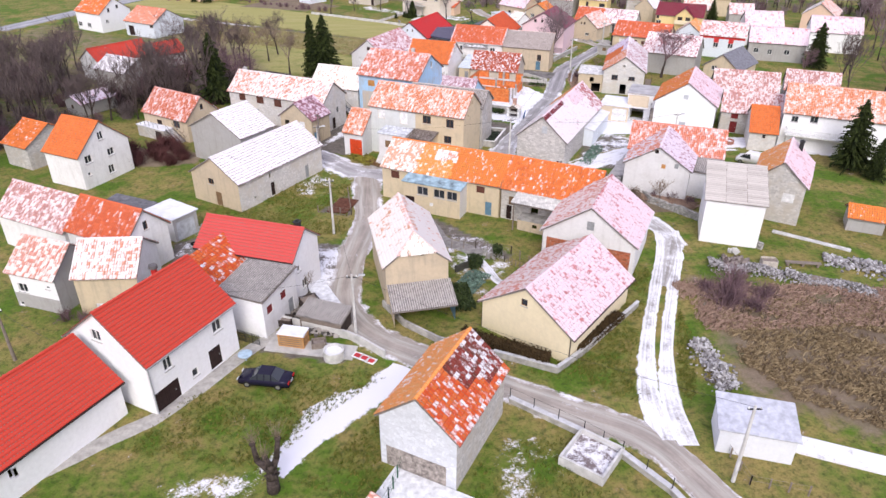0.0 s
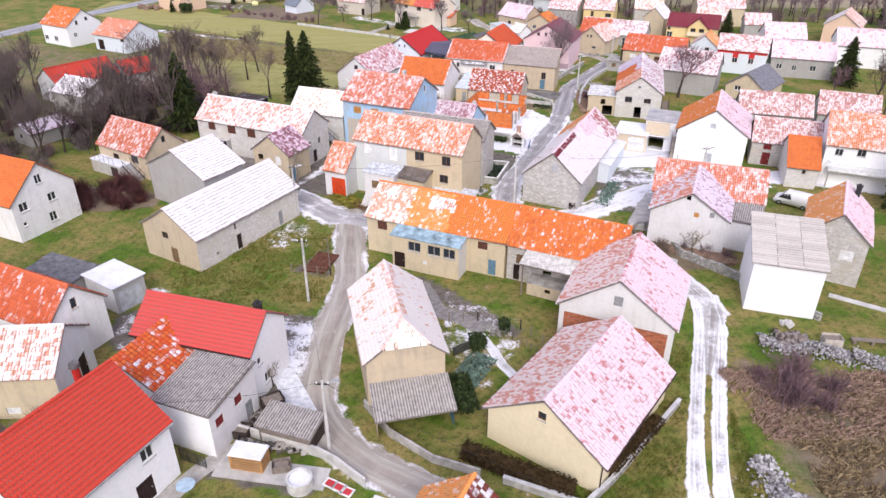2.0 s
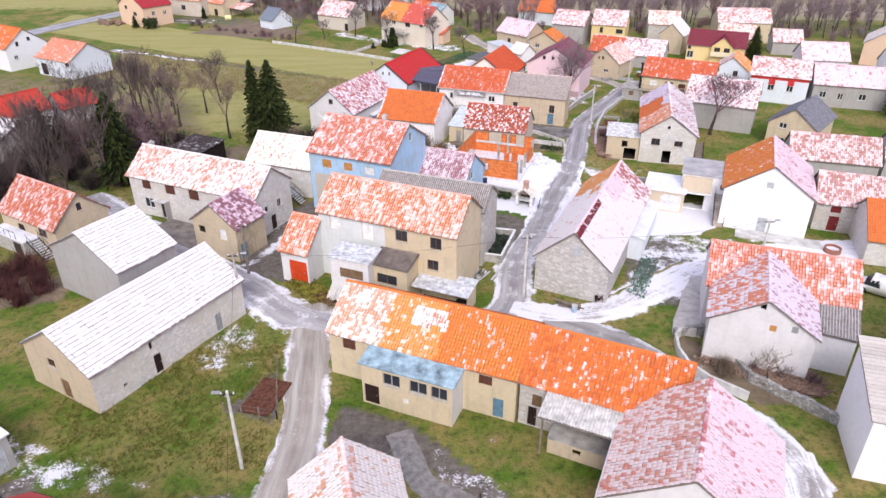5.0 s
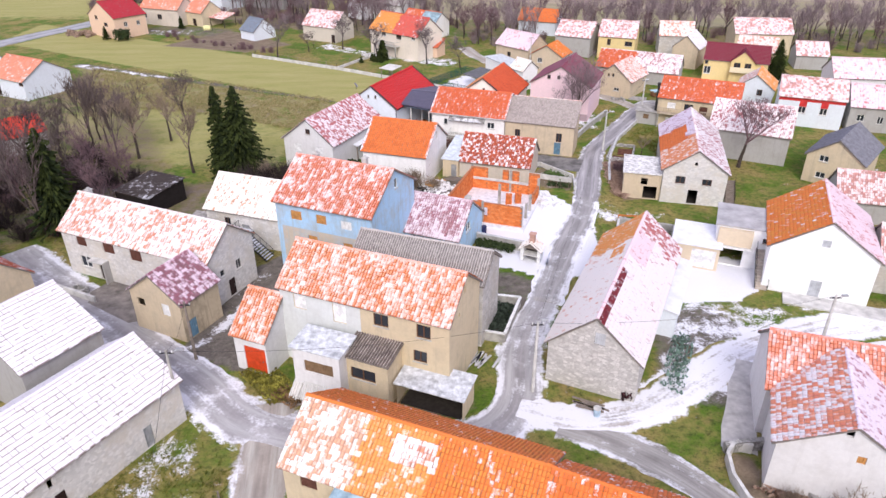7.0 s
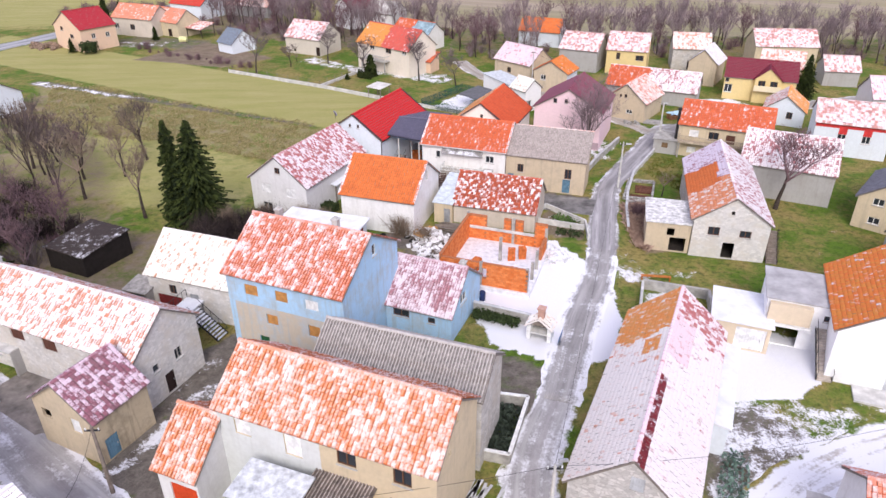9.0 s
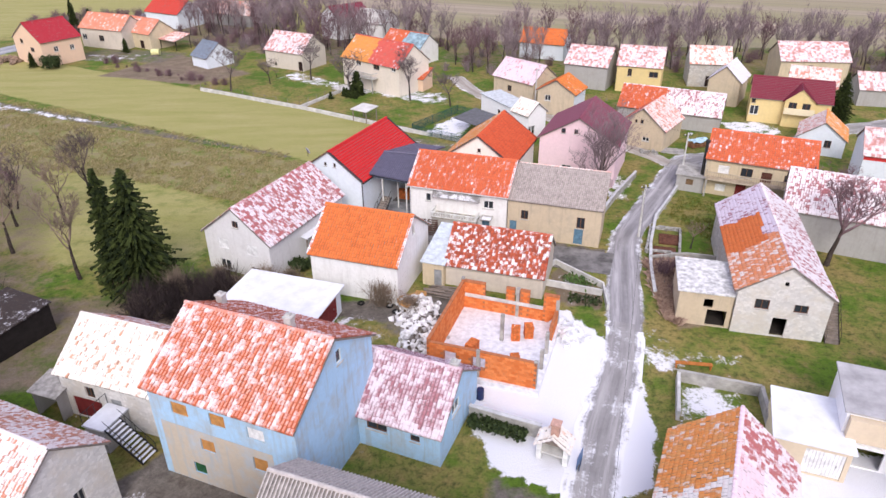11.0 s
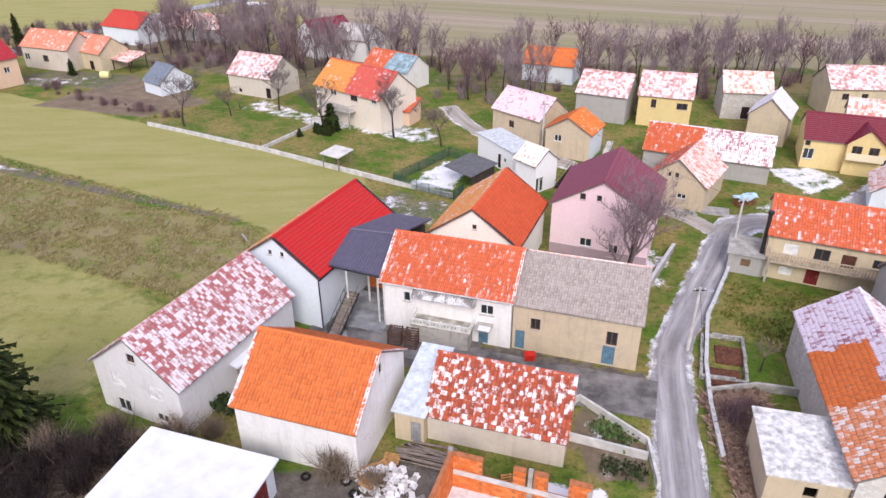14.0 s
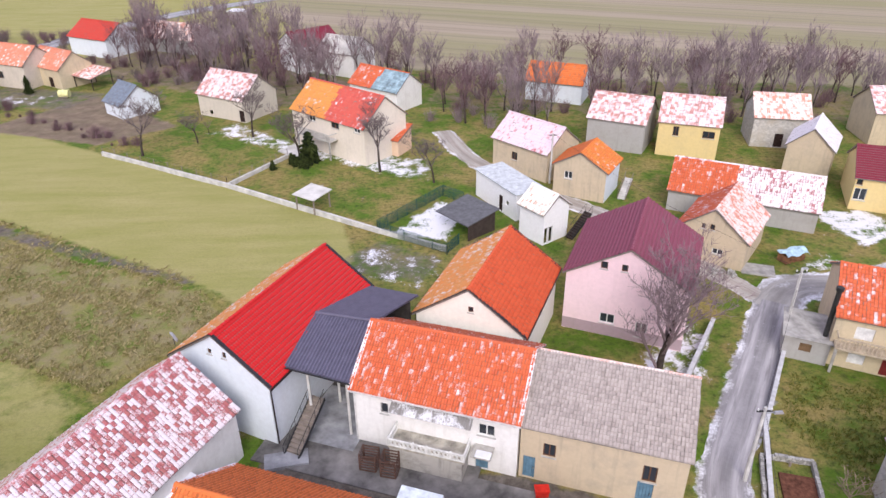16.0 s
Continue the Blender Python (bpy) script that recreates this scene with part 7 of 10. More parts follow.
def terrace_balcony():
    """A balcony on a solid concrete store, with a white lattice of cast blocks round it and a rusty sheet canopy over it; local -y is outward."""
    white, old = plain("balcony_white", (0.74, 0.74, 0.72), 0.8), plaster("streaked_concrete", (0.46, 0.44, 0.41), 0.75, (0.13, 0.12, 0.105))
    h = thing("balcony", 8.98, 153.24, -20, "balcony with a white lattice parapet on a streaked concrete store", "balcony")
    L, deep, z = 2.62, 1.62, 1.95
    part("store_wall", Soup().box(-L, -deep + 0.06, -0.2, L - 0.15, 0.0, z - 0.16), old, h, "grey concrete streaked by rain")
    part("slab", Soup().box(-L - 0.06, -deep - 0.06, z - 0.16, L + 0.06, 0.0, z), plain("worn_cement", (0.46, 0.43, 0.37), 0.9, vary=0.35, scale=1.2), h)
    block = Soup()
    for s in (-1, 1):
        block.tube((-0.13, 0, 0.29 - 0.17 * s), (0.13, 0, 0.29 + 0.17 * s), 0.03, 0.03, 5)
    block.box(-0.02, -0.035, 0.06, 0.02, 0.035, 0.52)
    lattice = block.mesh("lattice_block", white)
    runs = ((-L, -deep, L, -deep, 17), (-L, -deep, -L, -0.1, 5), (L, -deep, L, -0.1, 5))
    for ax, ay, bx, by, n in runs:
        along = (bx > ax)
        for zz, t in ((z, 0.07), (z + 0.52, 0.08)):
            part("rail", Soup().box(ax - 0.05, ay - 0.05, zz, bx + 0.05, by + 0.05, zz + t), white, h)
        for k in range(n):
            ob = new("lattice_block", lattice)
            ob.parent = h
            f = (k + 0.5) / n
            ob.matrix_local = pose(ax + (bx - ax) * f, ay + (by - ay) * f, z, 0, 0, 0 if along else 90)
    for px, py in ((-L, -deep), (-L * 0.33, -deep), (0.1, -deep), (L * 0.66, -deep), (L, -deep), (-L, -0.1), (L, -0.1)):
        part("parapet_post", Soup().box(px - 0.065, py - 0.065, z, px + 0.065, py + 0.065, z + 0.68), white, h)
    sheet = one_tile("mossy_canopy_sheet", (0.20, 0.185, 0.165), 0.52, (0.13, 0.12, 0.11), clump=1.2, loose=True)
    part("canopy_roof", waved_slope((-2.85, -0.82, 4.02), (1, 0, 0), (0, 0.86, 0.50), 5.7, 0.94, sheet, 0.21, 0.04, 1.2), sheet, h, "old corrugated canopy with snow and moss")
    for px in (-2.7, -0.9, 0.9, 2.7):
        part("bracket", Soup().tube((px, 0.0, 3.75), (px, -0.78, 4.0), 0.03, 0.03, 6), IRON, h)
    door = thing("door_canopy", 8.98, 153.24, -20, "small concrete door canopy under a sheet of snow", "canopy")
    part("slab", Soup().box(2.95, -1.25, 2.12, 4.30, 0.0, 2.22), old, door)
    part("snow_sheet", Soup().box(3.2, -1.2, 2.22, 4.25, -0.55, 2.29, taper=0.04), C_SNOW, door, "white snow")


terrace_balcony()
balcony("long timber-railed balcony of the ochre house", 46.8, 159.4, -26, 11.8, 1.2, 2.45, plain("balcony_beige", (0.50, 0.42, 0.32), 0.85))
balcony("white balcony of the large white house", 61.2, 98.4, -24, 14.5, 1.4, 2.8, WHITEPAINT)
balcony("balcony of the long house", -5.5, 213.0, -42, 7.0, 1.5, 2.7, plain("balcony_grey", (0.5, 0.48, 0.45), 0.85))


# ---- garden walls, fences, poles and wires ----
def wall_line(label, pts, height, thick, mat, name="garden_wall", cat="wall", cap=None, rubble=0.0):
    h = thing(name, pts[0][0], pts[0][1], 0, label, cat)
    o = Vector((*pts[0], 0))
    for a, b in zip(pts[:-1], pts[1:]):
        a, b = Vector((*a, 0)) - o, Vector((*b, 0)) - o
        u = (b - a).normalized()
        m = Matrix.Translation(a) @ Matrix(((u.x, -u.y, 0, 0), (u.y, u.x, 0, 0), (0, 0, 1, 0), (0, 0, 0, 1)))
        ln = (b - a).length
        s = Soup()
        n = max(2, int(ln / 0.8))
        for i in range(n):
            dz, dy = RNG.normal(0, rubble, 2)
            s.box(ln * i / n, -thick / 2 + dy * 0.3, -0.3, ln * (i + 1) / n, thick / 2 + dy * 0.3, height + dz, m, taper=0.0)
        part("wall_run", s, mat, h)
        if cap:
            part("coping", Soup().box(-0.02, -thick / 2 - 0.05, height, ln + 0.02, thick / 2 + 0.05, height + 0.08, m), cap, h)
    return h


LIME = stone("dry_limestone", (0.42, 0.41, 0.39), (0.20, 0.19, 0.18), 3.2, (1, 1, 1.3), 0.1)
COPING = plain("snow_dusted_coping", (0.54, 0.54, 0.55), 0.9, vary=0.15)

wall_line("low concrete wall dusted with snow along the lane", [(6.1, 43.3), (11.5, 39.4), (14.0, 37.2), (16.7, 33.7), (20, 27)], 0.45, 0.35, CONCRETE, cap=COPING)
wall_line("low concrete kerb wall round the cream house", [(5.2, 49.4), (10.6, 47.0), (13.0, 49.2), (20.4, 57.3)], 0.6, 0.22, CONCRETE, cap=COPING)
wall_line("low concrete wall below the tan house", [(-5.4, 57.6), (-3.2, 54.2), (0.2, 51.4), (3.6, 50.0)], 0.7, 0.2, CONCRETE)
wall_line("stone retaining wall above the track", [(24.0, 88.4), (27.0, 88.6), (28.4, 82), (34.0, 75.4), (38, 69)], 0.8, 0.4, LIME, rubble=0.08)
wall_line("white-topped field boundary wall", [(-37.2, 213.6), (-16.4, 201.0), (3.5, 187.4), (11.2, 182.6)], 0.55, 0.3, PALECONC)
wall_line("low garden wall between two lawns", [(-16.4, 201.0), (-10.2, 211.0)], 0.5, 0.3, PALECONC)
wall_line("low white wall along the road", [(38.6, 163.4), (34.9, 157.6), (33.0, 154.7), (30.3, 148.0), (28.8, 143.1), (27.6, 137.8)], 0.5, 0.22, PALECONC, cap=COPING)
wall_line("concrete wall with snow by the road bend", [(26.8, 155.9), (29.6, 160.7), (34.2, 167.6)], 0.8, 0.25, CONCRETE, cap=COPING)
wall_line("concrete wall round the kitchen garden", [(29.2, 144.6), (33.2, 145.0), (36.8, 144.0)], 0.7, 0.22, CONCRETE)
wall_line("low wall of a small snowy garden", [(18.0, 143.6), (19.0, 144.4), (22.9, 139.6), (22.4, 135.6)], 0.6, 0.2, PALECONC)
wall_line("grey concrete retaining wall behind the fireplace", [(8.2, 121.6), (13.3, 119.2)], 1.1, 0.25, CONCRETE, cap=COPING)
wall_line("concrete pen with a white rim beside the stone house", [(8.9, 108.8), (11.5, 108.2), (9.3, 102.2), (7.3, 102.8)], 0.9, 0.18, CONCRETE, cap=WHITEPAINT)
wall_line("concrete wall behind the wood store", [(-15.4, 54.9), (-8.4, 52.2), (-7.0, 51.3), (-4.7, 49.2)], 0.8, 0.2, PALECONC)
wall_line("broken wall of a ruined pen", [(25.6, 125.2), (31.5, 123.0), (30.6, 119.6)], 1.0, 0.3, CONCRETE)
wall_line("broken wall of a ruined pen", [(25.6, 125.2), (24.0, 120.5)], 0.9, 0.25, PALECONC)
wall_line("rounded planter wall before the grey house", [(26.0, 88.2), (24.8, 88.6), (23.9, 87.6), (23.5, 85.6), (23.7, 83.6), (24.8, 81.6), (27.2, 79.4)], 0.8, 0.25, PALECONC)
wall_line("yard wall below the long stone house", [(-36.0, 112.8), (-33.4, 111.5), (-30.6, 110.0)], 0.7, 0.25, PALECONC)


def heap(label, a, b, width, height, count, mat, size=0.28, seed=3, name="stone_heap", cat="stones"):
    """A dry heap of loose field stones along a line, past counting."""
    rng = np.random.default_rng(seed)
    s = Soup()
    a, b = np.array(a), np.array(b)
    d = (b - a) / np.linalg.norm(b - a)
    n = np.array([-d[1], d[0]])
    for _ in range(count):
        k, w = rng.random(), rng.normal(0, 0.36)
        p = a + (b - a) * k + n * w * width
        hz = height * max(0.0, 1 - (abs(w) / 0.9) ** 1.5) * (0.55 + 0.45 * math.sin(k * 9 + 2)) * rng.random() ** 0.4
        r = size * rng.uniform(0.5, 1.25)
        q = Matrix.Translation((p[0], p[1], hz)) @ Euler(rng.uniform(0, 6, 3)).to_matrix().to_4x4()
        e = rng.uniform(0.5, 1, 3) * r
        s.box(-e[0] / 2, -e[1] / 2, -e[2] / 2, e[0] / 2, e[1] / 2, e[2] / 2, q, taper=0.04)
    return solid(name, s, mat, label, cat, "stuff")


def stone_mat():
    m, nt, b = material("loose_limestone")
    geo = nt.nodes.new("ShaderNodeNewGeometry")
    c = mix(nt, geo.outputs["Random Per Island"], (0.11, 0.10, 0.10), (0.58, 0.57, 0.58))
    nt.links.new(mix(nt, ramp(nt, noise_of(nt, 3, 4), 0.4, 0.7, 0, 0.5), c, (0.18, 0.16, 0.14)), b.inputs["Base Color"])
    b.inputs["Roughness"].default_value = 0.95
    return m




def rubble_mat(name, dark, light):
    m, nt, b = material(name)
    geo = nt.nodes.new("ShaderNodeNewGeometry")
    nt.links.new(mix(nt, ramp(nt, geo.outputs["Random Per Island"], 0.1, 0.6), dark, light), b.inputs["Base Color"])
    b.inputs["Roughness"].default_value = 0.9
    return m


LOOSE = stone_mat()
heap("long heap of grey field stones across the weedy plot", (30.5, 65.6), (38.1, 63.3), 1.7, 0.9, 1500, LOOSE, 0.2)
heap("long heap of grey field stones across the weedy plot", (38.1, 63.3), (47, 58.6), 1.7, 0.8, 1500, LOOSE, 0.2, 4)
heap("heap of grey field stones beside the track", (24.4, 51.0), (25.0, 44.5), 1.6, 1.0, 700, LOOSE, seed=5)
heap("rubble and building waste beside the brick shell", (4.0, 137.6), (5.4, 128.5), 2.6, 1.0, 700, rubble_mat("snowy_rubble", (0.10, 0.08, 0.065), (0.80, 0.79, 0.80)), 0.5, 6, "rubble", "rubble")
heap("pile of snowy blocks beside the brick shell", (16.9, 133.5), (18.6, 130.5), 2.0, 0.8, 120, plain("snowy_blocks", (0.74, 0.74, 0.77), 0.9, vary=0.2), 0.6, 7, "rubble", "rubble")
heap("fallen tiles and planks below the porch", (-6.5, 92.6), (-2.5, 92.3), 1.2, 0.4, 160, plain("broken_tiles", (0.42, 0.24, 0.17), 0.9, vary=0.5), 0.4, 8, "rubble", "rubble")
heap("loose stones at the edge of the weedy plot", (44, 66.5), (50, 64), 2.2, 0.5, 260, LOOSE, 0.4, 9)
heap("pile of old timber and scrap in the far yard", (-91, 240.5), (-84, 238.5), 2.6, 1.0, 160, plain("timber_scrap", (0.28, 0.20, 0.15), 0.9, vary=0.5), 0.9, 10, "timber_pile", "timber")


def fence(label, pts, height, mat, gap=2.0, wires=3, post=0.035, name="fence", mesh=None):
    h = thing(name, pts[0][0], pts[0][1], 0, label, "fence")
    o = Vector((*pts[0], 0))
    for a, b in zip(pts[:-1], pts[1:]):
        a, b = Vector((*a, 0)) - o, Vector((*b, 0)) - o
        n = max(1, round((b - a).length / gap))
        for i in range(n + 1):
            p = a.lerp(b, i / n)
            part("post", Soup().tube(p - Vector((0, 0, 0.2)), p + Vector((0, 0, height)), post), mat, h)
        for k in range(wires):
            z = Vector((0, 0, height * (k + 1) / wires - 0.03))
            part("wire", Soup().tube(a + z, b + z, 0.012, sides=4), mat, h)
        if mesh:
            s = Soup()
            ln = (b - a).length
            m = int(ln / 0.09)
            for i in range(m):
                s.tube(a.lerp(b, i / m), a.lerp(b, i / m) + Vector((0, 0, height)), 0.02, sides=3, cap=False)
            tagged(part("netting", s, mesh, h), kind="stuff")
    return h


GREENMESH = plain("green_netting", (0.02, 0.075, 0.07), 0.6)
fence("dark iron posts standing on the low lane wall", [(6.1, 43.3), (11.5, 39.4), (14.0, 37.2), (16.7, 33.7), (20, 27)], 1.5, IRON, 2.2, 1)
fence("wire fence on the field boundary wall", [(-37.2, 213.8), (-16.4, 201.2), (-10.2, 211.2)], 1.3, OLDWOOD, 2.6, 2, 0.05)
fence("green mesh fence of the dog run", [(3.6, 187.4), (11.4, 196.8), (13.8, 194.4)], 1.5, GREENMESH, 1.8, 2, 0.04, mesh=GREENMESH)
fence("green mesh fence of the dog run", [(3.6, 187.4), (11.2, 181.9), (12.6, 184.0)], 1.3, GREENMESH, 1.8, 2, 0.04, mesh=GREENMESH)
fence("wire fence round a vegetable plot", [(-15.2, 79.2), (-10.8, 78.2), (-12.0, 85.0)], 0.9, OLDWOOD, 1.6, 2, 0.07)
fence("wooden rail fence in the garden", [(-1.0, 69.2), (4.6, 69.4), (8.6, 68.0), (11.2, 64.4)], 1.1, OLDWOOD, 1.4, 3, 0.06)
fence("old fence beside the garden shed", [(22.0, 38.4), (22.6, 34.4), (26.4, 33.4)], 0.9, OLDWOOD, 1.3, 2, 0.07)
fence("green wire fence beside the stone barn", [(-2.6, 36.2), (-3.4, 33.2), (-5.2, 29.0)], 1.3, plain("green_iron", (0.03, 0.11, 0.06), 0.5), 1.1, 3, 0.05)
wall_line("low stone frame of the vegetable beds", [(29.4, 146.6), (31.6, 152.2), (34.8, 151.3), (32.8, 145.7), (29.4, 146.6)], 0.4, 0.25, LIME, rubble=0.05)
wall_line("concrete wall across the small snowy garden", [(17.3, 140.4), (22.5, 138.2)], 0.6, 0.2, PALECONC)
fence("vegetable bed frame of old beams", [(29.3, 145.0), (31.6, 151.6), (34.8, 151.0), (32.5, 145.4)], 0.35, OLDWOOD, 1.6, 1, 0.09)
fence("leaning garden fence behind the ruined pen", [(27.6, 139.8), (30.4, 138.9)], 0.8, OLDWOOD, 1.4, 2, 0.05)

# raised beds of bare soil
for bx, by, w, d in ((-12.2, 80.8, 2.6, 4.2), (32.9, 149.2, 2.4, 2.4), (31.4, 146.4, 2.4, 2.2)):
    s = Soup().box(-w / 2, -d / 2, -0.1, w / 2, d / 2, 0.14)
    solid("garden_bed", s, plain("red_brown_soil", (0.13, 0.055, 0.035), 1.0, vary=0.35, scale=4), "garden bed of red-brown bare soil", "garden bed", m=pose(bx, by, 0, 0, 0, -17))


def pen(label, x, y, turn, length, width, height, fill):
    h = thing("manure_pen", x, y, turn, label, "pen")
    L, W, t = length / 2, width / 2, 0.2
    for q in ((-L, -W, L, -W + t), (-L, W - t, L, W), (-L, -W + t, -L + t, W - t), (L - t, -W + t, L, W - t)):
        part("wall", Soup().box(q[0], q[1], -0.2, q[2], q[3], height), PALECONC, h)
    part("filling", Soup().box(-L + t, -W + t, -0.1, L - t, W - t, height * 0.45), fill, h, "brown straw dusted with snow")


pen("open concrete manure pen half filled and dusted with snow", 11.6, 36.9, 53, 3.7, 3.6, 0.8, one_tile("snowy_straw", (0.09, 0.045, 0.04), 0.6, clump=1.2, loose=True))


def pole(label, x, y, height, lamp=None, lean=(0, 0), mat=None):
    h = thing("utility_pole", x, y, 0, label, "pole", "utility poles")
    top = (lean[0], lean[1], height)
    part("shaft", Soup().tube((0, 0, -0.3), top, 0.16, 0.10, 8), mat or PALECONC, h)
    part("crossarm", Soup().box(top[0] - 0.5, top[1] - 0.05, height - 0.35, top[0] + 0.5, top[1] + 0.05, height - 0.27), IRON, h)
    for dx in (-0.42, 0, 0.42):
        part("insulator", Soup().tube((top[0] + dx, top[1], height - 0.27), (top[0] + dx, top[1], height - 0.1), 0.05), WHITEPAINT, h)
    if lamp:
        a = Vector(top) - Vector((0, 0, 0.5))
        b = a + Vector((lamp[0], lamp[1], 0.35))
        arm = part("lamp_arm", Soup().tube(a, b, 0.035), plain("lamp_metal", (0.45, 0.46, 0.48), 0.4, 0.7), h)
        part("lamp_head", Soup().box(b.x - 0.3, b.y - 0.12, b.z - 0.08, b.x + 0.3, b.y + 0.12, b.z + 0.06, taper=0.05), plain("lamp_metal", (0.45, 0.46, 0.48), 0.4, 0.7), arm)
    return Vector((x + top[0], y + top[1], height - 0.12))


POLES = {
    "m": pole("pale concrete pole with a street lamp on the grass", -12.4, 73.2, 7.2, (-0.8, 0.1)),
    "a": pole("pale concrete pole with a lamp beside the lane", -7.7, 52.9, 6.6, (0.9, 0.2)),
    "j": pole("grey pole at the end of the long barn", -16.9, 93.0, 6.8, (0.9, 0.3), mat=CONCRETE),
    "s": pole("pale pole with a lamp in the road junction", 10.9, 95.4, 7.0, (0.6, 0.5)),
    "z": pole("pale concrete pole with a lamp on the snowy road", 36.4, 99.0, 6.6, (0.8, 0.1)),
    "g": pole("leaning pale pole beside the garden shed", 21.5, 34.7, 6.7, None, (0.4, 0.6)),
    "t": pole("pale concrete pole at the upper junction", 39.9, 166.0, 6.7, (0.4, 0.3)),
    "r": pole("pale pole with a lamp beside the road", 29.6, 150.2, 6.4, (0.7, -0.3)),
    "u": pole("pale pole by the gravel lane", 25.4, 200.0, 6.8, None),
    "k": pole("wooden pole by the small tan house", -18.0, 100.6, 6.0, None, (0, 0), OLDWOOD),
    "w": pole("wooden pole below the old houses", -38.1, 49.2, 5.6, None, (0, 0), OLDWOOD),
}


def wire(a, b, sag=0.9, where=""):
    s = Soup()
    n = 8
    p = [a.lerp(b, i / n) - Vector((0, 0, sag * 4 * (i / n) * (1 - i / n))) for i in range(n + 1)]
    s.hose(p, 0.014, 3)
    solid("overhead_wire", s, IRON, "thin dark overhead wire between poles", "wire", group="overhead wires")


for a, b in ("am", "mj", "js", "sr", "rt", "tu", "ag", "sz", "jk"):
    wire(POLES[a], POLES[b])
wire(POLES["w"], Vector((-28.0, 43.5, 5.0)), 0.4)
wire(POLES["a"], Vector((-20.5, 52.5, 5.0)), 0.4)


# ---- vehicles ----
def lofted(sections, name):
    """A closed skin over cross-sections, each a list of points of equal number."""
    s = Soup()
    n = len(sections[0])
    verts = [p for sec in sections for p in sec]
    faces = [(i * n + k, i * n + (k + 1) % n, (i + 1) * n + (k + 1) % n, (i + 1) * n + k) for i in range(len(sections) - 1) for k in range(n)]
    faces += [tuple(range(n - 1, -1, -1)), tuple((len(sections) - 1) * n + k for k in range(n))]
    return s.add(verts, faces)


def vehicle(name, label, x, y, turn, paint, profile, cabin, width, wheels, cat):
    """profile: (x, bonnet height) along the lower body; cabin: (x, roof height, half width at the roof)."""
    h = thing(name, x, y, turn, label, cat)
    w = width / 2

    def sec(px, z, ww):
        return [(px, -ww, 0.28), (px, -ww * 1.0, z * 0.62), (px, -ww * 0.93, z * 0.93), (px, -ww * 0.78, z), (px, ww * 0.78, z), (px, ww * 0.93, z * 0.93), (px, ww, z * 0.62), (px, ww, 0.28)]

    body = lofted([sec(px, z, w * k) for px, z, k in profile], "body")
    me = body.mesh("body", paint, True)
    b = part("body", me, paint, h)
    base = 0.82 if cat == "car" else 1.0

    def cab(px, z, k):
        low = 0.9 if cat == "car" else 1.012
        return [(px, -w * low, base), (px, -w * k, z), (px, w * k, z), (px, w * low, base)]

    part("glasshouse", lofted([cab(*c) for c in cabin], "glasshouse"), glass(), h)
    tops = [c for c in cabin if c[1] > base + 0.35]
    x0, x1, zt, kk = tops[0][0], tops[-1][0], tops[0][1], tops[0][2]
    part("roof_panel", Soup().box(x0 - 0.05, -w * kk - 0.02, zt - 0.03, x1 + 0.05, w * kk + 0.02, zt + 0.035, taper=0.05), paint, h)
    for sg in (-1, 1):
        for px in (x0, (x0 + x1) / 2, x1):
            part("pillar", Soup().tube((px, sg * w * 0.9, base), (px, sg * (w * kk + 0.01), zt), 0.045, sides=5), paint, h)
    rubber, rim = plain("tyre_rubber", (0.02, 0.02, 0.02), 0.9), plain("alloy_rim", (0.5, 0.5, 0.52), 0.35, 0.8)
    for px in wheels:
        for sg in (-1, 1):
            wh = part("wheel", Soup().tube((px, sg * (w - 0.2), 0.31), (px, sg * (w + 0.01), 0.31), 0.31, sides=16), rubber, h)
            part("rim", Soup().tube((px, sg * (w + 0.005), 0.31), (px, sg * (w + 0.02), 0.31), 0.19, sides=12), rim, wh)
    x_front, x_back = profile[0][0], profile[-1][0]
    for sg in (-1, 1):
        part("headlight", Soup().box(x_front - 0.03, sg * w * 0.6 - 0.18, 0.55, x_front + 0.05, sg * w * 0.6 + 0.18, 0.68), plain("headlight_glass", (0.7, 0.72, 0.75), 0.15), h)
        part("tail_light", Soup().box(x_back - 0.05, sg * w * 0.65 - 0.2, 0.62, x_back + 0.03, sg * w * 0.65 + 0.2, 0.78), plain("tail_light_red", (0.45, 0.02, 0.02), 0.25), h)
    part("number_plate", Soup().box(x_back, -0.26, 0.5, x_back + 0.03, 0.26, 0.61), WHITEPAINT, h)
    return h


vehicle("car", "dark blue-black saloon car parked on the grass", -14.7, 45.9, -9, plain("dark_car_paint", (0.018, 0.016, 0.035), 0.2, 0.3, vary=0.05),
        [(-2.3, 0.5, 0.8), (-2.2, 0.72, 0.93), (-1.2, 0.86, 1.0), (0.9, 0.9, 1.0), (1.6, 0.92, 0.98), (2.2, 0.88, 0.92), (2.3, 0.6, 0.85)],
        [(-1.15, 0.84, 0.88), (-0.45, 1.38, 0.66), (0.75, 1.38, 0.66), (1.5, 0.9, 0.86)], 1.76, (-1.4, 1.35), "car")
vehicle("van", "white delivery van parked by the large white house", 47.4, 94.9, -42, plain("white_van_paint", (0.8, 0.8, 0.8), 0.3, vary=0.03),
        [(-2.3, 0.6, 0.85), (-2.2, 0.95, 0.95), (-1.5, 1.15, 1.0), (-0.9, 1.7, 1.0), (0.2, 1.85, 1.0), (2.1, 1.85, 1.0), (2.3, 1.7, 0.97)],
        [(-1.66, 1.06, 0.92), (-1.0, 1.70, 0.985), (-0.3, 1.74, 0.985), (-0.12, 1.02, 1.0)], 1.9, (-1.5, 1.45), "van")


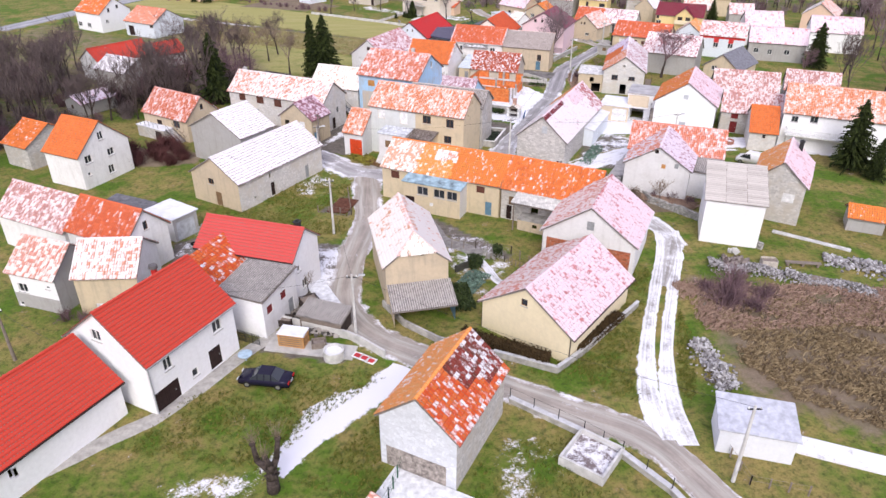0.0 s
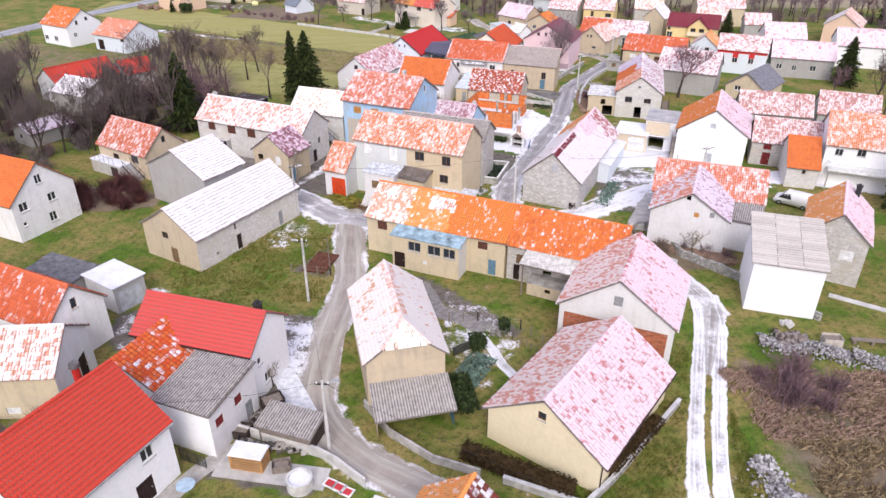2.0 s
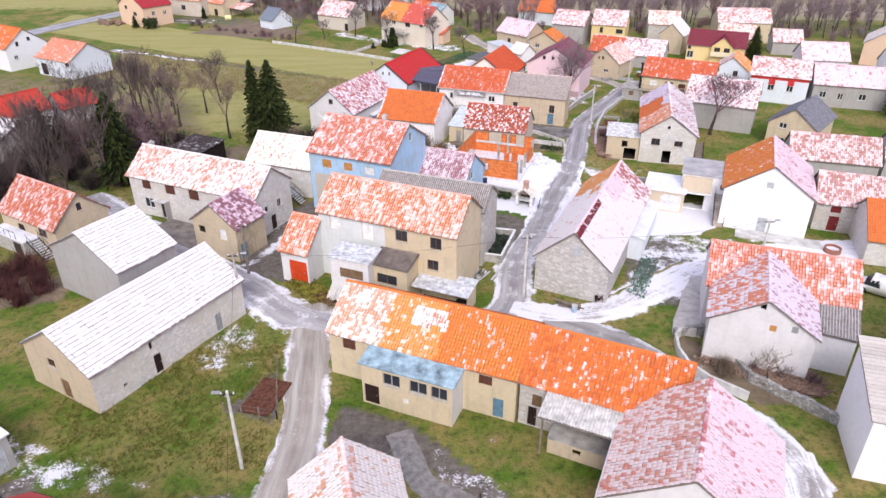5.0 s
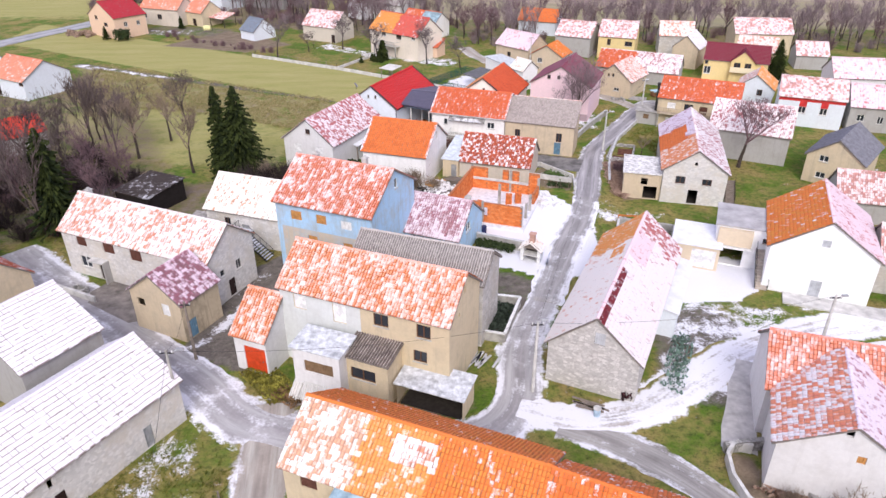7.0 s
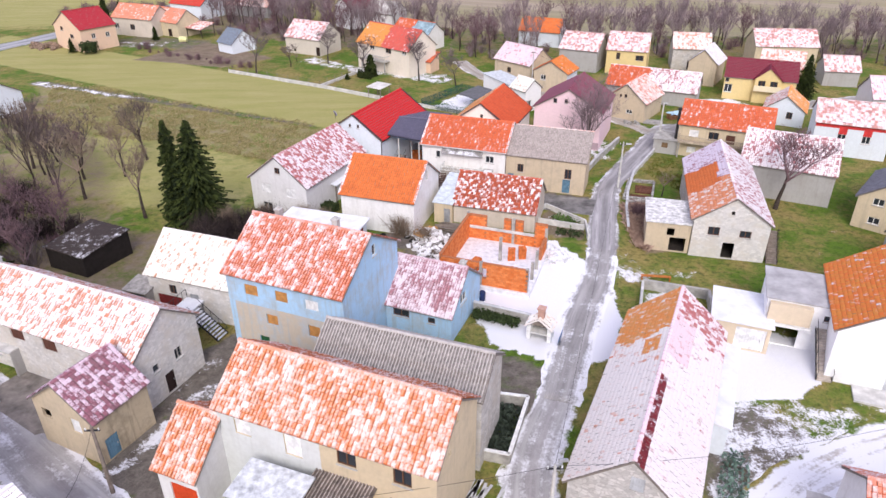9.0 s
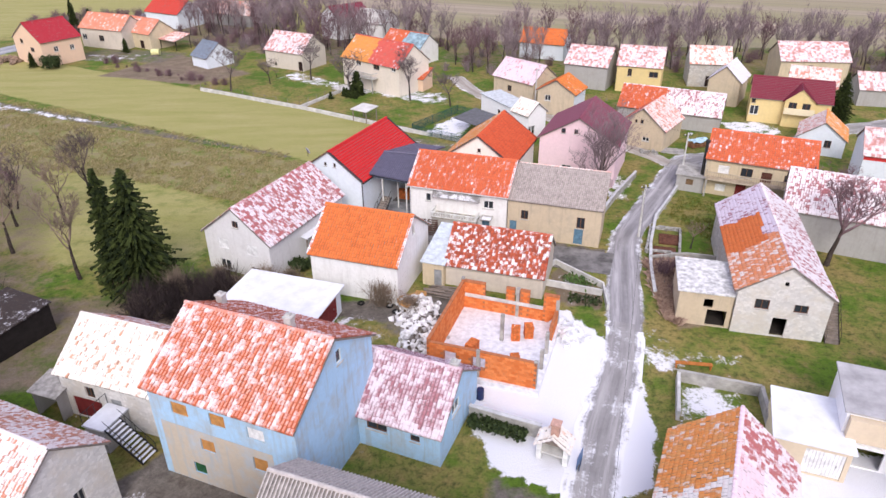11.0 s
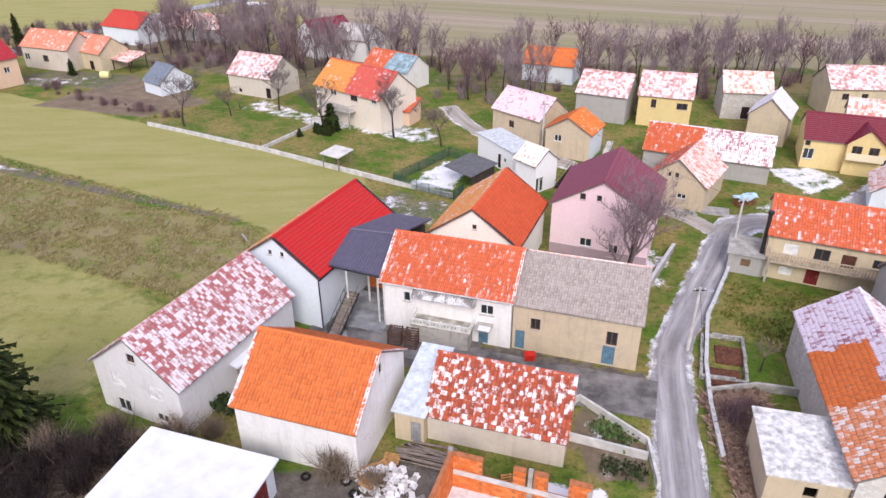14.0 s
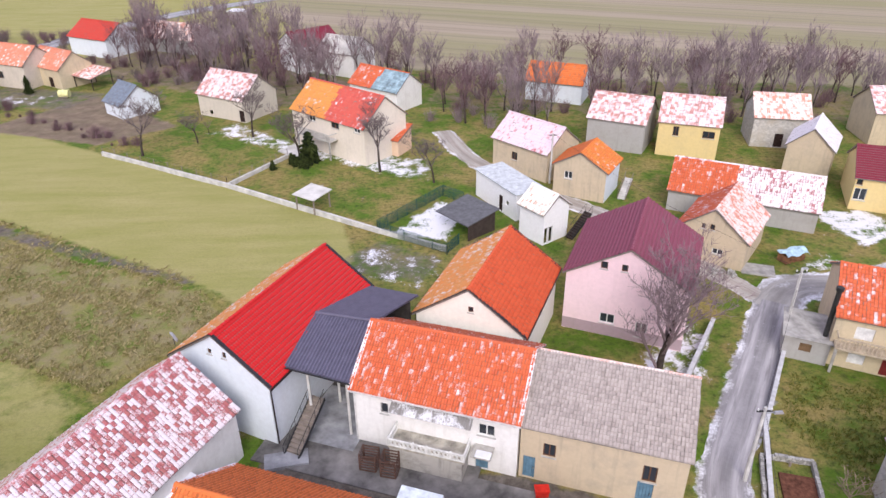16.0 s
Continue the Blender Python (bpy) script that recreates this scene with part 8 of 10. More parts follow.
# ---- yard things ----
def fireplace():
    h = thing("garden_fireplace", 13.9, 117.2, 155, "brick garden fireplace with a snowy tiled roof and chimney", "fireplace")
    br = plain("fireplace_brick", (0.52, 0.32, 0.26), 0.9, scale=4)
    for sg in (-1, 1):
        part("pier", Soup().box(sg * 0.95 - 0.18, -0.6, 0, sg * 0.95 + 0.18, 0.6, 1.7), WHITEPAINT, h)
    part("back", Soup().box(-0.8, -0.6, 0, 0.8, -0.4, 1.8), DARKWOOD, h)
    part("hearth", Soup().box(-0.8, -0.4, 0.7, 0.8, 0.65, 0.85), PALECONC, h)
    for sg in (-1, 1):
        o, u = ((-1.3, -0.9, 1.55), (0, 1, 0)) if sg < 0 else ((1.3, 0.9, 1.55), (0, -1, 0))
        part("roof_tiles", tiled_slope(o, u, (-sg * 0.82, 0, 0.57), 1.8, 1.6, T_WHITE85, 0.3, 0.36), T_WHITE85, h)
    part("gable", Soup().add([(-1.2, 0.58, 1.6), (1.2, 0.58, 1.6), (0, 0.58, 2.4)], [(0, 1, 2)]), OLDWOOD, h)
    part("chimney", Soup().box(-0.28, -0.3, 2.1, 0.28, 0.26, 3.1).box(-0.36, -0.38, 3.1, 0.36, 0.34, 3.22), br, h)
    solid("tarpaulin", Soup().add([(0, 0, 0), (1.2, 0.3, 0), (1.3, 0.2, 1.3), (0.1, -0.1, 1.5), (0.05, 0.25, 0), (1.25, 0.5, 0)], [(0, 1, 2, 3), (3, 2, 5, 4)]), plain("blue_tarp", (0.03, 0.16, 0.42), 0.4), "blue tarpaulin hung beside the fireplace", "tarpaulin", m=pose(15.4, 115.6, 0, 0, 0, 60))


fireplace()


def crate(label, x, y, turn, w, d, z, mat, top=None, load=True):
    """A slatted crate on a pallet, with an optional cover."""
    h = thing("crate", x, y, turn, label, "crate")
    for sx in (-1, 1):
        for sy in (-1, 1):
            part("corner_post", Soup().box(sx * w / 2 - 0.05, sy * d / 2 - 0.05, 0, sx * w / 2 + 0.05, sy * d / 2 + 0.05, z), mat, h)
    for k in range(6):
        zz = 0.08 + k * z / 6
        for sy in (-1, 1):
            part("slat", Soup().box(-w / 2, sy * (d / 2 + 0.06) - 0.015, zz, w / 2, sy * (d / 2 + 0.06) + 0.015, zz + 0.11), mat, h)
        for sx in (-1, 1):
            part("slat", Soup().box(sx * (w / 2 + 0.06) - 0.015, -d / 2, zz, sx * (w / 2 + 0.06) + 0.015, d / 2, zz + 0.11), mat, h)
    if load:
        part("load", Soup().box(-w / 2 + 0.08, -d / 2 + 0.08, 0.05, w / 2 - 0.08, d / 2 - 0.08, z - 0.1), OLDWOOD, h)
    if top:
        part("cover", Soup().box(-w / 2 - 0.12, -d / 2 - 0.12, z, w / 2 + 0.12, d / 2 + 0.12, z + 0.1, taper=0.06), top, h)


crate("fresh pine firewood crate with snow on its lid", -13.3, 51.4, -12, 2.4, 1.3, 1.4, RAWWOOD, C_SNOW)
crate("grey wooden crate beside the wall", -10.9, 50.9, 10, 1.2, 0.8, 0.6, OLDWOOD)
crate("dark open wooden cage in the courtyard", 4.6, 152.6, -15, 1.1, 0.9, 1.5, plain("brown_laths", (0.13, 0.075, 0.06), 0.9), None, False)
crate("dark open wooden cage in the courtyard", 6.0, 152.0, -15, 1.0, 1.0, 1.6, plain("brown_laths", (0.13, 0.075, 0.06), 0.9), None, False)
crate("pale wooden pallet box among rubble", 3.2, 137.2, 25, 1.3, 1.1, 0.7, RAWWOOD)
crate("pale wooden pallet box among rubble", 5.0, 132.2, 40, 1.2, 1.0, 0.5, RAWWOOD, C_SNOW)


def ring_tank(label, x, y, r, z, mat):
    h = thing("cistern", x, y, 0, label, "cistern")
    s = Soup()
    n = 20
    ring = [(math.cos(2 * math.pi * k / n), math.sin(2 * math.pi * k / n)) for k in range(n)]
    v = [(c * r, d * r, -0.1) for c, d in ring] + [(c * r, d * r, z) for c, d in ring] + [(c * r * 0.85, d * r * 0.85, z) for c, d in ring] + [(c * r * 0.85, d * r * 0.85, z - 0.3) for c, d in ring]
    s.add(v, [(j * n + k, j * n + (k + 1) % n, (j + 1) * n + (k + 1) % n, (j + 1) * n + k) for j in range(3) for k in range(n)])
    part("ring", s, mat, h)
    part("lid", Soup().tube((0, 0, z - 0.32), (0, 0, z - 0.25), r * 0.86, sides=20), C_SNOW, h)


ring_tank("round concrete well ring on the yard slab", -9.3, 49.3, 0.95, 0.9, PALECONC)
ring_tank("round stone planter by the white house", 47.0, 103.6, 0.9, 0.6, plain("planter_brick", (0.35, 0.16, 0.12)))

slab_m = plain("yard_slab", (0.50, 0.485, 0.46), 0.9, scale=0.8)
solid("yard_slab", Soup().box(-4.2, -1.0, -0.1, 4.2, 1.0, 0.07), slab_m, "grey concrete slab of the front yard", "pavement", "structure", m=pose(-11.6, 50.6, 0, 0, 0, -10))
solid("yard_slab", Soup().box(-1.0, -3.2, -0.1, 1.0, 3.2, 0.05), plain("snowy_yard", (0.72, 0.73, 0.76), 0.9), "snowy concrete ramp beside the red-roofed house", "pavement", "structure", m=pose(-11.6, 59.4, 0, 0, 0, 28))
solid("yard_slab", Soup().box(-3.2, -4.0, -0.1, 3.2, 4.0, 0.06), plain("terrace_white", (0.72, 0.73, 0.74), 0.85), "pale terrace slab behind the stone barn", "pavement", "structure", m=pose(-1.0, 31.6, 0, 0, 0, 63))
solid("yard_slab", Soup().box(-6, -1.0, -0.1, 6, 1.0, 0.06), one_tile("snow_strip", (0.45, 0.44, 0.42), 0.85, clump=1.0, loose=True), "concrete strip dusted with snow behind the garden shed", "pavement", "structure", m=pose(33.2, 36.2, 0, 0, 0, -22))
solid("yard_slab", Soup().box(-4.6, -1.1, -0.1, 4.6, 1.1, 0.12), PALECONC, "pale terrace round the white house", "pavement", "structure", m=pose(42.2, 106.9, 0, 0, 0, -24))
solid("yard_slab", Soup().box(-2.0, -1.6, -0.1, 2.0, 1.6, 0.12), C_PALE, "pale terrace before the long house", "pavement", "structure", m=pose(-9.5, 213.5, 0, 0, 0, -42))

YARD = plain("dark_yard_concrete", (0.20, 0.19, 0.185), 0.8, scale=0.5, vary=0.45)
for x, y, turn, w, d in ((4.5, 153.6, -20, 15.5, 5.6), (15.5, 148.6, -20, 14.0, 2.4), (22.0, 145.2, -20, 6.4, 4.6), (2.2, 159.5, -20, 6.0, 7.0)):
    solid("courtyard", Soup().box(-w / 2, -d / 2, -0.1, w / 2, d / 2, 0.045 + 0.004 * w / 10), YARD, "dark stained concrete courtyard between the houses", "pavement", "structure", m=pose(x, y, 0, 0, 0, turn))

for px, py in ((-7.2, 49.5), (-6.5, 49.1), (-5.9, 48.7)):
    f = thing("window_frame", px, py, -28, "white window frame with red boards lying on the grass", "window frame", "window frames")
    for q in ((-0.45, -0.4, 0.45, -0.28), (-0.45, 0.28, 0.45, 0.4), (-0.45, -0.28, -0.33, 0.28), (0.33, -0.28, 0.45, 0.28)):
        part("frame_bar", Soup().box(q[0], q[1], 0.0, q[2], q[3], 0.09), WHITEPAINT, f)
    part("board", Soup().box(-0.33, -0.28, 0.01, 0.33, 0.28, 0.05), plain("red_board", (0.5, 0.05, 0.06)), f)

t = thing("garden_table", -17.2, 48.9, 0, "round pale blue garden table on the grass", "table")
part("tabletop", Soup().tube((0, 0, 0.7), (0, 0, 0.75), 0.65, sides=24), BLUEPAINT, t)
part("leg", Soup().tube((0, 0, 0), (0, 0, 0.7), 0.06), BLUEPAINT, t)
b = thing("rubbish_bin", 15.5, 92.4, 0, "pale blue rubbish bin on the grass", "bin")
part("tub", Soup().tube((0, 0, 0), (0, 0, 0.75), 0.24, 0.3, 12), BLUEPAINT, b)
part("rim", Soup().tube((0, 0, 0.75), (0, 0, 0.82), 0.32, 0.32, 12), PALECONC, b)
b = thing("water_butt", 9.2, 123.6, 0, "dark blue plastic barrel on the snow", "barrel")
part("drum", Soup().tube((0, 0, 0), (0, 0, 0.9), 0.3, 0.3, 14), plain("dark_blue_plastic", (0.02, 0.03, 0.09), 0.4), b)
part("lid", Soup().tube((0, 0, 0.9), (0, 0, 0.95), 0.31, 0.28, 14), plain("dark_blue_plastic", (0.02, 0.03, 0.09), 0.4), b)
b = thing("water_tank", -55.6, 243.6, 0, "yellow-white plastic water tank in the yard", "tank")
part("drum", Soup().tube((-0.9, 0, 0.7), (0.9, 0, 0.7), 0.7, 0.7, 14), plain("yellow_plastic", (0.75, 0.72, 0.35), 0.5), b)
part("cradle", Soup().box(-0.7, -0.5, 0, 0.7, 0.5, 0.2), OLDWOOD, b)
b = thing("red_bucket", 15.9, 149.6, 0, "red plastic crate against the white house", "crate")
part("tub", Soup().box(-0.4, -0.25, 0, 0.4, 0.25, 0.6, taper=-0.04), plain("red_plastic", (0.6, 0.03, 0.02), 0.4), b)
part("rim", Soup().box(-0.48, -0.33, 0.6, 0.48, 0.33, 0.66), plain("red_plastic", (0.6, 0.03, 0.02), 0.4), b)
b = thing("sheet_stack", -7.2, 95.3, -24, "heap of pale corrugated sheets leaning below the porch", "metal sheets")
for k in range(4):
    part("sheet", waved_slope((-1.6 + k * 0.7, -0.9, 0.05), (1, 0, 0), (0, 0.75, 0.66), 0.85, 1.8, C_PALE, sheet=2.0, name="sheet"), C_PALE, b)
b = thing("bench", 27.4, 126.6, -10, "rusty orange bench frame beside the ruined pen", "bench")
part("seat", Soup().box(-1.5, -0.2, 0.45, 1.5, 0.2, 0.52), plain("rust_orange", (0.45, 0.16, 0.04)), b)
for sx in (-1.4, 1.4):
    part("leg", Soup().box(sx - 0.05, -0.18, 0, sx + 0.05, 0.18, 0.45), plain("rust_orange", (0.45, 0.16, 0.04)), b)
for k, (tx, ty) in enumerate(((1.6, 137.0), (2.2, 136.0), (-1.2, 137.6), (-28.6, 70.6))):
    y = thing("tyre", tx, ty, 20 * k, "old black tyre lying by a wall", "tyre", "old tyres")
    s = Soup()
    for i in range(14):
        a0, a1 = 2 * math.pi * i / 14, 2 * math.pi * (i + 1) / 14
        s.tube((0.28 * math.cos(a0), 0.28 * math.sin(a0), 0.1), (0.28 * math.cos(a1), 0.28 * math.sin(a1), 0.1), 0.1, sides=6, cap=False)
    part("ring", s, plain("tyre_rubber", (0.02, 0.02, 0.02), 0.9), y)
d = thing("satellite_dish", -8.0, 156.0, 63, "grey satellite dish on the barn ridge", "dish", z=8.4)
part("reflector", Soup().tube((0, 0, 0.5), (0.1, -0.06, 0.55), 0.42, 0.3, 14), plain("dish_grey", (0.4, 0.4, 0.42), 0.5), d)
part("bracket", Soup().tube((0, 0, -0.2), (0, 0, 0.5), 0.03), IRON, d)
# red tiled coping of the terrace wall behind the stone barn
c = thing("terrace_wall", -5.2, 30.4, 63, "terrace wall with a red tiled coping", "wall")
part("wall_run", Soup().box(-3, -0.25, -0.1, 2.4, 0.25, 0.9), W_WHITE, c)
part("coping_tiles", tiled_slope((-3.1, -0.55, 0.95), (1, 0, 0), (0, 0.95, 0.3), 5.6, 1.15, T_SALMON, 0.3, 0.38), T_SALMON, c)


fl = thing("flue", -27.2, 56.5, 0, "tall red metal flue with a grey cowl behind the white house", "flue")
part("pipe", Soup().tube((0, 0, 0), (0, 0, 5.2), 0.3, 0.3, 12), plain("red_enamel", (0.52, 0.03, 0.025), 0.4), fl)
part("cowl", Soup().tube((0, 0, 5.2), (0, 0, 5.55), 0.42, 0.40, 12), plain("sooty_cowl", (0.14, 0.13, 0.13), 0.7), fl)

# ---- loose building stuff, garden bits ----
def plank_pile(label, x, y, turn, length, count, seed, mat=OLDWOOD, spread=0.5):
    h = thing("plank_pile", x, y, turn, label, "planks")
    rng = np.random.default_rng(seed)
    for i in range(count):
        m = pose(rng.normal(0, 0.25), rng.normal(0, spread), 0.04 + 0.07 * (i // 5), 0, 0, rng.normal(0, 6))
        ln = length * rng.uniform(0.7, 1.0)
        part("plank", Soup().box(-ln / 2, -0.1, 0, ln / 2, 0.1, 0.06, m), mat, h)
    return h


def pallet(x, y, z, turn, tilt, mat=RAWWOOD):
    h = thing("pallet", x, y, turn, "weathered wooden pallet lying on the rubble", "pallet", "loose pallets", z=z)
    m = pose(0, 0, 0, tilt, 0, 0)
    for i in range(6):
        part("slat", Soup().box(-0.6, -0.5 + i * 0.18, 0.1, 0.6, -0.4 + i * 0.18, 0.125, m), mat, h)
    for k in (-0.55, 0, 0.45):
        part("bearer", Soup().box(k, -0.5, 0, k + 0.1, 0.5, 0.1, m), mat, h)


plank_pile("old grey boards stacked along the ochre barn", 7.4, 139.0, -20, 4.6, 22, 1)
plank_pile("loose boards thrown beside the stone house", -7.4, 95.2, 10, 2.4, 12, 2)
plank_pile("snowy boards beside the concrete pen", 7.0, 99.6, 60, 2.2, 10, 3, COPING)
plank_pile("old beams on the ground by the lane", 15.4, 93.3, -25, 3.0, 6, 4)
for px, py, pz, tn, tl in ((3.9, 137.6, 0.5, 30, 20), (3.2, 136.4, 0.7, 60, 8), (4.6, 138.8, 0.15, -15, 0), (12.6, 136.6, 0.1, 5, 60)):
    pallet(px, py, pz, tn, tl)
for k, (px, py, tn) in enumerate(((-7.6, 94.6, -24), (-6.6, 94.2, -20), (-5.5, 93.8, -27))):
    sheet = waved_slope((-0.5, 0, 0), (1, 0, 0), (0, 0.6, 0.8), 1.0, 1.7, PALECONC, 0.2, 0.03, 2.0)
    solid("loose_sheet", sheet, PALECONC, "pale corrugated sheet leaning on the porch wall", "sheet", group="leaning sheets", m=pose(px, py, 0.02, 0, 0, tn))
fence("low paling fence across the garden", [(5.7, 66.9), (7.7, 66.4), (9.6, 64.5)], 0.8, OLDWOOD, 0.5, 2, 0.04)
wall_line("dark old garden wall", [(2.1, 64.2), (3.2, 65.0), (4.5, 65.7)], 0.7, 0.25, plain("mossy_dark_stone", (0.07, 0.07, 0.06), 0.95, vary=0.3))
heap("pile of stones and slabs beside the garden path", (5.4, 68.1), (7.1000000000000005, 67.5), 1.2, 0.6, 90, LIME, 0.32, 21)

# ---- more yard things ----
# added near-black floors: interior gloom painted where grass showed through the openings
solid("floor", Soup().box(-2.1, -2.6, -0.1, 2.1, 2.6, 0.035), plain("floor_shade", (0.045, 0.038, 0.033), 1.0), "added near-black floor painting the shade inside the flat-roofed annex", "floor", "structure", m=pose(31.2, 135.6, 0, 0, 0, -16))
solid("floor", Soup().box(-8.6, -3.4, -0.1, 8.6, 3.4, 0.04), plain("floor_shade", (0.045, 0.038, 0.033), 1.0), "added near-black floor painting the shade inside the roadside stone house", "floor", "structure", m=pose(38.8, 139.4, 0, 0, 0, 74))
yard_edge = [(-31.9, 111.9), (-31.3, 109.9), (-26.0, 106.3), (-24.4, 106.9), (-22.2, 109.3), (-20.9, 112.2), (-29.2, 115.9), (-30.2, 114.9)]
n = len(yard_edge)
yard = Soup().add([(px, py, 0.055) for px, py in yard_edge] + [(px, py, -0.15) for px, py in yard_edge], [tuple(range(n))] + [(k, k + n, (k + 1) % n + n, (k + 1) % n) for k in range(n)])
solid("yard_slab", yard, plain("muddy_concrete", (0.25, 0.222, 0.20), 0.9, vary=0.35, scale=0.7), "muddy brown concrete yard before the long stone house", "pavement", "structure")
hood = thing("door_canopy", -25.6, 115.5, -25, "pale concrete hood over the door of the long stone house", "canopy")
part("slab", Soup().box(-5.6, -4.35, 2.5, -3.6, -3.38, 2.6), PALECONC, hood)
part("side_wall", Soup().box(-3.75, -4.2, -0.1, -3.62, -3.4, 2.5), W_GREY, hood)
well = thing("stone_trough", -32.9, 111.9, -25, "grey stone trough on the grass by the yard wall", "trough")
for k, (ax, ay, bx, by) in enumerate(((-0.8, -0.5, 0.8, -0.32), (-0.8, 0.32, 0.8, 0.5), (-0.8, -0.32, -0.62, 0.32), (0.62, -0.32, 0.8, 0.32))):
    part("side_wall", Soup().box(ax, ay, -0.1, bx, by, 0.65), LIME, well)
part("floor", Soup().box(-0.62, -0.32, -0.1, 0.62, 0.32, 0.2), LIME, well)
# added near-black slab that paints the shade below the terrace roof
solid("yard_slab", Soup().box(-2.6, -1.1, -0.1, 2.6, 1.1, 0.05), plain("floor_shade", (0.045, 0.038, 0.033), 1.0), "added near-black floor painting the shade under the low terrace roof", "pavement", "structure", m=pose(2.9, 94.4, 0, 0, 0, -24))
solid("yard_slab", Soup().box(-2.3, -3.0, -0.1, 2.3, 3.0, 0.085), plain("pale_apron", (0.33, 0.335, 0.36), 0.85, vary=0.3, scale=0.8), "pale frosted concrete floor under the yard canopy", "pavement", "structure", m=pose(2.2, 157.6, 0, 0, 0, -20))
solid("yard_slab", Soup().box(-1.5, -0.7, -0.1, 1.5, 0.7, 0.2), plain("pale_apron", (0.33, 0.335, 0.36), 0.85, vary=0.3, scale=0.8), "pale concrete step at the foot of the stairs", "pavement", "structure", m=pose(-1.2, 153.4, 0, 0, 0, 10))
heap("dark scrap and old timber behind the wood store", (-15.6, 56.6), (-11.0, 55.9), 1.2, 0.7, 260, rubble_mat("old_scrap", (0.03, 0.026, 0.024), (0.26, 0.23, 0.21)), 0.5, 37, "scrap_heap", "scrap")
heap("dark scrap under the yard wall", (-14.8, 53.6), (-9.2, 52.6), 0.6, 0.5, 160, rubble_mat("yard_scrap", (0.03, 0.026, 0.024), (0.40, 0.37, 0.34)), 0.36, 38, "scrap_heap", "scrap")
shed("low lean-to under dark grey sheets behind the old row", -37.6, 75.4, -24, 6.2, 3.0, 2.6, 2.9, plain("dark_grey_sheets", (0.20, 0.20, 0.22), 0.8, vary=0.3), W_GREY, cover="wave")
shed("small stone porch with a grey felt roof", -23.6, 123.7, -21, 2.4, 2.0, 2.3, 2.6, plain("dull_grey_felt", (0.36, 0.34, 0.32), 0.9, vary=0.3), (None, W_GREY, W_GREY, W_GREY), name="porch", cat="porch")
crate("pale slatted crate on the grass beside the stone heap", 37.1, 65.2, -8, 1.5, 1.0, 0.8, plain("bleached_boards", (0.55, 0.50, 0.43), 0.9))
log_bench = thing("log_bench", 40.9, 65.1, -8, "long low bench of grey boards on the grass", "bench")
part("seat", Soup().box(-1.9, -0.25, 0.38, 1.9, 0.25, 0.5), OLDWOOD, log_bench)
for k in (-1.6, 0.0, 1.6):
    part("leg", Soup().box(k - 0.12, -0.2, 0, k + 0.12, 0.2, 0.38), OLDWOOD, log_bench)
heap("dark heap of garden waste with a sheet of snow on it", (32.4, 66.4), (35.2, 65.6), 1.4, 0.7, 240, rubble_mat("garden_waste", (0.06, 0.04, 0.035), (0.30, 0.26, 0.24)), 0.34, 31, "waste_heap", "rubbish")
heap("pale boulders lying in the grass by the white building", (33.8, 68.6), (35.0, 68.2), 0.6, 0.3, 9, PALECONC, 0.6, 33)
solid("path_slab", Soup().box(-4.3, -0.35, -0.1, 4.3, 0.35, 0.08), PALECONC, "narrow concrete path across the grass", "pavement", "structure", m=pose(44.7, 71.0, 0, 0, 0, -35))
wood = thing("log_pile", 46.9, 178.8, 20, "brown firewood pile under a pale blue tarpaulin", "firewood")
rng = np.random.default_rng(9)
for i in range(40):
    px, pz = -1.3 + 0.2 * (i % 13), 0.12 + 0.2 * (i // 13)
    part("log", Soup().tube((px, -0.6 + rng.normal(0, 0.06), pz), (px, 0.6, pz), 0.1, 0.1, 7), plain("split_logs", (0.26, 0.13, 0.07), 0.9, vary=0.35), wood)
cover = Soup()
n = 9
cover.add([(-1.5 + 3.0 * i / (n - 1), -0.8 + 1.6 * j / (n - 1), 0.85 + 0.16 * math.sin(i * 1.3 + j * 0.9) + 0.25 * math.cos((j / (n - 1) - 0.5) * 2.6)) for j in range(n) for i in range(n)], [(j * n + i, j * n + i + 1, (j + 1) * n + i + 1, (j + 1) * n + i) for j in range(n - 1) for i in range(n - 1)])
part("tarpaulin", cover, plain("pale_blue_tarp", (0.42, 0.58, 0.68), 0.6, vary=0.3), wood)
solid("concrete_slab", Soup().box(-1.6, -1.1, -0.1, 1.6, 1.1, 0.12), CONCRETE, "flat grey concrete cover slab in the grass", "slab", m=pose(42.5, 176.9, 0, 0, 0, -20))
heap("loose field stones at the corner of the tan house", (37.5, 176.7), (39.9, 175.9), 1.1, 0.6, 70, LIME, 0.3, 24)
fence("dark iron railing between the white house and its outbuilding", [(-18.6, 52.0), (-16.4, 51.0)], 1.2, IRON, 0.9, 2, 0.03, mesh=IRON)
crate("dark stack of old wooden frames by the fence", -12.8, 57.4, 30, 1.6, 1.2, 1.1, DARKWOOD)
crate("old dark wooden box overgrown beside the wall", -14.6, 54.4, -10, 1.2, 1.0, 0.8, DARKWOOD)
plank_pile("old grey boards lying beside the stone heap", 42.0, 61.5, -10, 4.0, 8, 6)


# ---- trees, shrubs and weeds ----
BARK = plain("tree_bark", (0.070, 0.055, 0.048), 0.95, scale=4, vary=0.35)
TWIG = plain("bare_twigs", (0.185, 0.148, 0.148), 0.95, scale=0.4, vary=0.3)
TWIG_RED = plain("reddish_twigs", (0.200, 0.128, 0.140), 0.95, scale=0.4, vary=0.3)
TWIG_PALE = plain("pale_twigs", (0.26, 0.20, 0.15), 0.95, scale=0.4, vary=0.3)


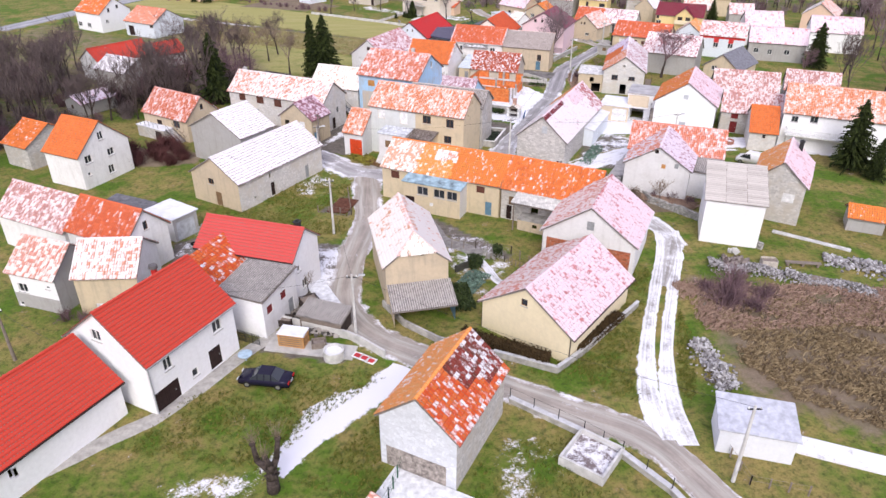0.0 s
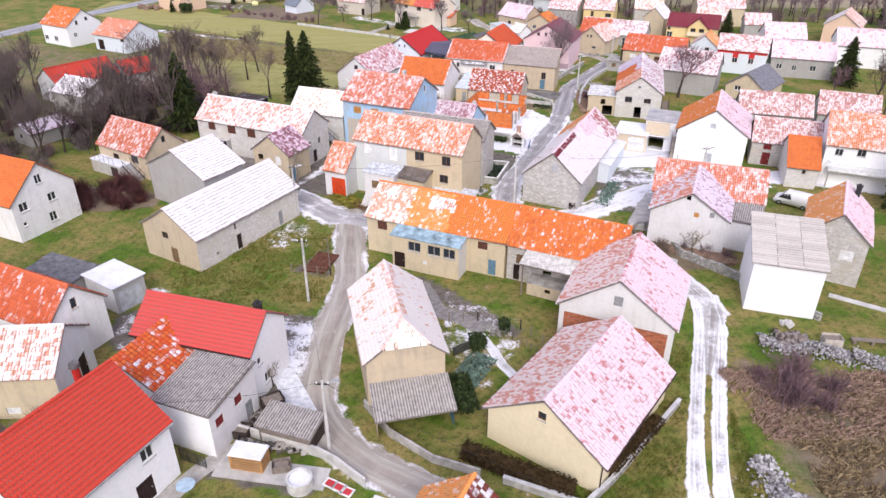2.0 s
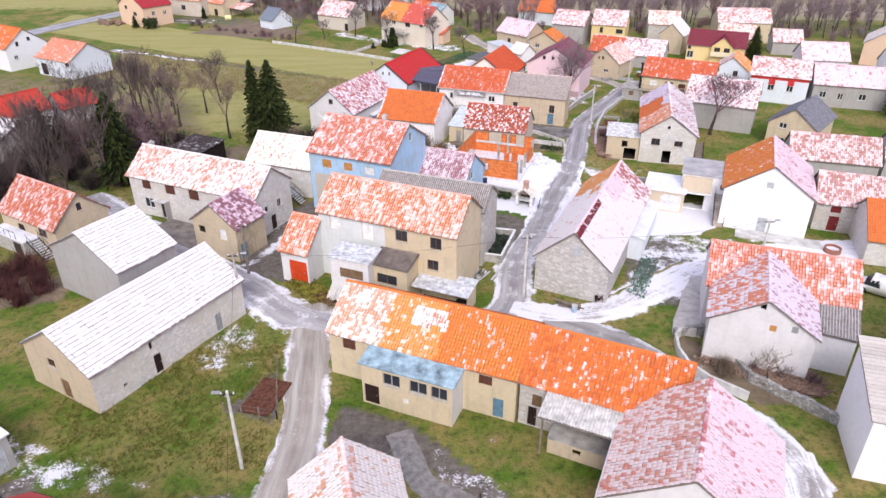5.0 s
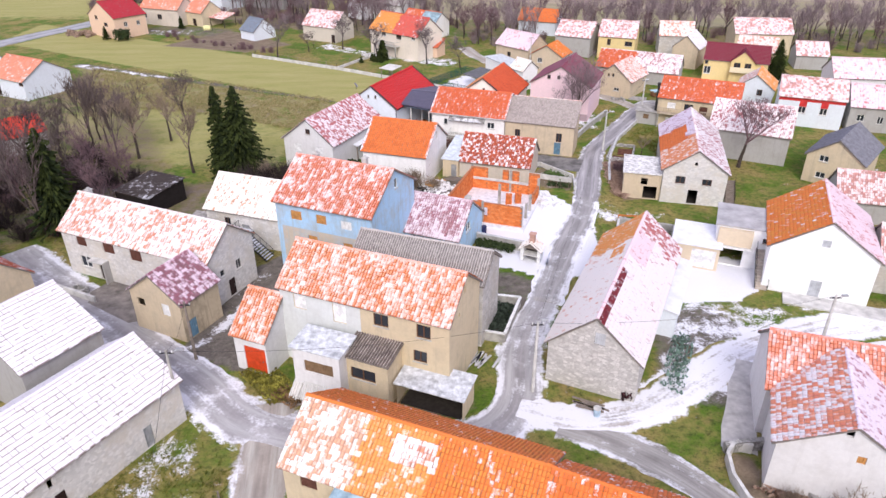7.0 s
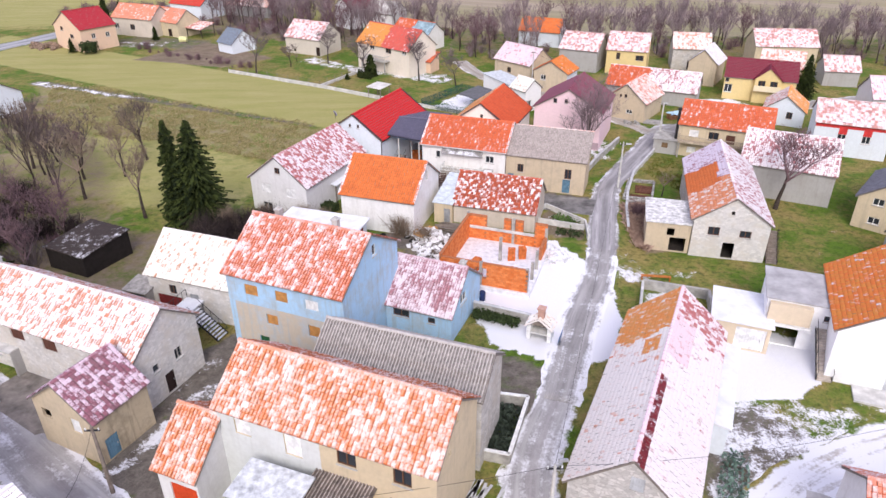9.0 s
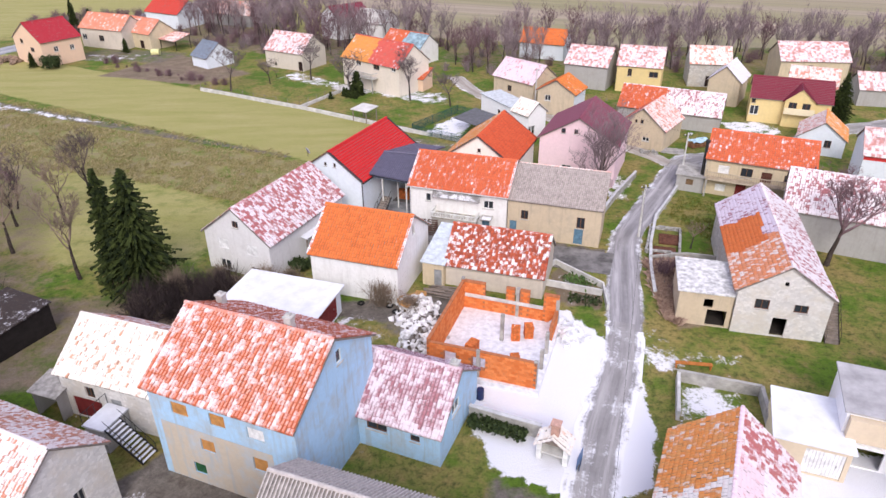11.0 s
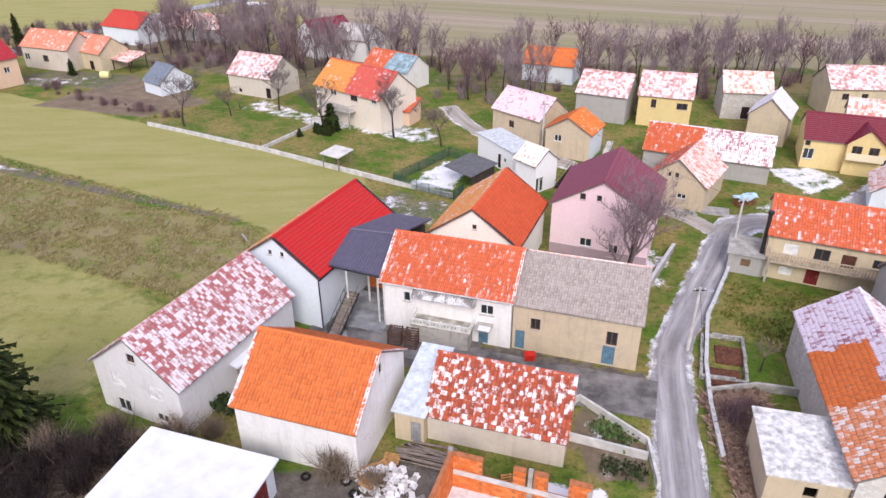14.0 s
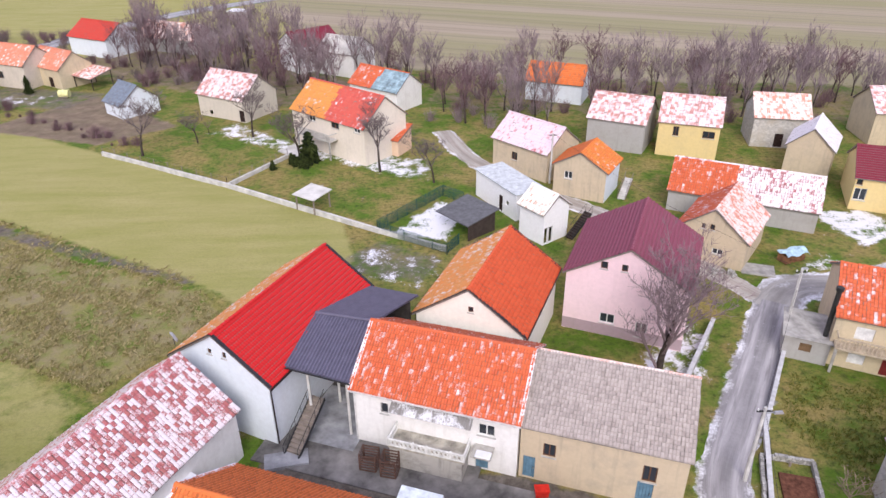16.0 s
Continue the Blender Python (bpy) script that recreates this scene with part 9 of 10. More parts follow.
def grow(seed, height, spread=0.5, levels=4, limbs=5, twig=0.016, stem=0.2, fork=0.25, droop=0.0):
    """Trunk and crown of a bare tree as two meshes' worth of tapered limbs."""
    rng = np.random.default_rng(seed)
    trunk, crown = Soup(), Soup()

    def shoot(p, d, length, r, level):
        steps = 3 if level < 2 else 2 if level < 4 else 1
        soup = trunk if level == 0 else crown
        sides = 7 if level == 0 else 4 if level == 1 else 3
        pts = [p]
        for i in range(steps):
            d = (d + Vector(rng.normal(0, 0.09 + 0.03 * level, 3)) + Vector((0, 0, 0.17 if level else 0.0)) - Vector((0, 0, droop * level * 0.1))).normalized()
            q = pts[-1] + d * (length / steps)
            r0, r1 = r * (1 - 0.6 * i / steps), r * (1 - 0.6 * (i + 1) / steps)
            if level < 3:
                soup.tube(pts[-1], q, max(r0, twig * 1.4), max(r1, twig * 1.2), sides, False)
            else:
                side = d.cross(Vector(rng.normal(0, 1, 3))).normalized() * twig * (1.5 if level == 3 else 1.1)
                if level >= levels:
                    soup.add([pts[-1] - side, pts[-1] + side, q], [(0, 1, 2)])
                else:
                    soup.add([pts[-1] - side, pts[-1] + side, q + side * 0.6, q - side * 0.6], [(0, 1, 2, 3)])
            pts.append(q)
        if level >= levels:
            return
        n = limbs if level == 0 else int(rng.integers(3, 6)) if level < levels - 1 else int(rng.integers(4, 7))
        for k in range(n):
            f = rng.uniform(0.35 if level else 1 - fork, 1.0)
            i = min(int(f * steps), steps - 1)
            base = pts[i].lerp(pts[i + 1], f * steps - i)
            side = Vector((math.cos(k * 2.4 + rng.uniform(0, 1.2)), math.sin(k * 2.4 + rng.uniform(0, 1.2)), rng.uniform(-0.1, 0.5)))
            nd = (d * (1 - spread) + side * spread).normalized()
            shoot(base, nd, length * rng.uniform(0.45, 0.72) * (1.25 if level == 0 else 1), r * rng.uniform(0.34, 0.5), level + 1)

    shoot(Vector((0, 0, -0.2)), Vector((0, 0, 1)), height * 0.42, stem, 0)
    return trunk.mesh("trunk", BARK, True), crown


def bare_tree(label, seed, height, twigs=TWIG, group="bare trees", **more):
    trunk, crown = grow(seed, height, **more)
    h = thing("bare_tree", 0, 0, 0, label, "tree", group)
    part("trunk", trunk, BARK, h)
    part("crown", crown.mesh("crown", twigs), twigs, h)
    return h


def plant_out(base, places, seed, lo=0.8, hi=1.2):
    """The thing itself at the first place, copies at the others, turned and sized unevenly."""
    rng = np.random.default_rng(seed)
    for i, (px, py, *k) in enumerate(places):
        m = pose(px, py, 0, 0, 0, rng.uniform(0, 360))
        s = (k[0] if k else 1.0) * rng.uniform(lo, hi)
        ob = base if i == 0 else copy_thing(base, m)
        ob.matrix_basis = m
        ob.scale = (s, s, s * rng.uniform(0.92, 1.1))


TWIG_DARK = plain("dark_bare_twigs", (0.140, 0.108, 0.102), 0.95, scale=0.4, vary=0.3)
WOOD = [bare_tree("tall bare deciduous tree of the winter wood", 11, 13.0, TWIG_DARK, levels=5, limbs=7, spread=0.40, stem=0.22, twig=0.015, fork=0.6),
        bare_tree("bare deciduous tree with many fine upright twigs", 12, 11.0, TWIG_DARK, levels=5, limbs=7, spread=0.34, stem=0.18, twig=0.015, fork=0.6),
        bare_tree("spreading bare tree with reddish twigs", 13, 10.0, TWIG_RED, levels=5, limbs=7, spread=0.48, stem=0.18, twig=0.015, fork=0.5),
        bare_tree("slim upright bare tree of the wood", 14, 13.0, TWIG_DARK, levels=4, limbs=9, spread=0.28, stem=0.16, twig=0.022, fork=0.7)]


def joined(name, label, category, kinds, places, seed, lo, hi):
    """Far plants past telling apart, as one mesh; kinds: for each the meshes of one plant."""
    rng = np.random.default_rng(seed)
    co, vi, start, mats, index = [], [], [], [], []
    nv = nl = 0
    for i, (px, py, *k) in enumerate(places):
        s = (k[0] if k else 1.0) * rng.uniform(lo, hi)
        m = np.array(pose(px, py, 0, 0, 0, rng.uniform(0, 360)).to_3x3()) * s
        for me in kinds[i % len(kinds)]:
            v = np.empty(3 * len(me.vertices), np.float32)
            me.vertices.foreach_get("co", v)
            co.append(v.reshape(-1, 3) @ m.T + (px, py, 0))
            lv, ls = np.empty(len(me.loops), np.int32), np.empty(len(me.polygons), np.int32)
            me.loops.foreach_get("vertex_index", lv)
            me.polygons.foreach_get("loop_start", ls)
            vi.append(lv + nv)
            start.append(ls + nl)
            if me.materials[0] not in mats:
                mats.append(me.materials[0])
            index.append(np.full(len(ls), mats.index(me.materials[0]), np.int32))
            nv, nl = nv + len(me.vertices), nl + len(lv)
    me = bpy.data.meshes.new(name)
    me.vertices.add(nv)
    me.vertices.foreach_set("co", np.concatenate(co).astype(np.float32).ravel())
    me.loops.add(nl)
    me.loops.foreach_set("vertex_index", np.concatenate(vi))
    me.polygons.add(sum(map(len, start)))
    me.polygons.foreach_set("loop_start", np.concatenate(start))
    for one in mats:
        me.materials.append(one)
    me.polygons.foreach_set("material_index", np.concatenate(index))
    me.update(calc_edges=True)
    return tagged(new(name, me), label, category, kind="stuff")


def far_tree(seed, height, twigs, **more):
    trunk, crown = grow(seed, height, **more)
    return trunk, crown.mesh("crown", twigs)


def scatter(poly, count, seed, apart=2.2, avoid=()):
    rng = np.random.default_rng(seed)
    p = np.array(poly)
    out = []
    for _ in range(count * 30):
        q = rng.uniform(p.min(0), p.max(0))
        if inside(np.array([q[0]]), np.array([q[1]]), poly)[0] < 0.4 or any(math.hypot(q[0] - a, q[1] - b) < apart for a, b in out) or any(math.hypot(q[0] - a, q[1] - b) < r for a, b, r in avoid):
            continue
        out.append((float(q[0]), float(q[1])))
        if len(out) >= count:
            break
    return out


CLEAR = ((-49, 91, 8), (-59, 98, 8), (-42, 110, 8), (-62.3, 137.4, 7.5), (-67.3, 146.4, 9), (-62.5, 121.7, 5.5), (-60, 154.6, 5), (-32.8, 133.3, 5.5), (-24, 141, 5), (-11, 141, 6), (-17, 142, 4), (-74, 187, 9), (-25, 116, 12), (-30, 99, 8), (-17, 125, 7))
wood_w = scatter([(-47, 166), (-37, 166), (-33, 152), (-42, 146), (-58, 150), (-56, 160)], 8, 55, 4.5, CLEAR) + scatter([(-104, 152), (-78, 150), (-58, 145), (-44, 142), (-34, 140), (-38, 124), (-50, 116), (-56, 104), (-66, 88), (-100, 84), (-118, 130)], 140, 5, 2.3, CLEAR)
CLEAR_N = ((-69, 255, 10), (-60, 254, 8), (-62, 280, 9), (-46, 282, 10), (-13, 263, 8), (-5, 258, 7), (-22, 233, 8), (-2, 215, 11), (3, 236, 9), (24, 206, 8), (38, 215, 7), (47, 211, 7), (34, 238, 8), (61, 214, 6), (81, 214, 9), (86, 200, 6), (61, 202, 6), (-78, 240, 9))
wood_n = scatter([(-58, 266), (-40, 258), (-24, 242), (-10, 236), (2, 228), (14, 224), (14, 246), (2, 262), (-20, 276), (-44, 292), (-60, 296)], 80, 6, 2.6, CLEAR_N)
wood_e = scatter([(12, 226), (30, 216), (52, 222), (78, 224), (104, 214), (130, 206), (134, 226), (96, 238), (60, 244), (24, 252)], 105, 7, 2.8, CLEAR_N)
wood_r = scatter([(58, 96), (78, 84), (92, 100), (92, 132), (84, 150), (74, 140), (84, 118), (72, 104)], 16, 8, 3.5, ((63, 103, 10), (70, 126, 7), (58.5, 70, 6)))
wood_far = scatter([(84, 116), (100, 104), (150, 130), (175, 200), (150, 232), (118, 208), (112, 180), (98, 152), (86, 140)], 105, 9, 3.2, ((104, 190, 11), (96, 168, 10)))
every = wood_w + wood_r
for i, kind in enumerate(WOOD):
    plant_out(kind, every[i::4], 20 + i, 0.7, 1.15)
# far twigs are paler and mauve: distance haze painted into their colour
TWIG_HAZE = plain("haze_pale_twigs", (0.30, 0.235, 0.245), 0.95, scale=0.4, vary=0.3)
FAR_KINDS = [far_tree(51, 12.5, TWIG_HAZE, levels=4, limbs=8, spread=0.38, stem=0.2, twig=0.024, fork=0.6), far_tree(52, 11.0, TWIG_RED, levels=4, limbs=8, spread=0.44, stem=0.18, twig=0.024, fork=0.5),
             far_tree(53, 13.0, TWIG_HAZE, levels=4, limbs=9, spread=0.30, stem=0.17, twig=0.024, fork=0.7)]
joined("far_wood", "belt of bare trees behind the upper gardens", "wood", FAR_KINDS, wood_n, 61, 0.7, 1.1)
joined("far_wood", "belt of bare trees along the edge of the plain", "wood", FAR_KINDS, wood_e, 62, 0.65, 1.05)
joined("far_wood", "grey bare wood beyond the last houses", "wood", FAR_KINDS, wood_far, 63, 0.8, 1.2)

plant_out(bare_tree("large bare garden tree with a dense crown beside the pink house", 31, 10.5, plain("lilac_grey_twigs", (0.27, 0.205, 0.215), 0.95, scale=0.4, vary=0.3), levels=5, limbs=10, spread=0.46, stem=0.22, twig=0.013, fork=0.92), [(27.3, 161.4)], 1, 1.5, 1.51)
plant_out(bare_tree("bare garden tree on the lawn", 32, 11.0, TWIG, levels=5, limbs=6, spread=0.58, stem=0.22, twig=0.02, fork=0.5), [(3.2, 205.2), (-31.3, 213.0, 0.9), (-16.9, 220.1, 1.1), (-24.8, 218.1, 0.6), (10.4, 200.9, 0.7), (-8.0, 208.6, 0.8)], 2)
plant_out(bare_tree("bare spreading tree behind the roadside house", 33, 8.0, TWIG_RED, levels=5, limbs=6, spread=0.5, stem=0.24, twig=0.018), [(47.6, 143.0, 1.5), (54.5, 154.0, 1.1)], 3)
plant_out(bare_tree("bare walnut tree in the wet meadow", 34, 9.5, TWIG_PALE, levels=5, limbs=5, spread=0.45, stem=0.24, twig=0.018), [(-30.6, 143.6), (-40.4, 149.5, 1.0), (-46.8, 154.5, 0.9), (-38, 157, 0.8), (-52.3, 160.5, 0.9)], 4)
plant_out(bare_tree("small bare young fruit tree in a garden", 35, 3.6, TWIG_PALE, levels=3, limbs=6, spread=0.6, stem=0.09, twig=0.014), [(34.6, 147.2), (9.0, 126, 0.6), (-24.2, 222.3), (29.5, 81.0, 1.2), (-13.4, 60.2, 0.7), (6.6, 54.2, 0.5)], 5)


def pollard():
    h = thing("pollard_tree", -11.7, 34.2, 0, "old pollarded tree with knobbly cut limbs and thin shoots", "tree")
    rng = np.random.default_rng(4)
    s, sh = Soup(), Soup()
    s.tube((0, 0, -0.3), (0.05, 0, 1.2), 0.5, 0.42, 10).tube((0.05, 0, 1.2), (0.1, 0.1, 2.0), 0.42, 0.38, 10)
    for a, b, c in (((0.1, 0.1, 1.7), (-0.9, 0.3, 2.6), (-1.1, 0.5, 4.0)), ((0.1, 0.1, 1.9), (0.5, 0.3, 2.9), (0.75, 0.4, 4.6)), ((0.1, 0, 1.9), (0.1, -0.2, 2.7), (-0.2, -0.1, 3.3))):
        s.tube(a, b, 0.30, 0.22, 8).tube(b, c, 0.22, 0.17, 8).tube(c, Vector(c) + Vector((0, 0, 0.18)), 0.24, 0.16, 8)
        for _ in range(40):
            d = Vector((rng.normal(0, 0.35), rng.normal(0, 0.35), 1)).normalized()
            p = Vector(c) + Vector(rng.normal(0, 0.1, 3))
            sh.tube(p, p + d * rng.uniform(0.7, 1.6), 0.012, 0.006, 3, False)
    for _ in range(26):
        p = Vector((rng.normal(0, 0.3), rng.normal(0, 0.3), rng.uniform(0.8, 2.4)))
        s.tube(p, p + Vector(rng.normal(0, 0.12, 3)), 0.12, 0.06, 6)
    part("trunk", s.mesh("trunk", BARK, True), BARK, h)
    part("shoots", sh, TWIG_PALE, h)


pollard()


def needles_mat():
    m, nt, b = material("spruce_needles")
    geo = nt.nodes.new("ShaderNodeNewGeometry")
    c = mix(nt, geo.outputs["Random Per Island"], (0.006, 0.012, 0.004), (0.050, 0.066, 0.016))
    nt.links.new(c, b.inputs["Base Color"])
    b.inputs["Roughness"].default_value = 0.85
    return m


NEEDLES = needles_mat()


def spruce(label, seed, height, radius, ragged=0.25, bare=0.08):
    rng = np.random.default_rng(seed)
    h = thing("spruce", 0, 0, 0, label, "conifer", "conifers")
    part("trunk", Soup().tube((0, 0, -0.2), (0, 0, height * 0.95), 0.22, 0.03, 8), BARK, h)
    s = Soup()
    lobes = rng.uniform(0.72, 1.15, (12, 8))
    z = height * bare
    while z < height:
        f = (z - height * bare) / (height * (1 - bare))
        r = radius * (1 - f) ** 0.72 * rng.uniform(1 - ragged, 1.1) + 0.12
        n = max(5, int(6 + 11 * (1 - f)))
        for k in range(n):
            a = 2 * math.pi * (k + rng.random()) / n
            ln = r * rng.uniform(0.62, 1.15) * lobes[int(f * 11.9), int(a / 6.2832 * 8) % 8]
            d = Vector((math.cos(a), math.sin(a), 0))
            t = Vector((-d.y, d.x, 0))
            droop = rng.uniform(0.15, 0.42)
            m = max(2, int(ln / 0.32))
            for j in range(m):
                q0, q1 = j / m, (j + 1.35) / m
                p0 = d * ln * q0 + Vector((0, 0, z + 0.12 * ln - droop * ln * q0))
                p1 = d * ln * q1 + Vector((0, 0, z + 0.12 * ln - droop * ln * q1 - 0.05))
                w = 0.22 * (1.15 - q0 * 0.6) * rng.uniform(0.7, 1.2)
                tilt = Vector((0, 0, rng.normal(0, 0.12)))
                s.add([p0 - t * w * 0.4, p0 + t * w * 0.4, p1 + t * w + tilt - Vector((0, 0, 0.12)), p1 + d * 0.15, p1 - t * w - tilt - Vector((0, 0, 0.12))], [(0, 1, 2, 3), (0, 3, 4)])
        z += rng.uniform(0.15, 0.24)
    part("crown", s, NEEDLES, h)
    return h


plant_out(spruce("tall dark green spruce with drooping boughs", 3, 13.0, 3.7, 0.35), [(-22.8, 141.2), (60.7, 92.8, 0.8), (83.8, 150.7, 0.8), (62.4, 89.2, 0.5), (74.0, 189.0, 0.6)], 8, 0.97, 1.03)
plant_out(spruce("slender dark spruce standing close to another", 4, 13.0, 2.1, 0.35), [(-25.4, 141.4), (129, 213), (-84, 268, 0.7), (-78, 264, 0.6)], 9, 0.95, 1.05)
plant_out(spruce("ivy-dark ragged conifer in the wood", 5, 9.5, 2.8, 0.5), [(-41.0, 126.0, 1.3), (-57, 138, 0.8), (-63.4, 246.5, 0.35), (-78.6, 233.6, 0.35)], 10, 0.95, 1.05)
plant_out(spruce("small dark conifer on the garden lawn", 6, 3.4, 1.1, 0.15, 0.02), [(-6.8, 209.4, 1.3), (-7.6, 207.4, 0.6), (-8.6, 207.8, 0.5), (-9.2, 208.6, 0.5), (-11.5, 206.6, 0.45), (-7.0, 206.8, 0.4)], 11, 0.95, 1.05)


def shrub(label, seed, height, width, count, mat, name="bush", cat="bush"):
    """A twiggy leafless bush."""
    rng = np.random.default_rng(seed)
    s = Soup()
    for _ in range(count):
        a, t = rng.uniform(0, 2 * math.pi), abs(rng.normal(0, 0.5))
        d = Vector((math.cos(a) * math.sin(t), math.sin(a) * math.sin(t), math.cos(t)))
        p = Vector((rng.normal(0, width * 0.14), rng.normal(0, width * 0.14), -0.05))
        ln = height * rng.uniform(0.5, 1.05)
        mid = p + d * ln * 0.55
        d2 = (d + Vector(rng.normal(0, 0.35, 3))).normalized()
        side = d.cross(Vector(rng.normal(0, 1, 3))).normalized() * 0.022
        s.add([p - side, p + side, mid + side, mid - side, mid + d2 * ln * 0.5], [(0, 1, 2, 3), (3, 2, 4)])
        for _ in range(3):
            d3 = (d + Vector(rng.normal(0, 0.6, 3))).normalized()
            s.add([mid - side * 0.8, mid + side * 0.8, mid + d3 * ln * 0.45], [(0, 1, 2)])
    return solid(name, s, mat, label, cat, group="bare bushes")


def spread_bush(ob, places, seed):
    rng = np.random.default_rng(seed)
    for i, (px, py, *k) in enumerate(places):
        m = pose(px, py, -0.05, 0, 0, rng.uniform(0, 360))
        s = (k[0] if k else 1.0) * rng.uniform(0.75, 1.25)
        one = ob if i == 0 else copy_thing(ob, m)
        one.matrix_basis = m
        one.scale = (s * rng.uniform(0.8, 1.3), s, s)


under = scatter([(-100, 152), (-76, 152), (-58, 148), (-44, 144), (-32, 138), (-40, 122), (-54, 112), (-56, 100), (-66, 90), (-104, 90)], 210, 15, 1.7, CLEAR)
under_n = scatter([(-58, 262), (-30, 240), (14, 222), (60, 218), (130, 206), (134, 220), (60, 238), (14, 250), (-40, 288)], 110, 16, 2.4, CLEAR_N)
thick = [(-21.5, 137.6, 1.0), (-19.4, 138.8, 1.1), (-17.2, 139.6, 1.0), (-18.8, 136.2, 1.1), (-16.2, 137.4, 1.0), (-14.6, 139.8, 0.9), (-21.0, 134.8, 1.0), (-16.8, 134.6, 0.8)] + scatter([(-62, 150), (-40, 150), (-34, 136), (-37, 123), (-46, 116), (-64, 120)], 46, 18, 1.5, CLEAR)
spread_bush(shrub("dense dark undergrowth at the foot of the wood", 44, 3.2, 3.0, 170, plain("dark_twigs", (0.050, 0.037, 0.036), 0.95, scale=0.4, vary=0.3)), thick[:46], 7)
spread_bush(shrub("leafless grey-brown undergrowth of the wood", 41, 3.0, 2.6, 110, TWIG), under[0::2], 1)
spread_bush(shrub("leafless reddish twiggy bush on rough ground", 42, 2.4, 2.4, 110, TWIG_RED), under[1:120:2] + [(29.6, 57.2, 1.3), (30.4, 59.4, 1.3), (32.0, 56.6, 1.2), (31.6, 61.0, 1.1), (33.8, 58.6, 1.2), (28.4, 60.4), (47.5, 56, 1.1), (50, 59), (29.2, 83.2, 0.8), (31.4, 82.4, 0.8), (33.4, 81.0, 0.7), (30, 138, 0.8), (29.6, 141.4, 0.9), (31.4, 142.6, 0.7), (-30.5, 55.6, 0.7), (-28.6, 56.6, 0.6), (-34.6, 55.2, 0.8), (-33.0, 54.6, 0.7), (-36.4, 55.4, 0.6)], 2)
spread_bush(shrub("thicket of reddish-brown brambles between the houses", 46, 2.2, 3.0, 260, plain("bramble_canes", (0.115, 0.048, 0.046), 0.95, scale=0.5, vary=0.4)), [(-45.5, 97.5), (-43.5, 99.5, 1.1), (-41.5, 97.0), (-39.5, 95.4, 0.9), (-42.0, 101.5, 1.1), (-40.0, 100.0), (-38.4, 97.6, 0.9), (-44.6, 95.4, 0.8), (-47.0, 99.6)], 9)
spread_bush(shrub("thicket of pale bare stems by the white house", 43, 3.4, 3.0, 220, TWIG_PALE), [(-11.0, 141.2), (-13.6, 140.4, 0.9), (-8.6, 141.9, 0.7), (-15.8, 142.4, 0.8), (0.8, 137.6, 0.9), (3.6, 136.4, 0.7), (-10.4, 153.6, 0.5), (26.6, 82.8, 0.7), (-19.2, 140, 1.0), (-22, 137, 1.0), (-24, 140.5, 1.1)], 3)


def far_bush(seed, mat):
    ob = shrub("bush", seed, 2.8, 2.6, 80, mat)
    me = ob.data
    bpy.data.objects.remove(ob)
    return (me,)


joined("far_undergrowth", "leafless bushes round the farms by the country road", "bushes", [far_bush(49, TWIG), far_bush(50, TWIG_RED)], scatter([(-90, 262), (-66, 262), (-40, 246), (-30, 238), (-24, 246), (-46, 276), (-80, 300), (-110, 290)], 80, 19, 2.2, CLEAR_N), 65, 0.7, 1.3)
joined("far_undergrowth", "leafless undergrowth of the far belt of trees", "bushes", [far_bush(47, TWIG_HAZE), far_bush(48, TWIG_RED)], under_n, 64, 0.7, 1.2)


def hedge_mat():
    m, nt, b = material("evergreen_leaves")
    geo = nt.nodes.new("ShaderNodeNewGeometry")
    nt.links.new(mix(nt, geo.outputs["Random Per Island"], (0.018, 0.030, 0.012), (0.060, 0.085, 0.030)), b.inputs["Base Color"])
    b.inputs["Roughness"].default_value = 0.7
    return m


def leafy(label, x, y, turn, length, width, height, mat, count, size=0.13, name="hedge", seed=2, z=0.0):
    """A clipped or rough mass of small leaves."""
    rng = np.random.default_rng(seed)
    s = Soup()
    if name == "hedge":
        s.box(-length / 2, -width * 0.38, 0, length / 2, width * 0.38, height * 0.9, taper=0.06)
    for _ in range(count):
        p = Vector((rng.uniform(-length / 2, length / 2), rng.normal(0, 0.36) * width, z + height * rng.random() ** 0.5 * rng.uniform(0.75, 1.08)))
        p.y = max(-width * 0.6, min(width * 0.6, p.y))
        q = Euler(rng.uniform(0, 6.3, 3)).to_matrix()
        e = size * rng.uniform(0.6, 1.3)
        s.add([p + q @ Vector(v) for v in ((-e, -e * 0.6, 0), (e, -e * 0.6, 0.02), (e, e * 0.6, 0), (-e, e * 0.6, 0.02))], [(0, 1, 2, 3)])
    return solid(name, s, mat, label, "hedge" if name == "hedge" else "bush", m=pose(x, y, 0, 0, 0, turn))


LEAF = hedge_mat()
BROWNLEAF = plain("brown_beech_leaves", (0.062, 0.040, 0.018), 0.9, vary=0.4)
leafy("dark brown-green hedge before the cream house", 6.2, 50.0, -28, 8.6, 1.1, 1.2, BROWNLEAF, 8000, 0.085)
leafy("dark brown-green hedge beside the cream house", 15.4, 52.4, 46, 7.6, 0.9, 0.9, BROWNLEAF, 6000, 0.085, seed=3)
leafy("clipped dark green bush beside the garden gate", 4.3, 65.0, 20, 1.3, 1.0, 1.5, LEAF, 900, name="bush", seed=4)
leafy("dark ivy patch beside the tan house", 2.6, 58.6, 100, 4.5, 1.6, 0.8, LEAF, 1500, name="bush", seed=5)
leafy("frosted green weeds along the foot of the barn", 24.1, 98.8, 64, 8.5, 1.5, 0.25, plain("frosted_leaves", (0.16, 0.24, 0.20), 0.9, vary=0.4), 480, name="bush", seed=6)
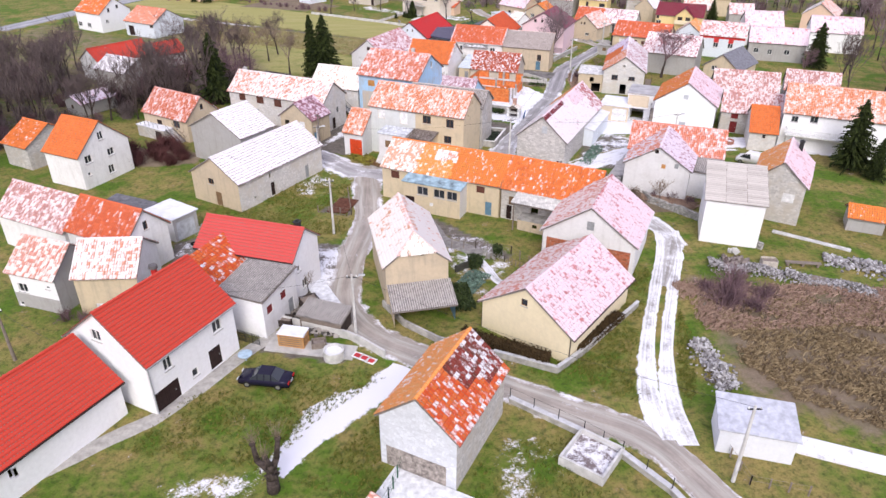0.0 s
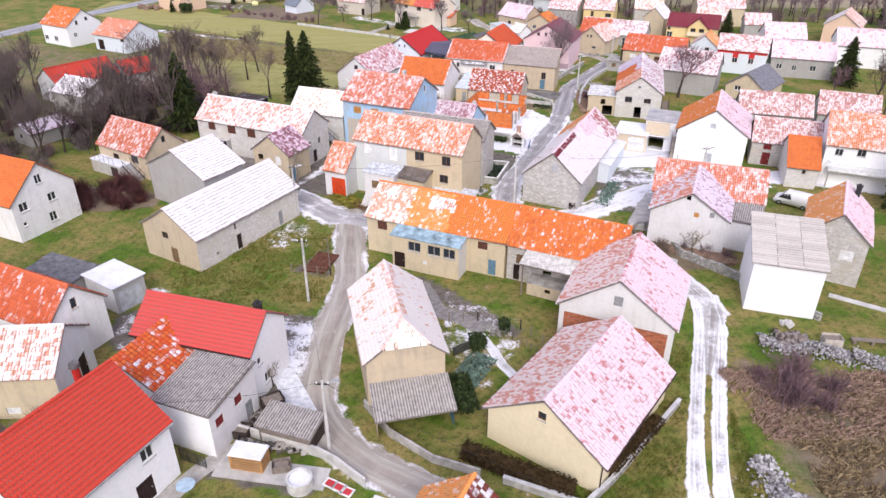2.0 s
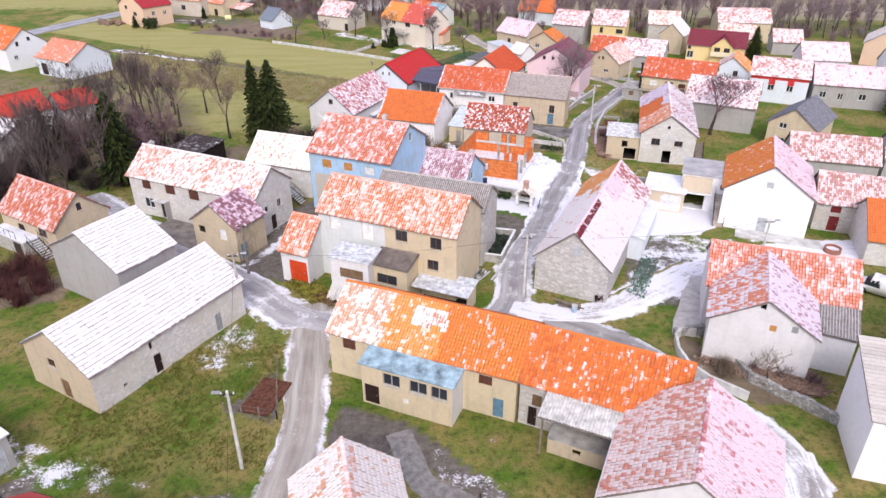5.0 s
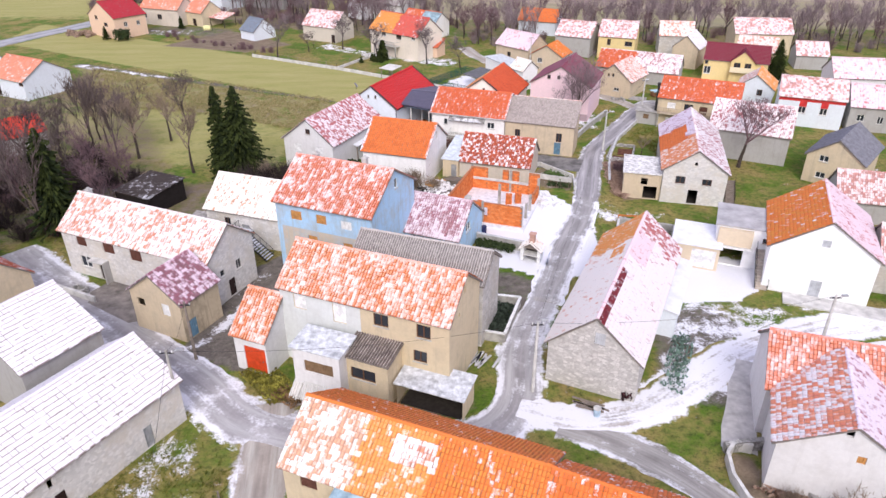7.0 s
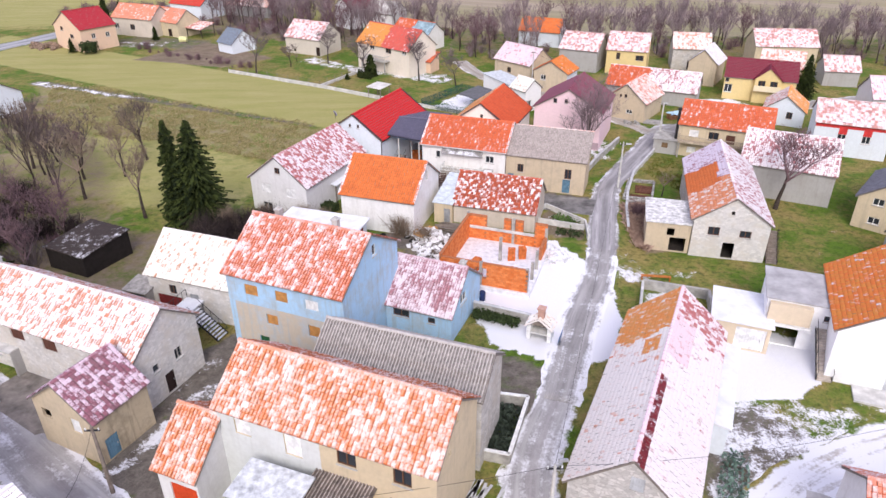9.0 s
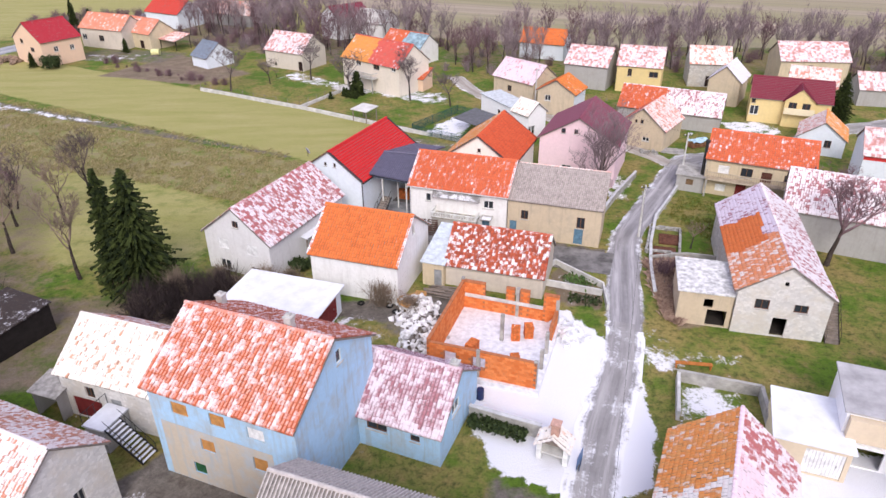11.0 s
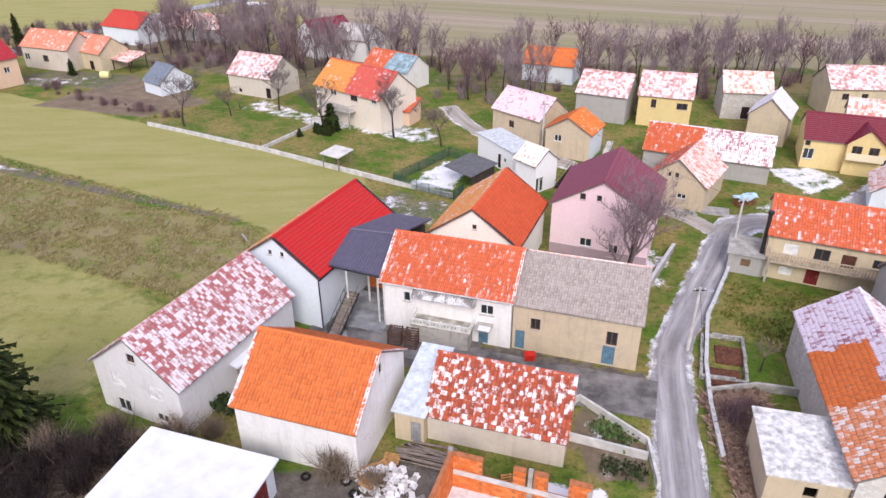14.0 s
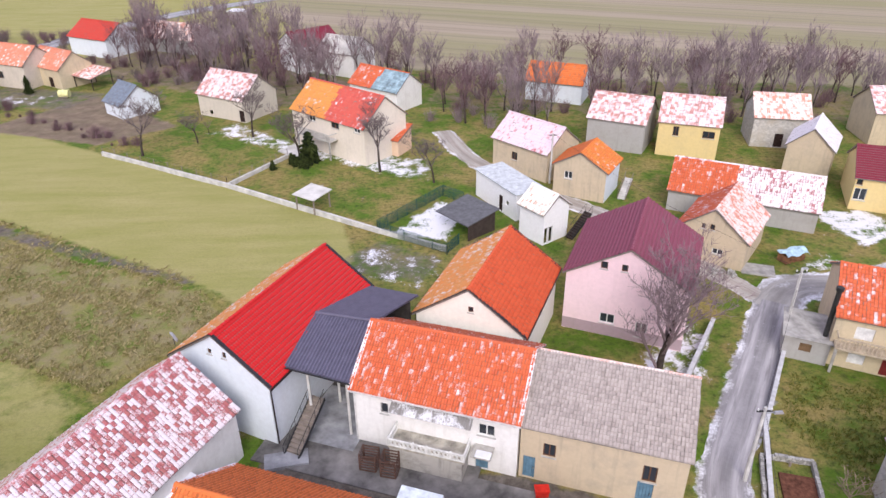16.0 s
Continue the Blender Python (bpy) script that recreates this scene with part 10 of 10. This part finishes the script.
leafy("dark shrub by the barn corner", 18.4, 94.4, 0, 1.1, 0.9, 0.9, plain("dark_purple_leaves", (0.05, 0.018, 0.022), 0.8), 500, 0.1, "bush", 7)
leafy("evergreen bush beside the long wall", 10.2, 120.0, -24, 4.5, 1.2, 0.7, LEAF, 1300, name="bush", seed=8)
leafy("dark green bush beside the pale house", -8.2, 144.6, -24, 2.2, 1.2, 1.1, LEAF, 700, name="bush", seed=9)
leafy("evergreen bush by the garden gate", 7.0, 67.6, 0, 1.0, 0.9, 1.4, LEAF, 600, 0.1, "bush", 10)
leafy("dark evergreen by the salmon house", -74.0, 232.4, 0, 3.4, 2.6, 2.6, LEAF, 1500, 0.16, "bush", 11)
hedge_row = [(-64 + 1.9 * k, 236.4 - 1.25 * k + 1.4 * math.sin(k * 2.1), 0.55 + 0.3 * math.sin(k * 1.7)) for k in range(17)]
spread_bush(shrub("low leafless shrub along the edge of the meadow", 45, 2.4, 2.6, 110, TWIG_RED), hedge_row, 8)


def blade_mat(name, a, b_):
    m, nt, b = material(name)
    geo = nt.nodes.new("ShaderNodeNewGeometry")
    nt.links.new(mix(nt, geo.outputs["Random Per Island"], a, b_), b.inputs["Base Color"])
    b.inputs["Roughness"].default_value = 0.9
    return m


def tufts(label, polys, count, height, mat, seed, name="dry_grass", blades=6, flop=0.6, avoid=None):
    """Bunches of long blades, past counting."""
    rng = np.random.default_rng(seed)
    verts, faces = [], []
    for poly, share in polys:
        p = np.array(poly)
        n = int(count * share)
        q = rng.uniform(p.min(0), p.max(0), (n * 4, 2))
        q = q[inside(q[:, 0], q[:, 1], poly) > 0][:n]
        patch = np.sin(q[:, 0] * 0.9 + 1.3 * np.sin(q[:, 1] * 0.7)) + np.sin(q[:, 1] * 1.1 + q[:, 0] * 0.4)
        q = q[patch + rng.normal(0, 0.7, len(q)) > -0.9]
        if avoid:
            q = q[near_line(q[:, 0], q[:, 1], avoid) > 1.75]
        for x, y in q:
            lean = rng.normal(0, flop, 2) + (0.35, 0.1)
            for _ in range(blades):
                a = rng.uniform(0, 6.28)
                r = rng.uniform(0, 0.22)
                bx, by = x + r * math.cos(a), y + r * math.sin(a)
                hh = height * rng.uniform(0.5, 1.2)
                dx, dy = (lean + rng.normal(0, 0.5, 2)) * hh
                w = 0.024
                k = len(verts)
                verts += [(bx - w * math.sin(a), by + w * math.cos(a), -0.08), (bx + w * math.sin(a), by - w * math.cos(a), -0.08), (bx + dx * 0.5 + w * math.sin(a), by + dy * 0.5, hh * 0.75), (bx + dx, by + dy, hh * 0.8)]
                faces.append((k, k + 1, k + 2, k + 3))
    return solid(name, mesh_of(name, verts, faces, mat), mat, label, "grass", "stuff")


STRAW = blade_mat("straw_blades", (0.17, 0.12, 0.068), (0.42, 0.33, 0.20))
RUSSET = blade_mat("russet_stalks", (0.27, 0.175, 0.135), (0.48, 0.35, 0.28))
GREEN = blade_mat("winter_grass_blades", (0.07, 0.105, 0.014), (0.24, 0.22, 0.055))
FIELD = [(28, 60.5), (44, 58), (62, 55), (66, 38), (46, 36.5), (36, 39.6), (30, 43.5), (27.6, 48), (27.8, 54)]
tufts("tall dry straw-coloured grass lying in tufts over the plot", [(FIELD, 1.0)], 12000, 0.34, STRAW, 1, blades=5)
tufts("russet dead weeds along the stone heap", [([(25, 62), (50, 60), (50, 54), (26, 53)], 1.0)], 3600, 0.42, RUSSET, 2, "dead_weeds", 5, 0.3)
tufts("rough pale grass of the unmown meadow", [([(-70, 204), (-40, 188), (-13, 175.5), (-9, 171), (-17, 161), (-36, 170), (-60, 178)], 0.85), ([(-14.5, 178.2), (-68, 207.5), (-69, 205.5), (-15, 176)], 0.15)], 9000, 0.26, blade_mat("meadow_straw", (0.22, 0.195, 0.075), (0.44, 0.375, 0.21)), 3, blades=5)
tufts("brown dead stalks behind the ruined pen", [([(28.4, 144.0), (33, 144.4), (32.4, 138.6), (29.2, 138), (28.4, 132.6), (27.4, 134)], 0.55), ([(24.8, 85), (33.5, 82.4), (33.6, 79.4), (29.2, 81.4)], 0.25)], 4200, 0.6, RUSSET, 4, "dead_weeds", 6, 0.4)
tufts("short tussocks of winter grass", [([(-21, 44), (-12, 47), (-4, 47), (-9, 42), (-13, 36), (-24, 38)], 0.14), ([(-4, 43), (-6, 40), (-10, 35), (-4, 31)], 0.06), ([(3, 38), (9.5, 39.5), (15, 33), (18, 27), (2, 27)], 0.12), ([(8, 47), (17.5, 43), (19.5, 51), (25, 63), (22, 66), (16, 55)], 0.18), ([(21, 42), (24, 50), (25, 61), (23.4, 58), (20.6, 47)], 0.08), ([(-30, 80), (-16, 91.5), (-12, 88), (-11, 73), (-25, 72.5)], 0.24), ([(-46, 84), (-34, 80), (-30, 76), (-42, 78)], 0.08), ([(34.5, 155.5), (38.6, 161.5), (47, 157), (38, 147)], 0.10)], 12000, 0.16, GREEN, 5, "grass_tussocks", 4, 0.5, RUTS)
leafy("frosted blue-green ground cover in the garden", 3.4, 61.2, 60, 6.0, 2.0, 0.3, plain("frosted_leaves", (0.16, 0.24, 0.20), 0.9, vary=0.4), 1500, 0.12, "bush", 31)
leafy("green plants in the small walled garden", 20.6, 140.6, -50, 3.4, 1.6, 0.3, plain("kale_leaves", (0.10, 0.17, 0.05), 0.8, vary=0.5), 260, 0.12, "bush", 32)
leafy("green plants below the garden's cross wall", 20.6, 137.2, -20, 3.2, 1.4, 0.3, LEAF, 240, 0.12, "bush", 33)
leafy("dark weeds growing in the concrete pen", 9.2, 105.4, 71, 5.0, 1.7, 0.7, plain("dark_weed_leaves", (0.045, 0.060, 0.045), 0.9, vary=0.5), 1500, 0.13, "bush", 34)
leafy("yellow-green weeds below the garage annex", -11.0, 97.2, -50, 5.4, 2.2, 0.3, plain("yellow_weed_leaves", (0.26, 0.235, 0.045), 0.9, vary=0.5), 1900, 0.085, "bush", 35)
leafy("brown dead weeds along the porch wall", -9.0, 95.2, -40, 2.6, 1.2, 0.35, plain("rusty_weed_leaves", (0.20, 0.12, 0.06), 0.9, vary=0.5), 700, 0.08, "bush", 36)
